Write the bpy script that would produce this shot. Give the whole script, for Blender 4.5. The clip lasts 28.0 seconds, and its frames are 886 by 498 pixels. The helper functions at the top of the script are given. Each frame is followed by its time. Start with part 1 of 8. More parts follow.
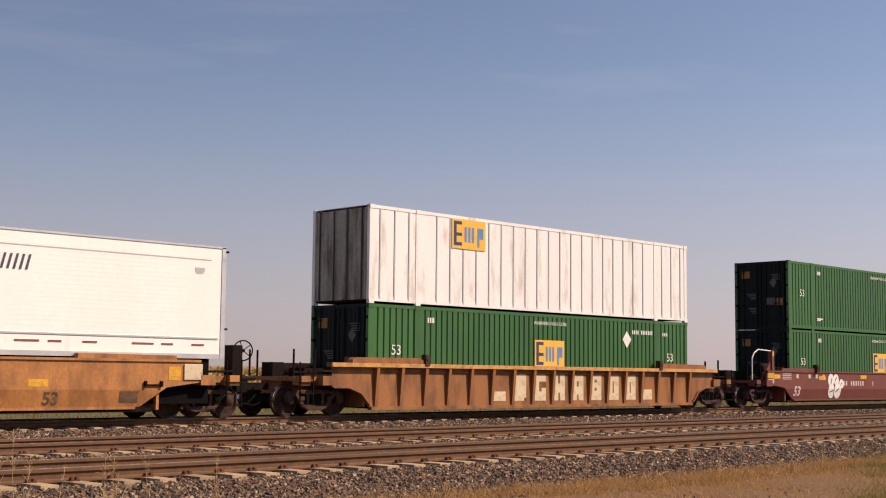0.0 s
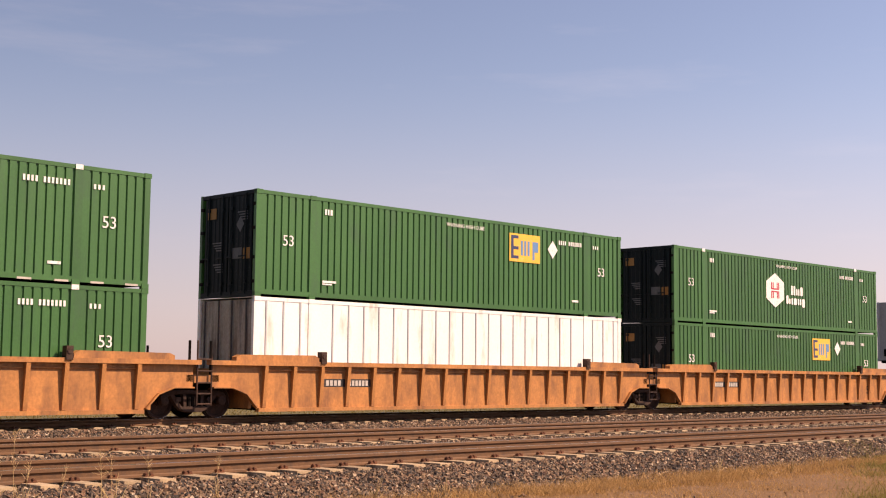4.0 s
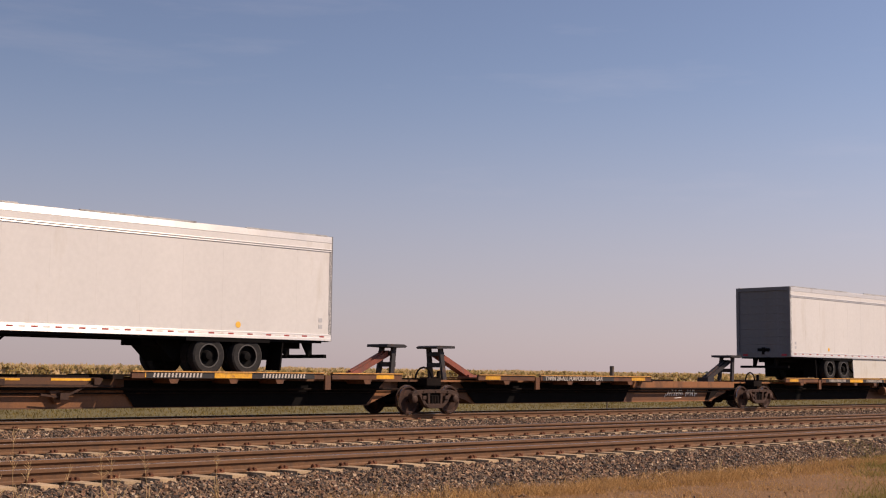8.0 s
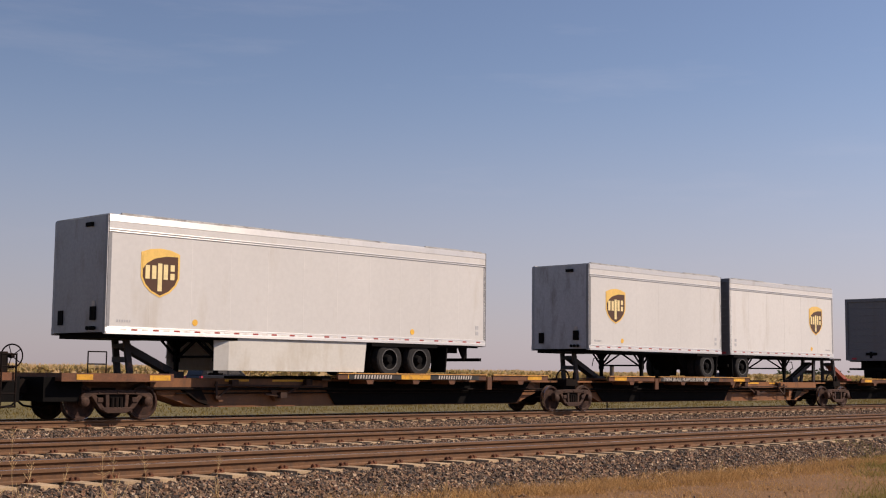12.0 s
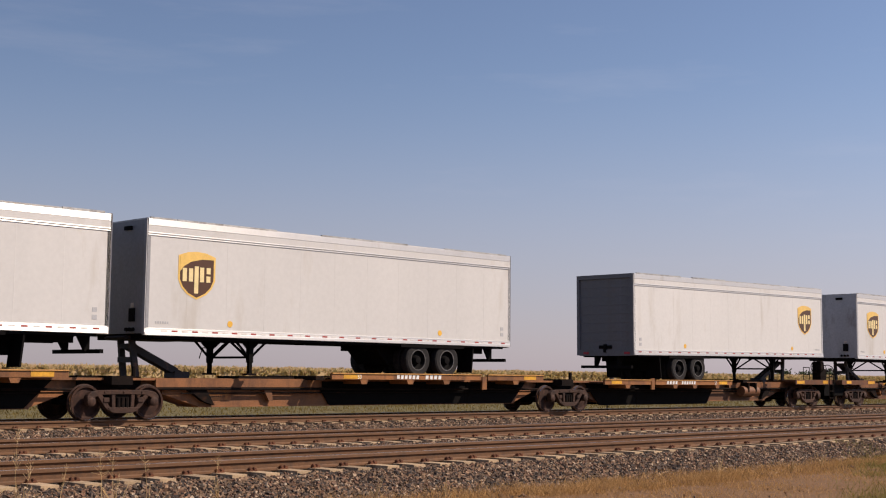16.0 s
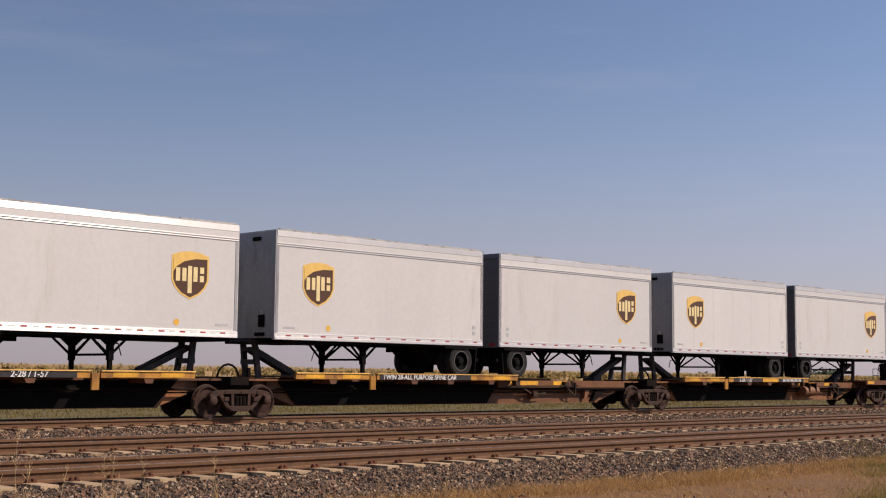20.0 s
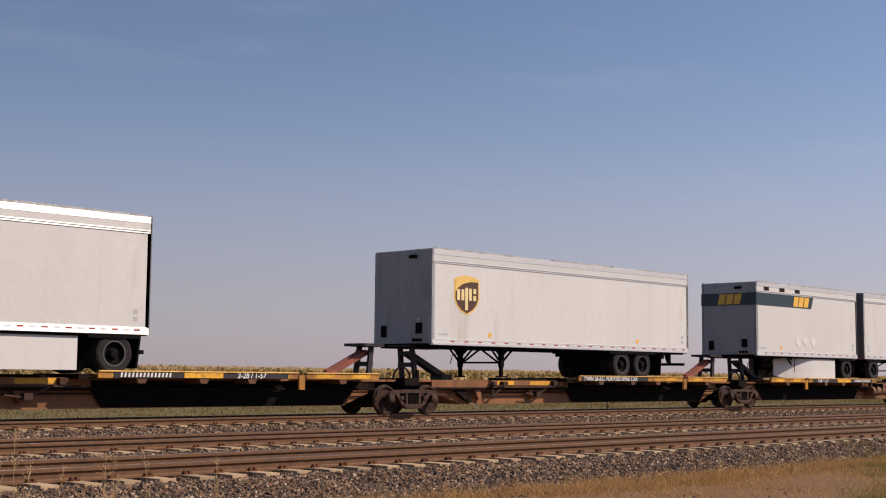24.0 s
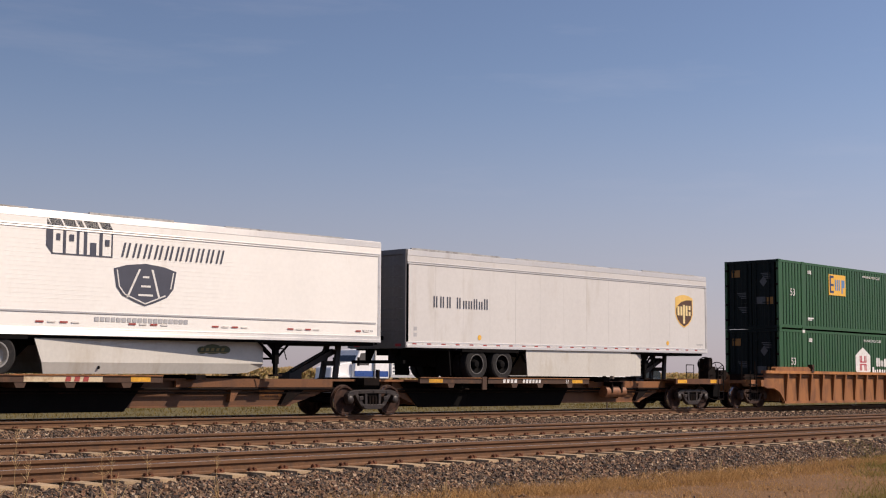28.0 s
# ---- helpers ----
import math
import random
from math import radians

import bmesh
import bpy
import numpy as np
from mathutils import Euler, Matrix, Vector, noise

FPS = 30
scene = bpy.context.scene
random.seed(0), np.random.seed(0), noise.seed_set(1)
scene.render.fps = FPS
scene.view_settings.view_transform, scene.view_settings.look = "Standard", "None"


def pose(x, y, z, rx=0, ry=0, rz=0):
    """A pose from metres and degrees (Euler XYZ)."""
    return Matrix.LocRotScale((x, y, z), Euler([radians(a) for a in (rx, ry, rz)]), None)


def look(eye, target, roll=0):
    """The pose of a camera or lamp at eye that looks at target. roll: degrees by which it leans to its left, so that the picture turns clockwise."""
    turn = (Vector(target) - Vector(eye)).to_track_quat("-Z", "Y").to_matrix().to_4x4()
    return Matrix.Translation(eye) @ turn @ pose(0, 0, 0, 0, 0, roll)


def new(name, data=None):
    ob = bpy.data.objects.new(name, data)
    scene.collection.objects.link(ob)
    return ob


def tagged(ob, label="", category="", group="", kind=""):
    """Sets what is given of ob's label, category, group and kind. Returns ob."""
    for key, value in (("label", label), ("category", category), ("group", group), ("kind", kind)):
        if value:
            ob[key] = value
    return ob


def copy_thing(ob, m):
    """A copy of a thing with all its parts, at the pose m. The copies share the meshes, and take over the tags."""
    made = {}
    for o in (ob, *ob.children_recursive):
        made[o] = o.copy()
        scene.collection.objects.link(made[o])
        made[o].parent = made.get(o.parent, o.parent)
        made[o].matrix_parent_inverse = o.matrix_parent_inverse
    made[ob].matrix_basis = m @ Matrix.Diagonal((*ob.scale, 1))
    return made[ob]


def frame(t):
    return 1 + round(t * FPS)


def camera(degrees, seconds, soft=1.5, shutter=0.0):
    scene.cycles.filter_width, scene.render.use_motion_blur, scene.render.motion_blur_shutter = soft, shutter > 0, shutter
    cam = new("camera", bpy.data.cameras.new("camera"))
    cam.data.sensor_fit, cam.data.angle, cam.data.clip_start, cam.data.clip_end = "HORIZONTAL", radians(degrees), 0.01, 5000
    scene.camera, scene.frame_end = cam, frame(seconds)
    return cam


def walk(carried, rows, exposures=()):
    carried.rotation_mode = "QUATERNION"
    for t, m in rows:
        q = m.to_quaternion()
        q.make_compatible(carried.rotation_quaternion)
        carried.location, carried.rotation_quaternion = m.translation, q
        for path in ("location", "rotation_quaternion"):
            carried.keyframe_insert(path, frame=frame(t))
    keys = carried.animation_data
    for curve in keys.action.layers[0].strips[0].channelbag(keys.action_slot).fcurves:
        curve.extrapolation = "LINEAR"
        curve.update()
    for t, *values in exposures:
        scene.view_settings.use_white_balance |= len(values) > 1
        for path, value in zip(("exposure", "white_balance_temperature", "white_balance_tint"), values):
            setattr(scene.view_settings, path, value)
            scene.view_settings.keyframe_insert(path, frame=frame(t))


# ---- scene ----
# The camera stands on a tripod beside the line; z = 0 is the top of the rails.
cam = camera(37.51, 28.0, soft=1.12)
YAW, TILT = radians(45.27), radians(5.55)
EYE = Vector((0, 0, 1.159))
AIM = EYE + Vector((math.sin(YAW) * math.cos(TILT), math.cos(YAW) * math.cos(TILT), math.sin(TILT)))
walk(cam, [(0.0, look(EYE, AIM, 0.56)), (28.0, look(EYE, AIM, 0.56))],
     exposures=[(0.0, 0.13, 7050, 18), (1.0, -0.13, 7250, 22), (2.0, 0.35, 7450, 25), (3.5, 0.59, 7700, 25), (5.5, 0.38, 7600, 26), (6.0, 0.27, 7350, 23),
                (7.0, 0.14, 7150, 22), (8.0, 0.11, 7000, 20), (9.0, 0.09, 6950, 19), (10.0, 0.09, 6750, 17), (14.0, 0.07, 6600, 15.5), (17.0, 0.07, 6450, 14.5), (20.0, -0.03, 6450, 16), (28.0, -0.01, 6500, 15.5)])

# ---- light ----
SUN_EL, SUN_AZ = radians(44), radians(38)      # azimuth from the normal of the track towards +x
SUN_DIR = Vector((math.sin(SUN_AZ) * math.cos(SUN_EL), -math.cos(SUN_AZ) * math.cos(SUN_EL), math.sin(SUN_EL)))
world = bpy.data.worlds.new("sky")
scene.world = world
world.use_nodes = True
wn, wl = world.node_tree.nodes, world.node_tree.links
wn.clear()
sky = wn.new("ShaderNodeTexSky")
sky.sky_type = "NISHITA"
sky.sun_disc = False
sky.sun_elevation, sky.sun_rotation = SUN_EL, math.atan2(SUN_DIR.x, SUN_DIR.y)
sky.air_density, sky.dust_density, sky.ozone_density = 1.0, 0.5, 1.5
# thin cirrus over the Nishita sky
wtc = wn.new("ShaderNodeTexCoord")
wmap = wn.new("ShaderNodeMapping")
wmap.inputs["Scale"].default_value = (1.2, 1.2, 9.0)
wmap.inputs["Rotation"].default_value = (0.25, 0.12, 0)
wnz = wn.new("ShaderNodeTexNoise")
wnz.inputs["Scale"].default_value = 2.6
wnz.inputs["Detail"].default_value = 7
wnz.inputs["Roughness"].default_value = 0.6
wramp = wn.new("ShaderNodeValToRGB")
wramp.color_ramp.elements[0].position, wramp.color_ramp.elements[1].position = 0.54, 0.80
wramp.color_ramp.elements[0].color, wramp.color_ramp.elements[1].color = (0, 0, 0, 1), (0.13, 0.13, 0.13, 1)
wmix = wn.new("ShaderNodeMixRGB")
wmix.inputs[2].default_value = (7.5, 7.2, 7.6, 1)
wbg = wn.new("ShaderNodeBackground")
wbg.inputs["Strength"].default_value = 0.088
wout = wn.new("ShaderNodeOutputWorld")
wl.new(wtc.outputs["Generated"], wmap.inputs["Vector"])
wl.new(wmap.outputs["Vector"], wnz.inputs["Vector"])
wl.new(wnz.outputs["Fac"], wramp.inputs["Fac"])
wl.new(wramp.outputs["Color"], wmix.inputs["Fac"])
wtint = wn.new("ShaderNodeMixRGB")
wtint.blend_type = "MULTIPLY"
wtint.inputs["Fac"].default_value = 1.0
wtint.inputs[2].default_value = (1.0, 0.96, 1.02, 1)
wl.new(sky.outputs["Color"], wtint.inputs[1])
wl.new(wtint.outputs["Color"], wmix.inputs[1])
# lavender haze low over the fields
wsep = wn.new("ShaderNodeSeparateXYZ")
whz = wn.new("ShaderNodeMapRange")
whz.interpolation_type = "SMOOTHERSTEP"
whz.inputs["From Min"].default_value, whz.inputs["From Max"].default_value = -0.02, 0.26
whz.inputs["To Min"].default_value, whz.inputs["To Max"].default_value = 0.62, 0.0
whaze = wn.new("ShaderNodeMixRGB")
whaze.inputs[2].default_value = (4.55, 4.0, 4.85, 1)
wl.new(wtc.outputs["Generated"], wsep.inputs[0])
wl.new(wsep.outputs["Z"], whz.inputs["Value"])
wl.new(whz.outputs["Result"], whaze.inputs["Fac"])
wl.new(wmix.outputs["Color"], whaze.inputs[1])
# the sky grows brighter towards the sun
wdot = wn.new("ShaderNodeVectorMath")
wdot.operation = "DOT_PRODUCT"
wdot.inputs[1].default_value = (math.sin(SUN_AZ), -math.cos(SUN_AZ), 0)
wgain = wn.new("ShaderNodeMapRange")
wgain.inputs["From Min"].default_value, wgain.inputs["From Max"].default_value = -0.46, 0.24
wgain.inputs["To Min"].default_value, wgain.inputs["To Max"].default_value = 0.90, 1.17
wscale = wn.new("ShaderNodeVectorMath")
wscale.operation = "SCALE"
wl.new(wtc.outputs["Generated"], wdot.inputs[0])
wl.new(wdot.outputs["Value"], wgain.inputs["Value"])
wl.new(whaze.outputs["Color"], wscale.inputs[0])
wl.new(wgain.outputs["Result"], wscale.inputs["Scale"])
wl.new(wscale.outputs["Vector"], wbg.inputs["Color"])
wl.new(wbg.outputs["Background"], wout.inputs["Surface"])
sun = new("sun", bpy.data.lights.new("sun", "SUN"))
sun.data.energy, sun.data.angle, sun.data.color = 5.0, radians(0.53), (1.0, 0.86, 0.69)
sun.matrix_world = look(SUN_DIR * 200, (0, 0, 0))


# ---- materials ----
def mat(name, col, rough=0.6, metal=0.0, var=0.25, scale=3.0, fine=40.0, bump=0.15, dirt=None, dirt_amt=0.0,
        rnd=0.0, streak=1.0, island=False, spec=0.5, thin=0.0):
    """A surface with broad and fine variation, dirt in patches or streaks, and fine relief."""
    m = bpy.data.materials.new(name)
    m.use_nodes = True
    n, l = m.node_tree.nodes, m.node_tree.links
    b = n["Principled BSDF"]
    b.inputs["Roughness"].default_value, b.inputs["Metallic"].default_value = rough, metal
    b.inputs["Specular IOR Level"].default_value = spec
    tc = n.new("ShaderNodeTexCoord")
    mp = n.new("ShaderNodeMapping")
    mp.inputs["Scale"].default_value = (1, 1, 1 / streak)
    l.new(tc.outputs["Object"], mp.inputs["Vector"])
    big = n.new("ShaderNodeTexNoise")
    big.inputs["Scale"].default_value, big.inputs["Detail"].default_value = scale, 5
    sml = n.new("ShaderNodeTexNoise")
    sml.inputs["Scale"].default_value, sml.inputs["Detail"].default_value = fine, 3
    l.new(mp.outputs["Vector"], big.inputs["Vector"])
    l.new(tc.outputs["Object"], sml.inputs["Vector"])
    add = n.new("ShaderNodeMath")
    add.operation = "ADD"
    l.new(big.outputs["Fac"], add.inputs[0])
    l.new(sml.outputs["Fac"], add.inputs[1])
    rng = n.new("ShaderNodeMapRange")
    rng.inputs["From Min"].default_value, rng.inputs["From Max"].default_value = 0.65, 1.35
    rng.inputs["To Min"].default_value, rng.inputs["To Max"].default_value = 1 - var, 1 + var
    l.new(add.outputs[0], rng.inputs["Value"])
    val = rng.outputs["Result"]
    if rnd:
        src = n.new("ShaderNodeNewGeometry").outputs["Random Per Island"] if island else n.new("ShaderNodeObjectInfo").outputs["Random"]
        r2 = n.new("ShaderNodeMapRange")
        r2.inputs["To Min"].default_value, r2.inputs["To Max"].default_value = 1 - rnd, 1 + rnd
        l.new(src, r2.inputs["Value"])
        mu = n.new("ShaderNodeMath")
        mu.operation = "MULTIPLY"
        l.new(val, mu.inputs[0])
        l.new(r2.outputs["Result"], mu.inputs[1])
        val = mu.outputs[0]
    vm = n.new("ShaderNodeVectorMath")
    vm.operation = "SCALE"
    vm.inputs[0].default_value = col
    l.new(val, vm.inputs["Scale"])
    out = vm.outputs["Vector"]
    if dirt:
        dn = n.new("ShaderNodeTexNoise")
        dn.inputs["Scale"].default_value, dn.inputs["Detail"].default_value = scale * 1.7, 8
        dn.inputs["Roughness"].default_value = 0.65
        l.new(mp.outputs["Vector"], dn.inputs["Vector"])
        dr = n.new("ShaderNodeMapRange")
        dr.inputs["From Min"].default_value, dr.inputs["From Max"].default_value = 0.62 - 0.3 * dirt_amt, 0.85 - 0.3 * dirt_amt
        l.new(dn.outputs["Fac"], dr.inputs["Value"])
        mx = n.new("ShaderNodeMixRGB")
        mx.inputs[2].default_value = (*dirt, 1)
        l.new(dr.outputs["Result"], mx.inputs[0])
        l.new(out, mx.inputs[1])
        out = mx.outputs["Color"]
    l.new(out, b.inputs["Base Color"])
    rr = n.new("ShaderNodeMapRange")
    rr.inputs["To Min"].default_value, rr.inputs["To Max"].default_value = max(0, rough - 0.12), min(1, rough + 0.12)
    l.new(big.outputs["Fac"], rr.inputs["Value"])
    l.new(rr.outputs["Result"], b.inputs["Roughness"])
    if bump:
        bp = n.new("ShaderNodeBump")
        bp.inputs["Strength"].default_value, bp.inputs["Distance"].default_value = bump, 0.02
        l.new(add.outputs[0], bp.inputs["Height"])
        l.new(bp.outputs["Normal"], b.inputs["Normal"])
    if thin:
        # thin leaves let part of the light through
        tl = n.new("ShaderNodeBsdfTranslucent")
        l.new(out, tl.inputs["Color"])
        ms = n.new("ShaderNodeMixShader")
        ms.inputs["Fac"].default_value = thin
        l.new(b.outputs["BSDF"], ms.inputs[1])
        l.new(tl.outputs["BSDF"], ms.inputs[2])
        l.new(ms.outputs["Shader"], n["Material Output"].inputs["Surface"])
    return m


RUST = (0.13, 0.055, 0.03)
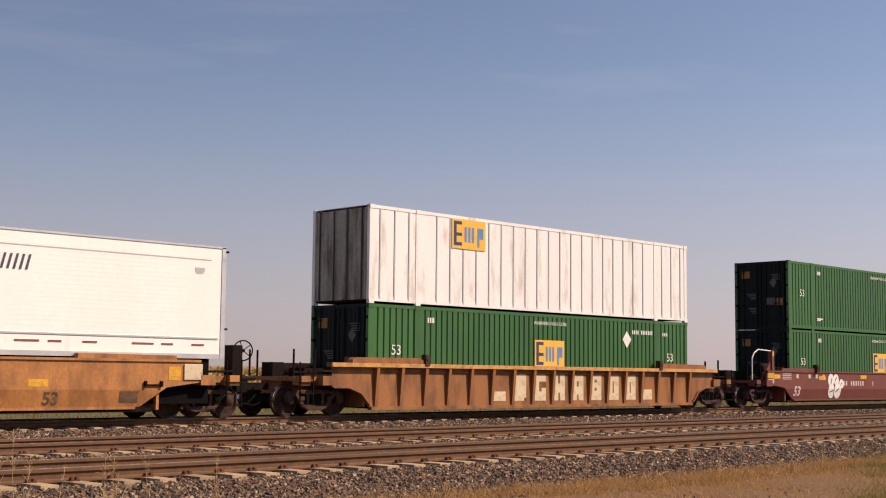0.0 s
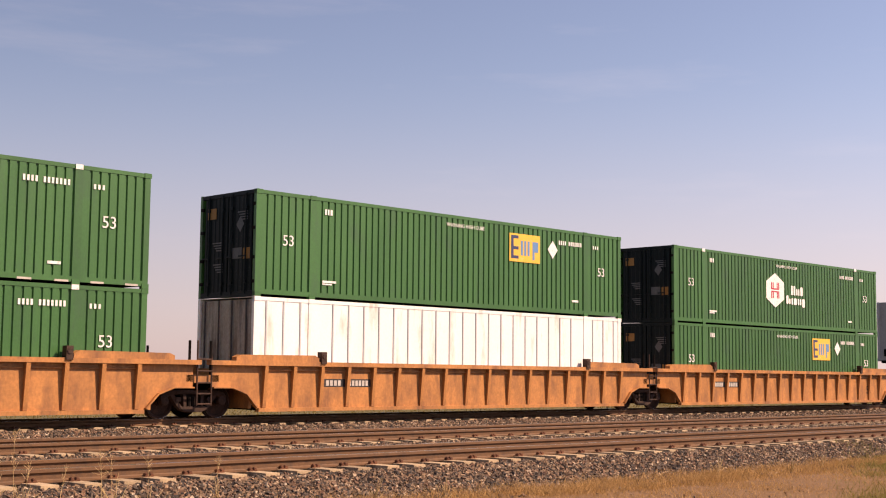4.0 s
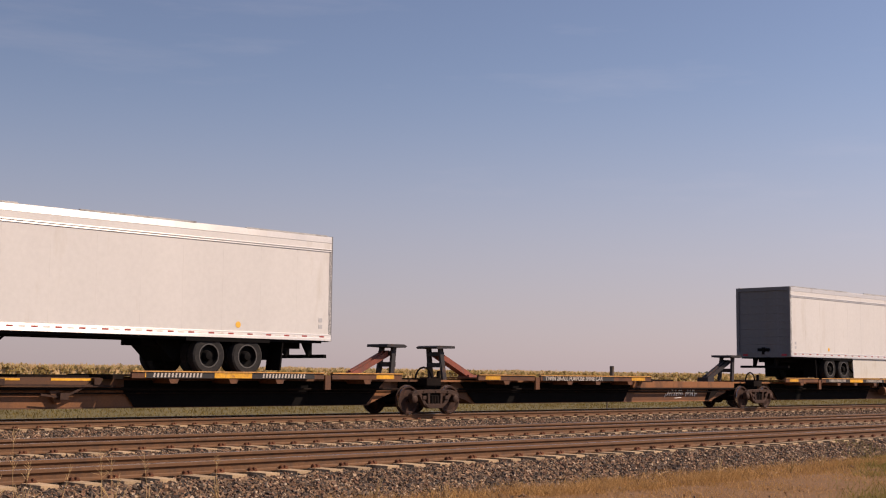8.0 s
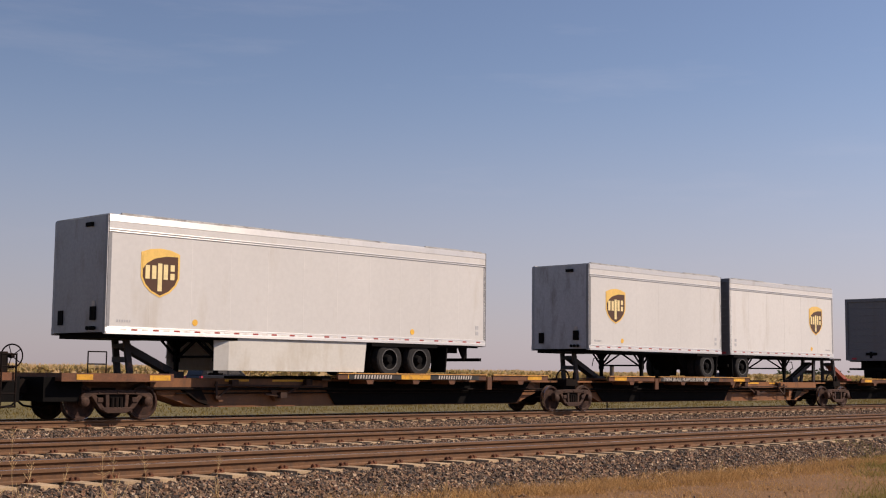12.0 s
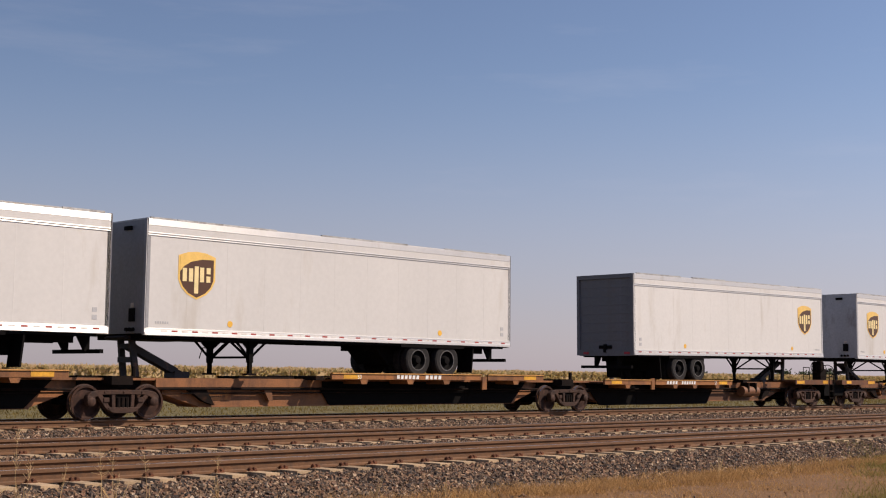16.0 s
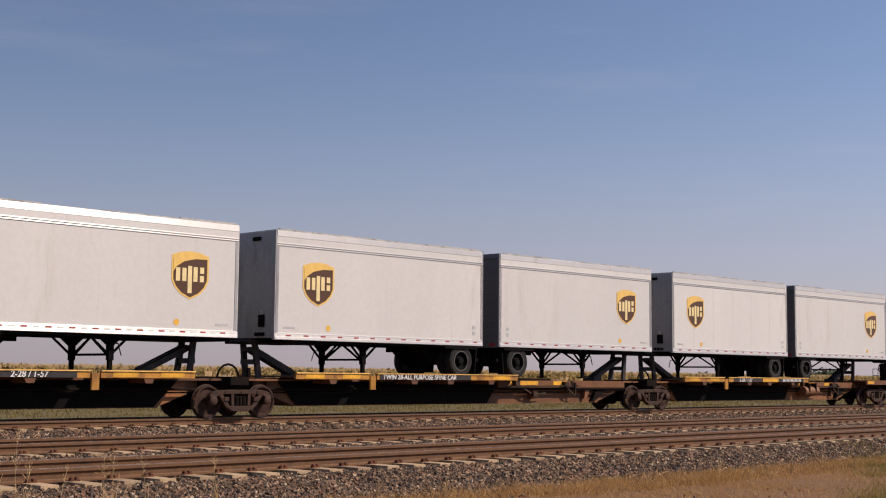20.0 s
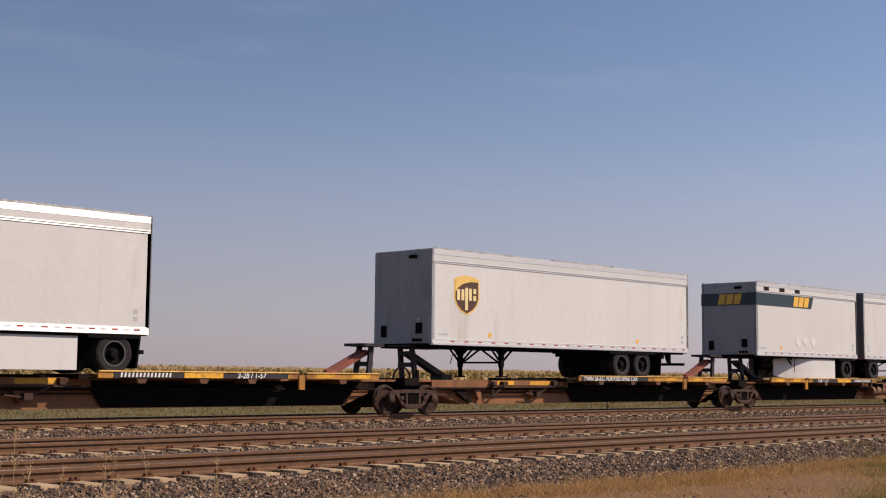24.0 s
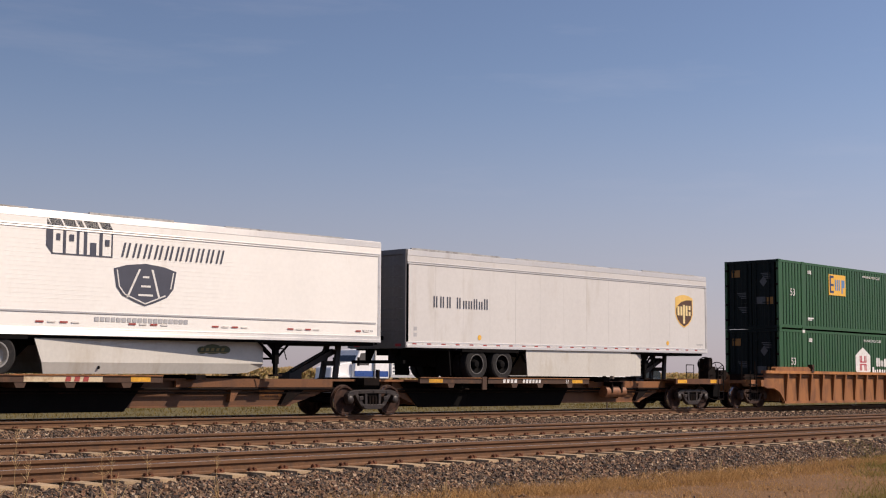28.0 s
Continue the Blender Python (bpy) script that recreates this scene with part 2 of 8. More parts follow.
M = dict(
    green=mat("container green paint", (0.029, 0.115, 0.026), 0.45, 0, 0.18, 0.8, 18, 0.05, (0.035, 0.085, 0.04), 0.25, rnd=0.10, streak=3),
    green2=mat("dark green paint", (0.017, 0.080, 0.025), 0.45, 0, 0.18, 0.8, 18, 0.05, (0.04, 0.08, 0.045), 0.25, streak=3),
    # door colour pushed near black to carry the shade on the container ends
    door_dark=mat("blue-green container door darkened for shade", (0.004, 0.009, 0.010), 0.5, 0, 0.3, 1.5, 20, 0.08, (0.012, 0.014, 0.015), 0.3, spec=0.15),
    white=mat("white trailer panel", (0.595, 0.58, 0.555), 0.42, 0, 0.05, 0.6, 9, 0.02, (0.47, 0.43, 0.37), 0.16, rnd=0.05, streak=5),
    white_old=mat("stained old white panel", (0.60, 0.58, 0.55), 0.5, 0, 0.07, 0.6, 9, 0.03, (0.38, 0.28, 0.21), 0.28, streak=6),
    skirt=mat("dull white skirt panel", (0.57, 0.55, 0.50), 0.5, 0, 0.07, 0.8, 12, 0.03, (0.44, 0.39, 0.31), 0.30, streak=3),
    seam=mat("dull white panel seam", (0.47, 0.43, 0.38), 0.55, 0, 0.1, 1.0, 14, 0.03, (0.34, 0.26, 0.20), 0.4, streak=5),
    stained_rail=mat("rust-stained white bottom rail", (0.55, 0.51, 0.46), 0.55, 0, 0.15, 1.2, 14, 0.04, (0.24, 0.12, 0.07), 0.45, streak=2),
    cream=mat("cream white panel", (0.86, 0.84, 0.79), 0.40, 0, 0.04, 0.6, 9, 0.02, (0.66, 0.61, 0.52), 0.10, streak=5),
    box_white=mat("weathered white container paint", (0.76, 0.75, 0.72), 0.5, 0, 0.08, 0.9, 14, 0.04, (0.42, 0.30, 0.20), 0.28, streak=4),
    # front walls and roll-up doors coloured darker to deepen their shade
    nose=mat("trailer front wall greyed for shade", (0.30, 0.30, 0.31), 0.5, 0, 0.16, 1.2, 14, 0.04, (0.19, 0.17, 0.15), 0.35, streak=3, rnd=0.35),
    door=mat("roll-up door greyed for shade", (0.135, 0.135, 0.145), 0.5, 0, 0.18, 1.2, 14, 0.04, (0.11, 0.10, 0.09), 0.3, streak=3),
    door_light=mat("dirty white rear door", (0.52, 0.51, 0.48), 0.5, 0, 0.12, 1.2, 14, 0.04, (0.20, 0.14, 0.09), 0.45, streak=4),
    alu=mat("aluminium rail", (0.62, 0.61, 0.60), 0.38, 0.6, 0.10, 2, 30, 0.05, (0.40, 0.38, 0.35), 0.2),
    roofm=mat("trailer roof edge", (0.45, 0.44, 0.42), 0.5, 0.3, 0.25, 1.5, 12, 0.1, (0.15, 0.14, 0.13), 0.4),
    black=mat("black underframe", (0.006, 0.0055, 0.0055), 0.8, 0, 0.4, 3, 40, 0.2, (0.012, 0.009, 0.008), 0.2, spec=0.06),
    steel_dark=mat("grimy dark steel", (0.011, 0.008, 0.007), 0.85, 0.0, 0.4, 3, 40, 0.25, (0.045, 0.02, 0.011), 0.25, spec=0.08),
    cast=mat("rusty cast steel", (0.056, 0.028, 0.018), 0.75, 0.0, 0.5, 4, 45, 0.3, (0.020, 0.011, 0.009), 0.5, rnd=0.2, spec=0.3),
    cast_dark=mat("oily dark cast steel", (0.030, 0.021, 0.018), 0.5, 0.0, 0.5, 4, 45, 0.3, (0.012, 0.009, 0.008), 0.5, rnd=0.2, spec=0.45),
    wheel=mat("railway wheel steel", (0.034, 0.016, 0.011), 0.75, 0.0, 0.4, 4, 45, 0.2, (0.095, 0.042, 0.025), 0.40, spec=0.25),
    tread=mat("polished wheel tread", (0.55, 0.54, 0.53), 0.22, 1.0, 0.1, 6, 50, 0.05),
    tyre=mat("tyre rubber", (0.018, 0.017, 0.017), 0.85, 0, 0.25, 5, 50, 0.25, (0.05, 0.044, 0.038), 0.35, spec=0.25),
    rim=mat("dark wheel disc", (0.006, 0.0055, 0.0055), 0.8, 0.0, 0.3, 5, 40, 0.1, (0.02, 0.017, 0.015), 0.3, spec=0.1),
    rim_edge=mat("scuffed wheel rim edge", (0.10, 0.095, 0.09), 0.5, 0.4, 0.3, 5, 40, 0.1, (0.05, 0.045, 0.04), 0.45, rnd=0.3),
    rim_light=mat("bright wheel disc", (0.34, 0.33, 0.31), 0.4, 0.5, 0.15, 5, 40, 0.1, (0.3, 0.26, 0.22), 0.3),
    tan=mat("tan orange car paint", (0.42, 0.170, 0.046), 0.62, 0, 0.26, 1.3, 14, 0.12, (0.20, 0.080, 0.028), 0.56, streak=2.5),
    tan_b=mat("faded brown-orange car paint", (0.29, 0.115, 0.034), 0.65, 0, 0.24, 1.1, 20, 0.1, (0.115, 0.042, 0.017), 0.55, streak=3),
    maroon=mat("oxide red car paint", (0.155, 0.040, 0.026), 0.55, 0, 0.16, 1.0, 20, 0.06, (0.115, 0.036, 0.024), 0.35, streak=3),
    spine=mat("weathered brown spine paint", (0.172, 0.068, 0.022), 0.66, 0, 0.28, 1.3, 22, 0.12, (0.085, 0.036, 0.015), 0.42, rnd=0.5, streak=2.5),
    deck=mat("rusty deck steel", (0.10, 0.040, 0.014), 0.75, 0, 0.3, 2, 25, 0.2, (0.20, 0.09, 0.03), 0.35, rnd=0.15),
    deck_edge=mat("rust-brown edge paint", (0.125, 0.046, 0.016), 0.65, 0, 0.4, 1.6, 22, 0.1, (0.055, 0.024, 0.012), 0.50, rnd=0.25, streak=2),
    deck_dark=mat("dark rusty edge paint", (0.060, 0.028, 0.014), 0.7, 0, 0.4, 1.6, 22, 0.1, (0.13, 0.055, 0.02), 0.35, rnd=0.25, streak=2),
    worn_edge_lit_lip=mat("worn orange-brown edge and sunlit-lip paint", (0.24, 0.095, 0.026), 0.65, 0, 0.4, 1.6, 22, 0.1, (0.09, 0.036, 0.015), 0.5, rnd=0.25, streak=2),
    # sunlight put into the colour, for deck lips and a top chord
    lit_orange=mat("worn orange paint lightened as if sunlit", (0.50, 0.25, 0.065), 0.6, 0, 0.3, 3, 25, 0.08, (0.28, 0.12, 0.035), 0.5, rnd=0.2),
    yellow=mat("worn yellow paint", (0.70, 0.35, 0.022), 0.55, 0, 0.22, 4, 25, 0.08, (0.36, 0.17, 0.04), 0.45, rnd=0.15),
    tank=mat("rust-orange tank paint", (0.20, 0.085, 0.038), 0.6, 0, 0.25, 3, 30, 0.1, (0.09, 0.04, 0.02), 0.4, rnd=0.2),
    hitch=mat("dark grimy hitch steel", (0.012, 0.010, 0.012), 0.65, 0.0, 0.35, 3, 30, 0.2, RUST, 0.3),
    hitch_red=mat("faded red hitch paint", (0.24, 0.062, 0.036), 0.65, 0, 0.3, 3, 30, 0.15, (0.10, 0.06, 0.05), 0.45, rnd=0.2),
    mark=mat("white lettering paint", (0.72, 0.71, 0.68), 0.6, 0, 0.12, 6, 40, 0.0, (0.4, 0.36, 0.3), 0.3),
    mark_worn=mat("worn pinkish white lettering", (0.54, 0.45, 0.41), 0.65, 0, 0.2, 6, 40, 0.0, (0.3, 0.2, 0.16), 0.35),
    mark_dull=mat("faded lettering paint", (0.46, 0.41, 0.36), 0.7, 0, 0.25, 6, 40, 0.0),
    wash=mat("cream whitewash paint", (0.58, 0.47, 0.31), 0.7, 0, 0.15, 2, 30, 0.0, (0.30, 0.17, 0.08), 0.35),
    stencil=mat("black stencil panel", (0.020, 0.018, 0.018), 0.6, 0, 0.3, 4, 40, 0.0, (0.09, 0.05, 0.03), 0.3),
    slate=mat("dark slate lettering", (0.055, 0.060, 0.085), 0.55, 0, 0.15, 4, 40, 0.0),
    grey_txt=mat("faded grey lettering", (0.42, 0.42, 0.43), 0.6, 0, 0.15, 4, 40, 0.0),
    brown=mat("dark brown decal", (0.085, 0.038, 0.018), 0.35, 0, 0.1, 4, 40, 0.0),
    grime=mat("faded dark stencil", (0.10, 0.055, 0.030), 0.65, 0, 0.35, 4, 40, 0.0, (0.22, 0.10, 0.04), 0.5),
    gold=mat("golden decal", (0.80, 0.52, 0.14), 0.32, 0.1, 0.12, 4, 40, 0.0),
    gold_pale=mat("pale golden decal", (0.85, 0.68, 0.34), 0.35, 0.2, 0.12, 4, 40, 0.0),
    amber_y=mat("amber decal", (0.75, 0.42, 0.05), 0.45, 0, 0.12, 3, 40, 0.0, (0.6, 0.5, 0.3), 0.2),
    amber_b=mat("navy decal", (0.03, 0.04, 0.10), 0.45, 0, 0.12, 3, 40, 0.0),
    amber_lb=mat("light blue decal", (0.10, 0.22, 0.42), 0.45, 0, 0.12, 3, 40, 0.0),
    leaf=mat("dark olive decal", (0.045, 0.060, 0.018), 0.5, 0, 0.15, 4, 40, 0.0),
    red=mat("red decal", (0.42, 0.025, 0.045), 0.45, 0, 0.1, 4, 40, 0.0),
    tape_r=mat("dull red reflective tape", (0.34, 0.055, 0.045), 0.45, 0, 0.15, 5, 40, 0.0, (0.30, 0.20, 0.15), 0.3),
    tape_w=mat("white reflective tape", (0.70, 0.67, 0.63), 0.4, 0, 0.08, 5, 40, 0.0, (0.45, 0.36, 0.28), 0.3),
    blue_band=mat("dark teal band", (0.018, 0.036, 0.050), 0.45, 0, 0.12, 3, 30, 0.0),
    rail=mat("rusty rail web", (0.122, 0.055, 0.020), 0.72, 0.0, 0.3, 5, 60, 0.25, (0.070, 0.034, 0.016), 0.45),
    railtop=mat("polished rail head", (0.34, 0.30, 0.29), 0.26, 0.9, 0.15, 3, 50, 0.05, (0.16, 0.10, 0.08), 0.2),
    tie=mat("sun-bleached concrete tie", (0.38, 0.27, 0.16), 0.85, 0, 0.2, 4, 45, 0.25, (0.13, 0.085, 0.055), 0.45, rnd=0.2),
    clip=mat("rusty rail clip", (0.14, 0.050, 0.022), 0.75, 0.0, 0.35, 6, 60, 0.25, rnd=0.25),
    pick_white=mat("white car paint", (0.80, 0.80, 0.80), 0.25, 0, 0.04, 2, 20, 0.0),
    car_dark=mat("dark car paint", (0.018, 0.018, 0.022), 0.22, 0.2, 0.1, 2, 20, 0.0),
    car_blue=mat("dark blue car paint", (0.014, 0.018, 0.045), 0.2, 0.2, 0.1, 2, 20, 0.0),
    truck_green=mat("dark teal truck paint", (0.010, 0.017, 0.021), 0.3, 0.1, 0.1, 2, 20, 0.0),
    truck_blue=mat("blue truck paint", (0.03, 0.08, 0.28), 0.3, 0.1, 0.1, 2, 20, 0.0),
    corn=mat("green corn leaves", (0.41, 0.315, 0.135), 0.75, 0, 0.12, 1.2, 12, 0.0, rnd=0.15, island=True, thin=0.45),
    corn_dry=mat("ripe tan corn tassels", (0.55, 0.39, 0.205), 0.85, 0, 0.12, 1.2, 12, 0.0, rnd=0.15, island=True, thin=0.4),
    grass_dry=mat("dry straw grass", (0.45, 0.265, 0.10), 0.85, 0, 0.2, 3, 20, 0.0, rnd=0.35, island=True, thin=0.35),
    grass=mat("roadside olive grass", (0.195, 0.138, 0.033), 0.85, 0, 0.2, 3, 20, 0.0, rnd=0.3, island=True, thin=0.45),
    weed=mat("bleached dry weed", (0.52, 0.36, 0.17), 0.8, 0, 0.2, 8, 30, 0.0, rnd=0.2),
    asphalt=mat("worn asphalt", (0.060, 0.058, 0.056), 0.85, 0, 0.2, 0.6, 30, 0.2, rnd=0.0),
    tree=mat("distant tree leaves", (0.05, 0.070, 0.030), 0.8, 0, 0.3, 1.0, 8, 0.0, rnd=0.4, island=True),
    post=mat("weathered post wood", (0.12, 0.09, 0.07), 0.85, 0, 0.3, 6, 40, 0.3),
)
glass = bpy.data.materials.new("tinted vehicle glass")
glass.use_nodes = True
glass.node_tree.nodes["Principled BSDF"].inputs["Base Color"].default_value = (0.012, 0.014, 0.016, 1)
glass.node_tree.nodes["Principled BSDF"].inputs["Roughness"].default_value = 0.06
glass.node_tree.nodes["Principled BSDF"].inputs["IOR"].default_value = 2.1
M["glass"] = glass


def ground_material():
    """Dirt, dry grass, green verge and stubble by place across the line, with grain at two sizes."""
    m = bpy.data.materials.new("verge soil and grass")
    m.use_nodes = True
    n, l = m.node_tree.nodes, m.node_tree.links
    b = n["Principled BSDF"]
    b.inputs["Roughness"].default_value = 0.95
    geo = n.new("ShaderNodeNewGeometry")
    sep = n.new("ShaderNodeSeparateXYZ")
    l.new(geo.outputs["Position"], sep.inputs[0])
    nz = n.new("ShaderNodeTexNoise")
    nz.inputs["Scale"].default_value, nz.inputs["Detail"].default_value = 0.5, 8
    l.new(geo.outputs["Position"], nz.inputs["Vector"])
    off = n.new("ShaderNodeMath")
    off.operation = "MULTIPLY_ADD"
    off.inputs[1].default_value, off.inputs[2].default_value = 2.4, -1.2
    l.new(nz.outputs["Fac"], off.inputs[0])
    wob = n.new("ShaderNodeMath")
    wob.operation = "ADD"
    l.new(sep.outputs["Y"], wob.inputs[0])
    l.new(off.outputs[0], wob.inputs[1])
    mr = n.new("ShaderNodeMapRange")
    mr.inputs["From Min"].default_value, mr.inputs["From Max"].default_value = 0, 100
    l.new(wob.outputs[0], mr.inputs["Value"])
    cr = n.new("ShaderNodeValToRGB")
    e = cr.color_ramp.elements
    e[0].position, e[0].color = 0.0, (0.15, 0.095, 0.020, 1)
    e[1].position, e[1].color = 1.0, (0.20, 0.19, 0.06, 1)
    for p, c in ((0.095, (0.165, 0.083, 0.028, 1)), (0.122, (0.170, 0.085, 0.030, 1)), (0.132, (0.060, 0.039, 0.025, 1)),
                 (0.31, (0.060, 0.039, 0.025, 1)), (0.335, (0.108, 0.083, 0.024, 1)), (0.60, (0.115, 0.092, 0.026, 1))):
        k = e.new(p)
        k.color = c
    l.new(mr.outputs["Result"], cr.inputs["Fac"])
    fn = n.new("ShaderNodeTexNoise")
    fn.inputs["Scale"].default_value, fn.inputs["Detail"].default_value = 9, 6
    l.new(geo.outputs["Position"], fn.inputs["Vector"])
    fr = n.new("ShaderNodeMapRange")
    fr.inputs["To Min"].default_value, fr.inputs["To Max"].default_value = 0.45, 1.55
    l.new(fn.outputs["Fac"], fr.inputs["Value"])
    vm = n.new("ShaderNodeVectorMath")
    vm.operation = "SCALE"
    l.new(cr.outputs["Color"], vm.inputs[0])
    l.new(fr.outputs["Result"], vm.inputs["Scale"])
    l.new(vm.outputs["Vector"], b.inputs["Base Color"])
    bp = n.new("ShaderNodeBump")
    bp.inputs["Strength"].default_value, bp.inputs["Distance"].default_value = 0.6, 0.06
    l.new(fn.outputs["Fac"], bp.inputs["Height"])
    l.new(bp.outputs["Normal"], b.inputs["Normal"])
    return m


M["ground"] = ground_material()


def stone_material():
    """Broken rock: each stone its own tone, from near black through grey and tan to pinkish."""
    m = bpy.data.materials.new("crushed ballast stone")
    m.use_nodes = True
    n, l = m.node_tree.nodes, m.node_tree.links
    b = n["Principled BSDF"]
    b.inputs["Roughness"].default_value = 0.88
    geo = n.new("ShaderNodeNewGeometry")
    cr = n.new("ShaderNodeValToRGB")
    e = cr.color_ramp.elements
    e[0].position, e[0].color = 0.0, (0.034, 0.026, 0.021, 1)
    e[1].position, e[1].color = 1.0, (0.43, 0.33, 0.23, 1)
    for p, c in ((0.22, (0.062, 0.043, 0.031, 1)), (0.42, (0.125, 0.078, 0.048, 1)), (0.6, (0.165, 0.082, 0.046, 1)), (0.75, (0.160, 0.102, 0.060, 1)), (0.9, (0.27, 0.165, 0.093, 1))):
        k = e.new(p)
        k.color = c
    l.new(geo.outputs["Random Per Island"], cr.inputs["Fac"])
    nz = n.new("ShaderNodeTexNoise")
    nz.inputs["Scale"].default_value, nz.inputs["Detail"].default_value = 30, 4
    l.new(geo.outputs["Position"], nz.inputs["Vector"])
    mr = n.new("ShaderNodeMapRange")
    mr.inputs["To Min"].default_value, mr.inputs["To Max"].default_value = 0.6, 1.4
    l.new(nz.outputs["Fac"], mr.inputs["Value"])
    vm = n.new("ShaderNodeVectorMath")
    vm.operation = "SCALE"
    l.new(cr.outputs["Color"], vm.inputs[0])
    l.new(mr.outputs["Result"], vm.inputs["Scale"])
    l.new(vm.outputs["Vector"], b.inputs["Base Color"])
    return m


M["stone"] = stone_material()
# white darkened for the end's shade, with rust streaks over it
M["end_rust_shade"] = mat("rust-streaked white container end darkened for shade", (0.34, 0.31, 0.27), 0.6, 0, 0.25, 1.5, 16, 0.1, (0.10, 0.062, 0.042), 0.55, streak=5)
# door stickers in darker colours, with the end's shade put in
M["decal_amber"] = mat("amber sticker darkened for shade", (0.30, 0.14, 0.03), 0.6, 0, 0.3, 4, 30, 0.0)
M["decal_grey"] = mat("grey sticker darkened for shade", (0.085, 0.09, 0.095), 0.6, 0, 0.4, 4, 30, 0.0)
M["end_bar"] = mat("dark container lock bar", (0.06, 0.05, 0.045), 0.6, 0.2, 0.3, 4, 30, 0.1)
M["grass_green"] = mat("green verge grass", (0.22, 0.185, 0.048), 0.85, 0, 0.2, 3, 20, 0.0, rnd=0.35, island=True, thin=0.45)
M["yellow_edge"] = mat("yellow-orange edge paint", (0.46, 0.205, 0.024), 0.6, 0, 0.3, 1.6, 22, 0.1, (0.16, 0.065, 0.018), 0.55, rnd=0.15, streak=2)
M["yellow_lip"] = mat("yellow lip paint lightened as if sunlit", (0.74, 0.44, 0.12), 0.55, 0, 0.2, 2, 25, 0.08, (0.45, 0.22, 0.06), 0.4, rnd=0.15)
M["rail_gloss"] = mat("brushed aluminium rail", (0.72, 0.71, 0.69), 0.42, 0.42, 0.05, 1.2, 14, 0.0, (0.60, 0.57, 0.52), 0.15, rnd=0.04, streak=3)
# the brushing runs along the rail, so highlights spread up and down
aniso = M["rail_gloss"].node_tree.nodes["Principled BSDF"]
aniso.inputs["Anisotropic"].default_value = 0.95
upward = M["rail_gloss"].node_tree.nodes.new("ShaderNodeCombineXYZ")
upward.inputs["Z"].default_value = 1.0
M["rail_gloss"].node_tree.links.new(upward.outputs["Vector"], aniso.inputs["Tangent"])


# ---- building helpers ----
def quadbox(bm, x0, x1, y0, y1, z0, z1):
    if x0 > x1:
        x0, x1 = x1, x0
    v = [bm.verts.new(p) for p in ((x0, y0, z0), (x1, y0, z0), (x1, y1, z0), (x0, y1, z0),
                                   (x0, y0, z1), (x1, y0, z1), (x1, y1, z1), (x0, y1, z1))]
    for f in ((3, 2, 1, 0), (4, 5, 6, 7), (0, 1, 5, 4), (1, 2, 6, 5), (2, 3, 7, 6), (3, 0, 4, 7)):
        bm.faces.new([v[i] for i in f])
    return v


def prism(bm, pts, y0, y1):
    """A polygon in the x-z plane, pushed out from y0 to y1."""
    area = sum(pts[i][0] * pts[(i + 1) % len(pts)][1] - pts[(i + 1) % len(pts)][0] * pts[i][1] for i in range(len(pts)))
    if area < 0:
        pts = pts[::-1]
    a = [bm.verts.new((x, y0, z)) for x, z in pts]
    b = [bm.verts.new((x, y1, z)) for x, z in pts]
    bm.faces.new(a)
    bm.faces.new(b[::-1])
    for i in range(len(pts)):
        j = (i + 1) % len(pts)
        bm.faces.new((a[j], a[i], b[i], b[j]))


def rod(bm, p0, p1, r, n=8, r1=None):
    p0, p1 = Vector(p0), Vector(p1)
    d = p1 - p0
    m = Matrix.Translation((p0 + p1) / 2) @ d.to_track_quat("Z", "Y").to_matrix().to_4x4()
    bmesh.ops.create_cone(bm, cap_ends=True, segments=n, radius1=r, radius2=r if r1 is None else r1, depth=d.length, matrix=m)


def beam(bm, p0, p1, w, h):
    """A square bar between two points, w wide in y and h across."""
    p0, p1 = Vector(p0), Vector(p1)
    d = (p1 - p0)
    s = d.cross(Vector((0, 1, 0)))
    s = s.normalized() * h / 2 if s.length > 1e-5 else Vector((h / 2, 0, 0))
    t = d.cross(s).normalized() * w / 2
    v = [bm.verts.new(p + a * s + b * t) for p in (p0, p1) for a, b in ((-1, -1), (1, -1), (1, 1), (-1, 1))]
    for f in ((0, 1, 2, 3), (7, 6, 5, 4), (0, 4, 5, 1), (1, 5, 6, 2), (2, 6, 7, 3), (3, 7, 4, 0)):
        bm.faces.new([v[i] for i in f])


def lathe(bm, prof, y0=0.0, n=28, ring=False):
    """A profile of (radius, y) turned about the y axis; ring: an open ring of closed section."""
    rings = []
    for r, y in prof:
        rings.append([bm.verts.new((r * math.cos(2 * math.pi * i / n), y0 + y, r * math.sin(2 * math.pi * i / n))) for i in range(n)])
    for a, b in zip(rings, rings[1:]):
        for i in range(n):
            j = (i + 1) % n
            bm.faces.new((a[i], a[j], b[j], b[i]))
    if ring:
        for i in range(n):
            j = (i + 1) % n
            bm.faces.new((rings[-1][i], rings[-1][j], rings[0][j], rings[0][i]))
        return
    bm.faces.new(rings[0][::-1])
    bm.faces.new(rings[-1])


MESHES = {}


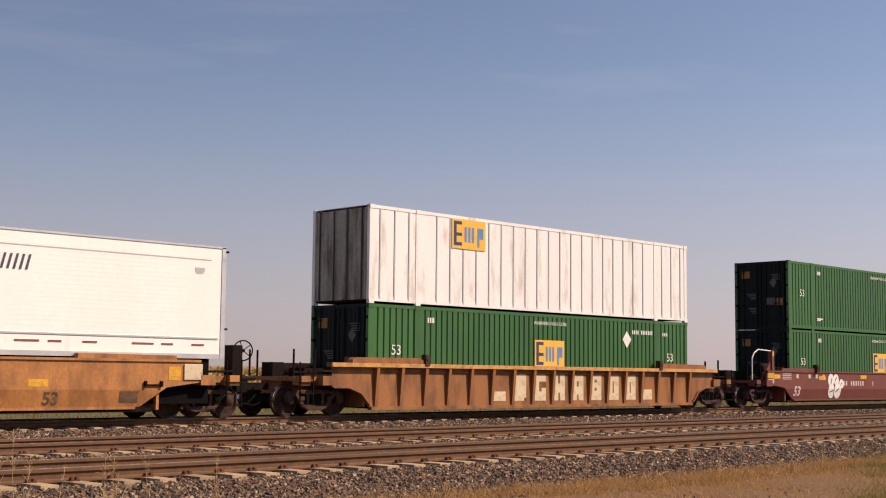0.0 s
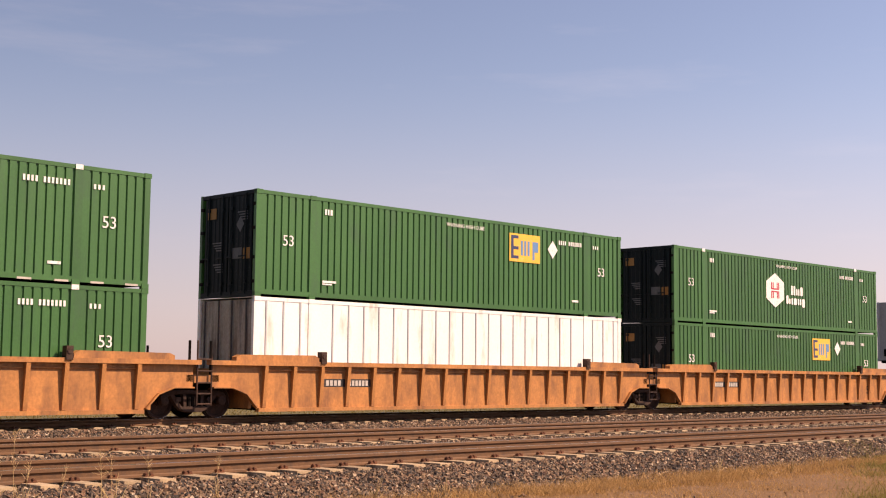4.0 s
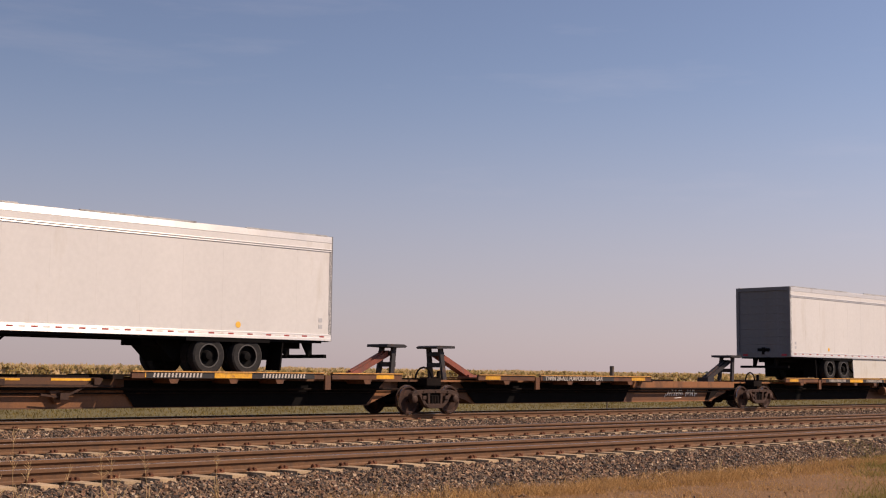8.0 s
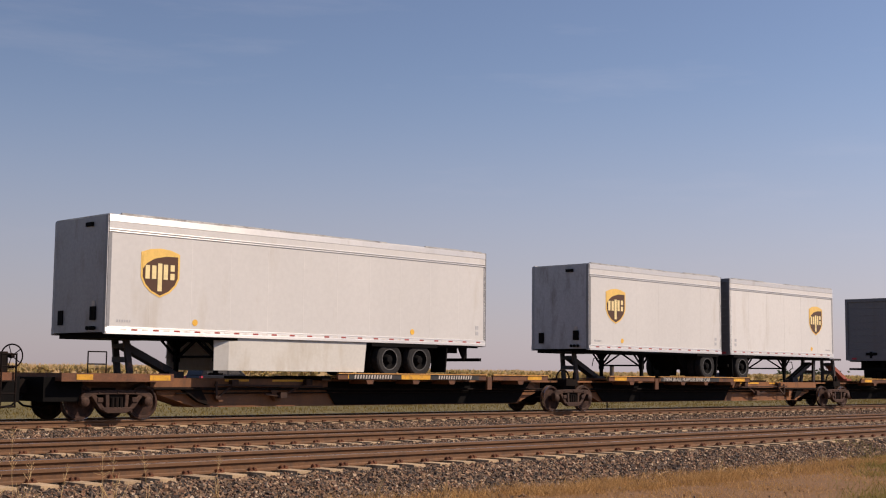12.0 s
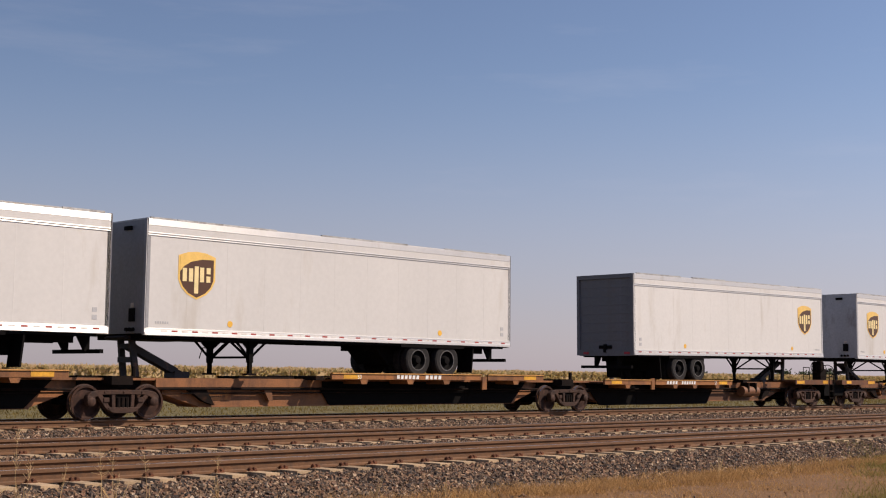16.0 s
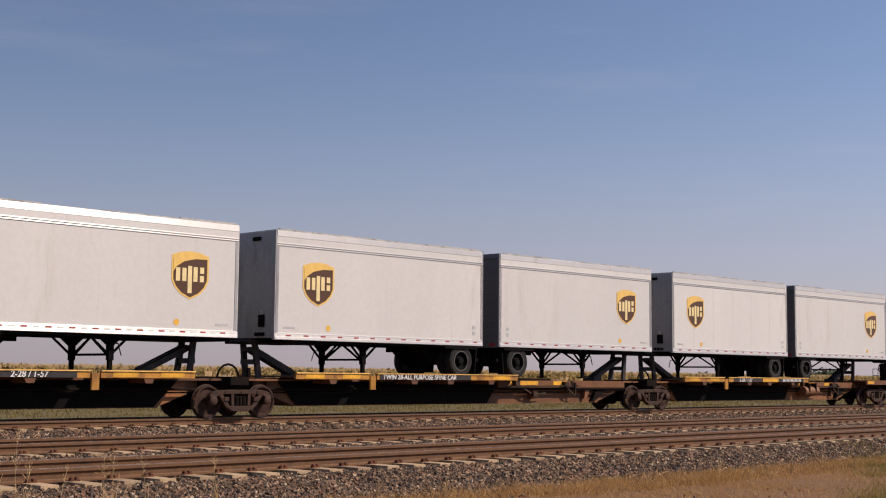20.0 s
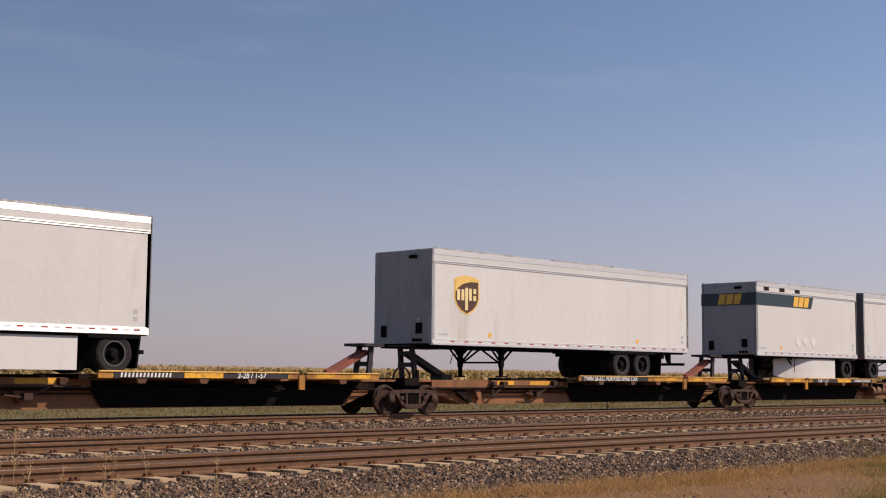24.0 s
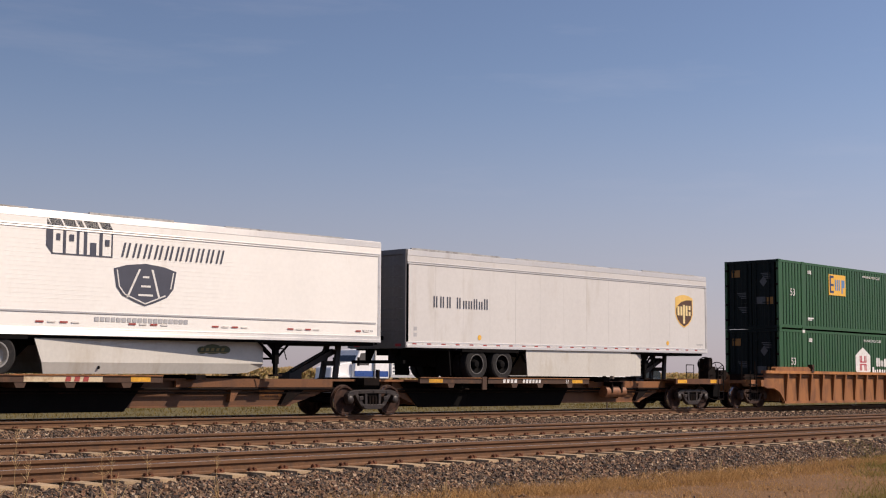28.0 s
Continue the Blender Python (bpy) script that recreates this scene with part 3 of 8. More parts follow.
def made(key, fn, material, smooth=False, bevel=0.0):
    """The mesh for key, built once by fn(bm)."""
    if key not in MESHES:
        bm = bmesh.new()
        fn(bm)
        if bevel:
            bmesh.ops.bevel(bm, geom=bm.edges[:], offset=bevel, segments=1, affect="EDGES", clamp_overlap=True)
        bmesh.ops.recalc_face_normals(bm, faces=bm.faces)
        me = bpy.data.meshes.new(str(key[0]) if isinstance(key, tuple) else key)
        bm.to_mesh(me)
        bm.free()
        me.materials.append(material)
        if smooth:
            for p in me.polygons:
                p.use_smooth = True
            me.set_sharp_from_angle(angle=radians(35))
        MESHES[key] = me
    return MESHES[key]


def part(name, key, fn, material, parent, m=None, label="", smooth=False, bevel=0.0, stuff=False):
    """Links ONE mesh as a part under a thing or under a part; alike parts share the mesh of the same key."""
    ob = new(name, made(key, fn, M[material] if isinstance(material, str) else material, smooth, bevel))
    ob.parent = parent
    if m is not None:
        ob.matrix_basis = m
    if label:
        ob["label"] = label
    if stuff:
        ob["kind"] = "stuff"
    return ob


def thing(name, label, category, group="", kind=""):
    return tagged(new(name), label, category, group, kind)


def sheet(bm, pts, y, thick=0.004):
    """A thin plate with outline pts (x, z) lying on the plane y, facing -y."""
    prism(bm, pts, y - thick, y)


def bars(bm, x0, x1, z0, z1, y, n, gap=0.3, slant=0.0, thick=0.004):
    """Plain upright bars that stand in for lettering."""
    w = (x1 - x0) / n
    for i in range(n):
        a = x0 + i * w
        b = a + w * (1 - gap)
        prism(bm, [(a, z0), (b, z0), (b + slant, z1), (a + slant, z1)], y - thick, y)


def letters(text, size, material, parent, m, key, bold=0.0, lean=0.0):
    """Writing as a thin mesh in the x-z plane, its lower left at the origin, read from -y."""
    if key not in MESHES:
        cu = bpy.data.curves.new("text", "FONT")
        cu.body, cu.size, cu.extrude, cu.offset, cu.shear = text, size, 0.002, bold, lean
        ob = bpy.data.objects.new("text", cu)
        scene.collection.objects.link(ob)
        me = bpy.data.meshes.new_from_object(ob)
        bpy.data.objects.remove(ob)
        bpy.data.curves.remove(cu)
        me.transform(pose(0, 0, 0, 90))
        me.materials.append(M[material])
        MESHES[key] = me
    ob = new("marking", MESHES[key])
    ob.parent, ob.matrix_basis = parent, m
    return ob


MOVING = []           # (thing, place along the train or None, rows)
SPEED = 27.383        # metres a second, towards -x
TRACK_Y = 29.395      # middle of the train's track
FRONT = -1.295        # near face of a load, from the middle of the track


def on_train(ob, u, z=0.0, turn=0.0, tilt=0.0):
    ob.matrix_basis = pose(u, TRACK_Y, z, 0, tilt, turn)
    MOVING.append((ob, u, z, turn, tilt))
    return ob


# ---- ground, tracks, road, field ----
Y_NEAR, Y_MID, Y_TRAIN = 14.581 + 0.7525, 19.774 + 0.7525, TRACK_Y   # middles of the three tracks


def ground_z(y):
    ys = (-400, 4, 11.0, 12.6, 13.75, 31.6, 33.4, 60, 63.5, 73.5, 77, 5000)
    zs = (-0.6, -0.52, -0.47, -0.45, -0.228, -0.228, -0.50, -0.50, -0.06, -0.06, -0.25, -0.25)
    return float(np.interp(y, ys, zs))


def build_ground():
    xs = [-3000, -600, -150, -60, -20] + [i * 0.7 for i in range(0, 100)] + [75, 90, 120, 180, 300, 600, 1400, 3000]
    ys = [-400, -100, -30, -8, 0, 4] + [5 + i * 0.5 for i in range(0, 60)] + [36, 40, 46, 52, 58, 60, 63.5, 66, 68.5, 71, 73.5, 77, 90, 120, 200, 400, 900, 2000, 4500]
    verts, faces = [], []
    for y in ys:
        for x in xs:
            h = ground_z(y)
            if y < 13 or y > 33.4:
                h += 0.05 * noise.noise(Vector((x * 0.5, y * 0.5, 0))) + 0.02 * noise.noise(Vector((x * 2, y * 2, 3)))
            verts.append((x, y, h))
    w = len(xs)
    for j in range(len(ys) - 1):
        for i in range(w - 1):
            a = j * w + i
            faces.append((a, a + 1, a + w + 1, a + w))
    me = bpy.data.meshes.new("ground")
    me.from_pydata(verts, [], faces)
    me.materials.append(M["ground"])
    for p in me.polygons:
        p.use_smooth = True
    return tagged(new("ground", me), "flat verge of soil, gravel and dry grass round the tracks", "ground", kind="structure")


build_ground()


def joined(name, verts, faces, material, label, category, parent=None, kind="stuff"):
    me = bpy.data.meshes.new(name)
    me.from_pydata(verts, [], faces)
    me.materials.append(M[material])
    ob = new(name, me)
    if parent:
        ob.parent = parent
        ob["kind"] = kind
    else:
        tagged(ob, label, category, kind=kind)
    return ob


def many(proto_v, proto_f, pos, size, seed, squash=0.7, tilt=True):
    """Copies of a small solid, each turned, scaled and dented by chance, as one list of corners and faces."""
    rs = np.random.RandomState(seed)
    pv = np.array(proto_v)
    n, k = len(pos), len(pv)
    v = pv[None] * (1 + 0.45 * (rs.rand(n, k, 1) - 0.5))
    v = v * (0.7 + 0.6 * rs.rand(n, 1, 3)) * np.array([1, 1, squash])
    if tilt:
        q = rs.randn(n, 4)
        q /= np.linalg.norm(q, axis=1, keepdims=True)
        a, b, c, d = q.T
        R = np.stack([np.stack([1 - 2 * (c * c + d * d), 2 * (b * c - d * a), 2 * (b * d + c * a)], -1),
                      np.stack([2 * (b * c + d * a), 1 - 2 * (b * b + d * d), 2 * (c * d - b * a)], -1),
                      np.stack([2 * (b * d - c * a), 2 * (c * d + b * a), 1 - 2 * (b * b + c * c)], -1)], -2)
        v = np.einsum("nij,nkj->nki", R, v)
    v = v * np.asarray(size)[:, None, None] + np.asarray(pos)[:, None, :]
    pf = np.array(proto_f)
    f = pf[None] + (np.arange(n) * k)[:, None, None]
    return v.reshape(-1, 3).tolist(), f.reshape(-1, pf.shape[1]).tolist()


# a broken stone: a block with one corner knocked off
CHIP_V = [(-0.45, -0.45, -0.40), (0.45, -0.40, -0.45), (0.40, 0.45, -0.40), (-0.45, 0.40, -0.45), (-0.35, -0.45, 0.40), (0.42, -0.15, 0.30), (0.15, -0.42, 0.35), (0.40, 0.42, 0.40), (-0.42, 0.40, 0.35)]
CHIP_F = [(0, 3, 2), (0, 2, 1), (0, 1, 6), (0, 6, 4), (1, 5, 6), (1, 2, 7), (1, 7, 5), (2, 3, 8), (2, 8, 7), (3, 0, 4), (3, 4, 8), (4, 6, 5), (4, 5, 7), (4, 7, 8)]


def build_ballast():
    """Crushed stone: a thick cover on the near shoulder, a thinner one between the rails and the tracks."""
    rs = np.random.RandomState(4)
    pos, size = [], []

    def strew(n, x0, x1, y0, y1, s0, s1, lift=0.0):
        x, y = rs.uniform(x0, x1, n), rs.uniform(y0, y1, n)
        s = s0 + (s1 - s0) * rs.rand(n) ** 1.7
        z = np.array([ground_z(b) for b in y]) + s * (0.05 + 0.35 * rs.rand(n)) + lift
        pos.append(np.stack([x, y, z], 1))
        size.append(s)

    strew(64000, 4, 33, 12.35, 14.15, 0.024, 0.064)
    strew(2200, 4, 33, 11.7, 12.5, 0.024, 0.055)
    strew(700, 6, 30, 8.0, 12.0, 0.012, 0.036)
    v, f = many(CHIP_V, CHIP_F, np.concatenate(pos), np.concatenate(size), 5)
    joined("ballast", v, f, "stone", "grey and reddish crushed stone on the ballast shoulder", "ballast")
    # coarser solids farther off, between the rails and the tracks
    pos.clear()
    size.clear()
    strew(15000, 4, 34, 14.1, 16.9, 0.04, 0.07, 0.012)
    strew(36000, 6, 46, 16.7, 19.5, 0.04, 0.075, 0.015)
    strew(14000, 7, 48, 19.4, 22.0, 0.045, 0.075, 0.012)
    strew(34000, 9, 62, 22.0, 28.0, 0.045, 0.085, 0.012)
    strew(13000, 11, 68, 28.0, 31.8, 0.05, 0.08, 0.0)
    strew(3000, -25, 5, 12.4, 31, 0.06, 0.11)
    strew(5000, 33, 110, 12.4, 31, 0.07, 0.12)
    ov = [(0.5, 0, 0), (-0.5, 0, 0), (0, 0.5, 0), (0, -0.5, 0), (0, 0, 0.5), (0, 0, -0.5)]
    of = [(0, 2, 4), (2, 1, 4), (1, 3, 4), (3, 0, 4), (2, 0, 5), (1, 2, 5), (3, 1, 5), (0, 3, 5)]
    v, f = many(ov, of, np.concatenate(pos), np.concatenate(size) * 1.15, 6)
    joined("ballast", v, f, "stone", "fine brown-grey crushed stone between the tracks", "ballast")


build_ballast()


def rail_mesh(bm):
    half = [(0.075, -0.168), (0.075, -0.156), (0.020, -0.140), (0.009, -0.128), (0.009, -0.064), (0.034, -0.049), (0.037, -0.044), (0.036, -0.008), (0.028, -0.001)]
    prof = half + [(-y, z) for y, z in reversed(half)]
    a = [bm.verts.new((-900, y, z)) for y, z in prof]
    b = [bm.verts.new((1500, y, z)) for y, z in prof]
    bm.faces.new(a)
    bm.faces.new(b[::-1])
    for i in range(len(prof)):
        j = (i + 1) % len(prof)
        bm.faces.new((a[i], a[j], b[j], b[i]))


def track(y, x0, x1, spacing, label, category="railway track"):
    t = thing("railway_track", label, category, "parallel railway tracks", "structure")
    t.matrix_basis = pose(0, y, 0)
    for s in (-0.7525, 0.7525):
        r = part("rail", "rail", rail_mesh, "rail", t, pose(0, s, 0))
        part("rail_head", "rail_head", lambda bm: quadbox(bm, -900, 1500, -0.029, 0.029, -0.001, 0.001), "railtop", r, label="worn shiny running surface")

    def tie(bm):
        prism(bm, [(-0.135, -0.33), (0.135, -0.33), (0.115, -0.158), (-0.115, -0.158)], -1.30, 1.30)

    def clip(bm):
        quadbox(bm, -0.07, 0.07, -0.12, -0.05, -0.165, -0.145)
        for q in (-0.036, 0.036):
            rod(bm, (q, -0.125, -0.142), (q, -0.055, -0.128), 0.026, 8, 0.020)
            rod(bm, (q, -0.09, -0.135), (q, -0.09, -0.105), 0.018, 6, 0.014)

    n = int((x1 - x0) / spacing)
    for i in range(n):
        x = x0 + (i + random.uniform(-0.03, 0.03)) * spacing
        o = part("tie", "tie", tie, "tie", t, pose(x, random.uniform(-0.03, 0.03), random.uniform(-0.006, 0.004), 0, 0, random.uniform(-0.6, 0.6)))
        part("rail_clip", "clip", clip, "clip", o, pose(0, -0.7525, 0.0))
        part("rail_clip", "clip", clip, "clip", o, pose(0, 0.7525, 0.0))
    far = []
    for i in range(220):
        far.append(x1 + i * spacing)
        if i < 80:
            far.append(x0 - (i + 1) * spacing)
    bm = bmesh.new()
    for x in far:
        quadbox(bm, x - 0.125, x + 0.125, -1.30, 1.30, -0.33, -0.158)
    me = bpy.data.meshes.new("far_ties")
    bm.to_mesh(me)
    bm.free()
    me.materials.append(M["tie"])
    o = new("far_ties", me)
    o.parent = t
    o["kind"] = "stuff"


track(Y_NEAR, 5.0, 33.0, 0.545, "near railway track with rusty rails on bleached ties")
track(Y_MID, 7.5, 43.0, 0.56, "middle railway track with rusty rails on bleached ties")
track(Y_TRAIN, 11.0, 62.0, 0.625, "far railway track that carries the freight train")


def build_road():
    t = thing("road", "two-lane asphalt highway on a low bank beside the cornfield", "road", kind="structure")
    part("asphalt", "asphalt", lambda bm: quadbox(bm, -900, 1500, 64.4, 72.4, -0.3, 0.0), "asphalt", t)
    for y in (64.9, 71.8):
        part("edge_line", "edge_line", lambda bm: quadbox(bm, -900, 1500, -0.06, 0.06, 0.004, 0.007), "mark", t, pose(0, y, 0))
    part("centre_line", "centre_line", lambda bm: [quadbox(bm, x, x + 3, 68.3, 68.42, 0.004, 0.007) for x in range(-60, 300, 12)], "yellow", t)


build_road()


def blade_mesh(n, x0, x1, y0, y1, h0, h1, seed, lean=0.35, width=0.012, base=None):
    rs = np.random.RandomState(seed)
    x, y = rs.uniform(x0, x1, n), rs.uniform(y0, y1, n)
    h = h0 + (h1 - h0) * rs.rand(n)
    a = rs.uniform(0, 2 * np.pi, n)
    lx, ly = lean * h * rs.randn(n), lean * h * rs.randn(n)
    z = np.array([ground_z(b) for b in y]) - 0.02 if base is None else np.full(n, base)
    w = width * (0.6 + 0.8 * rs.rand(n))
    dx, dy = np.cos(a) * w, np.sin(a) * w
    v = np.stack([np.stack([x - dx, y - dy, z], 1), np.stack([x + dx, y + dy, z], 1),
                  np.stack([x + lx * .5 + dx * .6, y + ly * .5 + dy * .6, z + h * .6], 1),
                  np.stack([x + lx * .5 - dx * .6, y + ly * .5 - dy * .6, z + h * .6], 1),
                  np.stack([x + lx, y + ly, z + h], 1)], 1).reshape(-1, 3)
    f = []
    for i in range(n):
        k = 5 * i
        f += [(k, k + 1, k + 2, k + 3), (k + 3, k + 2, k + 4)]
    return v.tolist(), f


def clumped(n, clumps, x0, x1, y0, y1, h0, h1, seed, spread, width, lean=0.4, skew=0.0):
    rs = np.random.RandomState(seed)
    cx, cy = rs.uniform(x0, x1, clumps), rs.uniform(y0, y1, clumps)
    cy = cy + skew * cx
    V, F = blade_mesh(n, 0, 1, 0, 1, h0, h1, seed + 1, lean, width, base=0.0)
    V = np.array(V).reshape(n, 5, 3)
    k = rs.randint(0, clumps, n)
    px, py = cx[k] + spread * rs.randn(n), cy[k] + spread * rs.randn(n)
    o = V[:, :1, :].copy()
    V[:, :, 0] += (px - o[:, 0, 0])[:, None]
    V[:, :, 1] += (py - o[:, 0, 1])[:, None]
    V[:, :, 2] += np.array([ground_z(b) for b in py])[:, None] - 0.02
    return V.reshape(-1, 3).tolist(), F


v, f = clumped(60000, 620, 6, 34, 11.55, 12.55, 0.03, 0.15, 11, 0.17, 0.0035, 0.6)
joined("dry_grass", v, f, "grass_dry", "short dry straw grass along the edge of the ballast", "grass")
v, f = clumped(46000, 420, 4, 30, 6.5, 11.8, 0.02, 0.09, 12, 0.32, 0.0035, 0.7)
joined("dry_grass", v, f, "grass_dry", "tufts of dry grass on the dirt verge", "grass")
v, f = clumped(17000, 170, 14, 27, -2.7, -0.45, 0.05, 0.17, 13, 0.28, 0.004, 0.6, 0.53)
joined("green_grass", v, f, "grass_green", "patch of green grass beside the dirt verge", "grass")
v, f = clumped(60000, 9000, 10, 150, 32.3, 60.0, 0.05, 0.17, 14, 0.5, 0.016, 0.5)
joined("verge_grass", v, f, "grass", "green and yellow grass between the railway and the road", "grass")


def build_corn():
    rs = np.random.RandomState(21)
    rows = [78 + 0.76 * i for i in range(9)]
    V, F, V2, F2 = [], [], [], []
    for r, y in enumerate(rows):
        x = 8.0
        while x < 330:
            x += (0.12 if x < 190 else 0.26) * rs.uniform(0.7, 1.5) * (1 if r < 4 else 1.7)
            h = rs.normal(1.98, 0.06) + 0.05 * math.sin(x * 0.35 + r)
            b = (x + rs.normal(0, 0.03), y + rs.normal(0, 0.06), -0.27)
            k = len(V)
            V += [(b[0] - 0.02, b[1], b[2]), (b[0] + 0.02, b[1], b[2]), (b[0] + 0.01, b[1], b[2] + h * 0.9)]
            F.append((k, k + 1, k + 2))
            for q in range(10):
                a, zz = rs.uniform(0, 6.28), b[2] + h * rs.uniform(0.12, 0.88)
                L, w = rs.uniform(0.25, 0.5), 0.042
                dx, dy = math.cos(a), math.sin(a)
                k = len(V)
                V += [(b[0] - dy * w, b[1] + dx * w, zz), (b[0] + dy * w, b[1] - dx * w, zz),
                      (b[0] + dx * L * .6 + dy * w, b[1] + dy * L * .6 - dx * w, zz + 0.22), (b[0] + dx * L, b[1] + dy * L, zz + rs.uniform(-0.1, 0.15))]
                F += [(k, k + 1, k + 2), (k, k + 2, k + 3)]
            for q in range(7):
                a = rs.uniform(0, 6.28)
                k = len(V2)
                s = rs.uniform(0.05, 0.14)
                V2 += [(b[0] - 0.022, b[1], b[2] + h * 0.72), (b[0] + 0.03, b[1], b[2] + h * 0.72),
                       (b[0] + math.cos(a) * s + 0.02, b[1] + math.sin(a) * s, b[2] + h + rs.uniform(-0.12, 0.03))]
                F2.append((k, k + 1, k + 2))
    joined("corn_plants", V, F, "corn", "rows of tall green corn at the field's edge", "corn")
    joined("corn_tassels", V2, F2, "corn_dry", "ripe tan tassels on top of the corn", "corn")
    # the closed canopy of the field behind its first rows
    vs, fs = [], []
    xs = np.concatenate([np.arange(-100, 260, 1.0), np.arange(260, 1500, 40.0)])
    ys = np.concatenate([np.arange(82.0, 110, 3.0), np.array([115, 125, 140, 170, 220, 300, 420, 600, 900])])
    ys = np.concatenate([np.array([77.85, 77.9, 78.05]), ys])
    for j, y in enumerate(ys):
        for x in xs:
            vs.append((x, y + 0.1 * rs.randn(), (-0.3, 0.7, 1.34)[j] if j < 3 else 1.50 + 0.10 * rs.randn()))
    w = len(xs)
    for j in range(len(ys) - 1):
        for i in range(w - 1):
            a = j * w + i
            fs.append((a, a + 1, a + w + 1, a + w))
    joined("cornfield", vs, fs, "corn_dry", "closed tan canopy of the ripe cornfield", "cornfield")


build_corn()


def far_tree(x, y, h, w, seed):
    t = thing("tree", "distant dark green tree on the horizon", "tree", "trees on the horizon")
    t.matrix_basis = pose(x, y, -0.3)
    rs = np.random.RandomState(seed)
    part("trunk", ("trunk", seed), lambda bm: rod(bm, (0, 0, 0), (0, 0, h * 0.6), 0.3, 8, 0.12), "post", t)
    n = 260
    p = rs.randn(n, 3) * np.array([w * 0.28, w * 0.28, h * 0.17]) + np.array([0, 0, h * 0.62])
    v, f = many(CHIP_V, CHIP_F, p, rs.uniform(0.4, 1.0, n), seed)
    joined("crown", v, f, "tree", "", "", t)


for i, (x, y, h, w) in enumerate(((512, 296, 5.0, 5), (536, 300, 4.6, 6), (556, 300, 5.2, 5), (470, 310, 3.6, 4), (150, 420, 7.0, 12), (205, 470, 7.0, 14), (610, 330, 7, 13))):
    far_tree(x, y, h, w, 40 + i)


def marker_post(x, y, h, r):
    t = thing("marker_post", "short weathered wooden post beside the track", "post", "posts beside the line")
    t.matrix_basis = pose(x, y, ground_z(y))
    part("post", ("post", h), lambda bm: rod(bm, (0, 0, -0.1), (0, 0, h), r, 10), "post", t)
    part("cap", ("cap", h), lambda bm: rod(bm, (0, 0, h), (0, 0, h + 0.05), r * 1.15, 10, r * 0.7), "steel_dark", t)


marker_post(82.6, 63.0, 2.12, 0.17)
marker_post(43.2, 33.2, 0.75, 0.03)


# ---- railway running gear ----
def wheel_profile(bm):
    lathe(bm, [(0.10, -0.075), (0.11, -0.03), (0.33, -0.012), (0.37, -0.065), (0.420, -0.065), (0.425, 0.03), (0.455, 0.045), (0.455, 0.068), (0.37, 0.07), (0.33, 0.02), (0.10, 0.04)], n=28)


def side_frame(bm):
    """A cast truck side frame: arched top chord, falling struts, columns, spring seat and journal jaws."""
    y0, y1 = -0.08, 0.08
    top = [(-1.00, 0.05), (-0.99, 0.16), (-0.90, 0.235), (-0.68, 0.275), (-0.30, 0.285), (0.30, 0.285), (0.68, 0.275), (0.90, 0.235), (0.99, 0.16), (1.00, 0.05)]
    low = [(0.84, 0.04), (0.76, 0.115), (0.60, 0.165), (0.25, 0.175), (-0.25, 0.175), (-0.60, 0.165), (-0.76, 0.115), (-0.84, 0.04)]
    prism(bm, top + low, y0, y1)
    for s in (-1, 1):
        prism(bm, [(s * 0.74, 0.17), (s * 0.60, 0.18), (s * 0.33, -0.17), (s * 0.20, -0.25), (s * 0.36, -0.25), (s * 0.50, -0.15)], y0 + 0.005, y1 - 0.005)
        prism(bm, [(s * 0.33, 0.18), (s * 0.22, 0.18), (s * 0.21, -0.14), (s * 0.31, -0.14)], y0 + 0.01, y1 - 0.01)
        prism(bm, [(s * 1.01, 0.14), (s * 0.80, 0.14), (s * 0.77, -0.02), (s * 0.81, -0.09), (s * 0.90, -0.11), (s * 0.98, -0.07)], y0 - 0.012, y1 + 0.012)
        quadbox(bm, min(s * 0.40, s * 0.56), max(s * 0.40, s * 0.56), y0 - 0.02, y0 + 0.02, -0.02, 0.10)
    prism(bm, [(-0.44, -0.14), (0.44, -0.14), (0.36, -0.24), (0.24, -0.285), (-0.24, -0.285), (-0.36, -0.24)], y0 - 0.006, y1 + 0.006)
    for q in (-0.52, 0.0, 0.52):
        rod(bm, (q, y0 - 0.02, 0.23), (q, y0 + 0.01, 0.23), 0.03, 8)


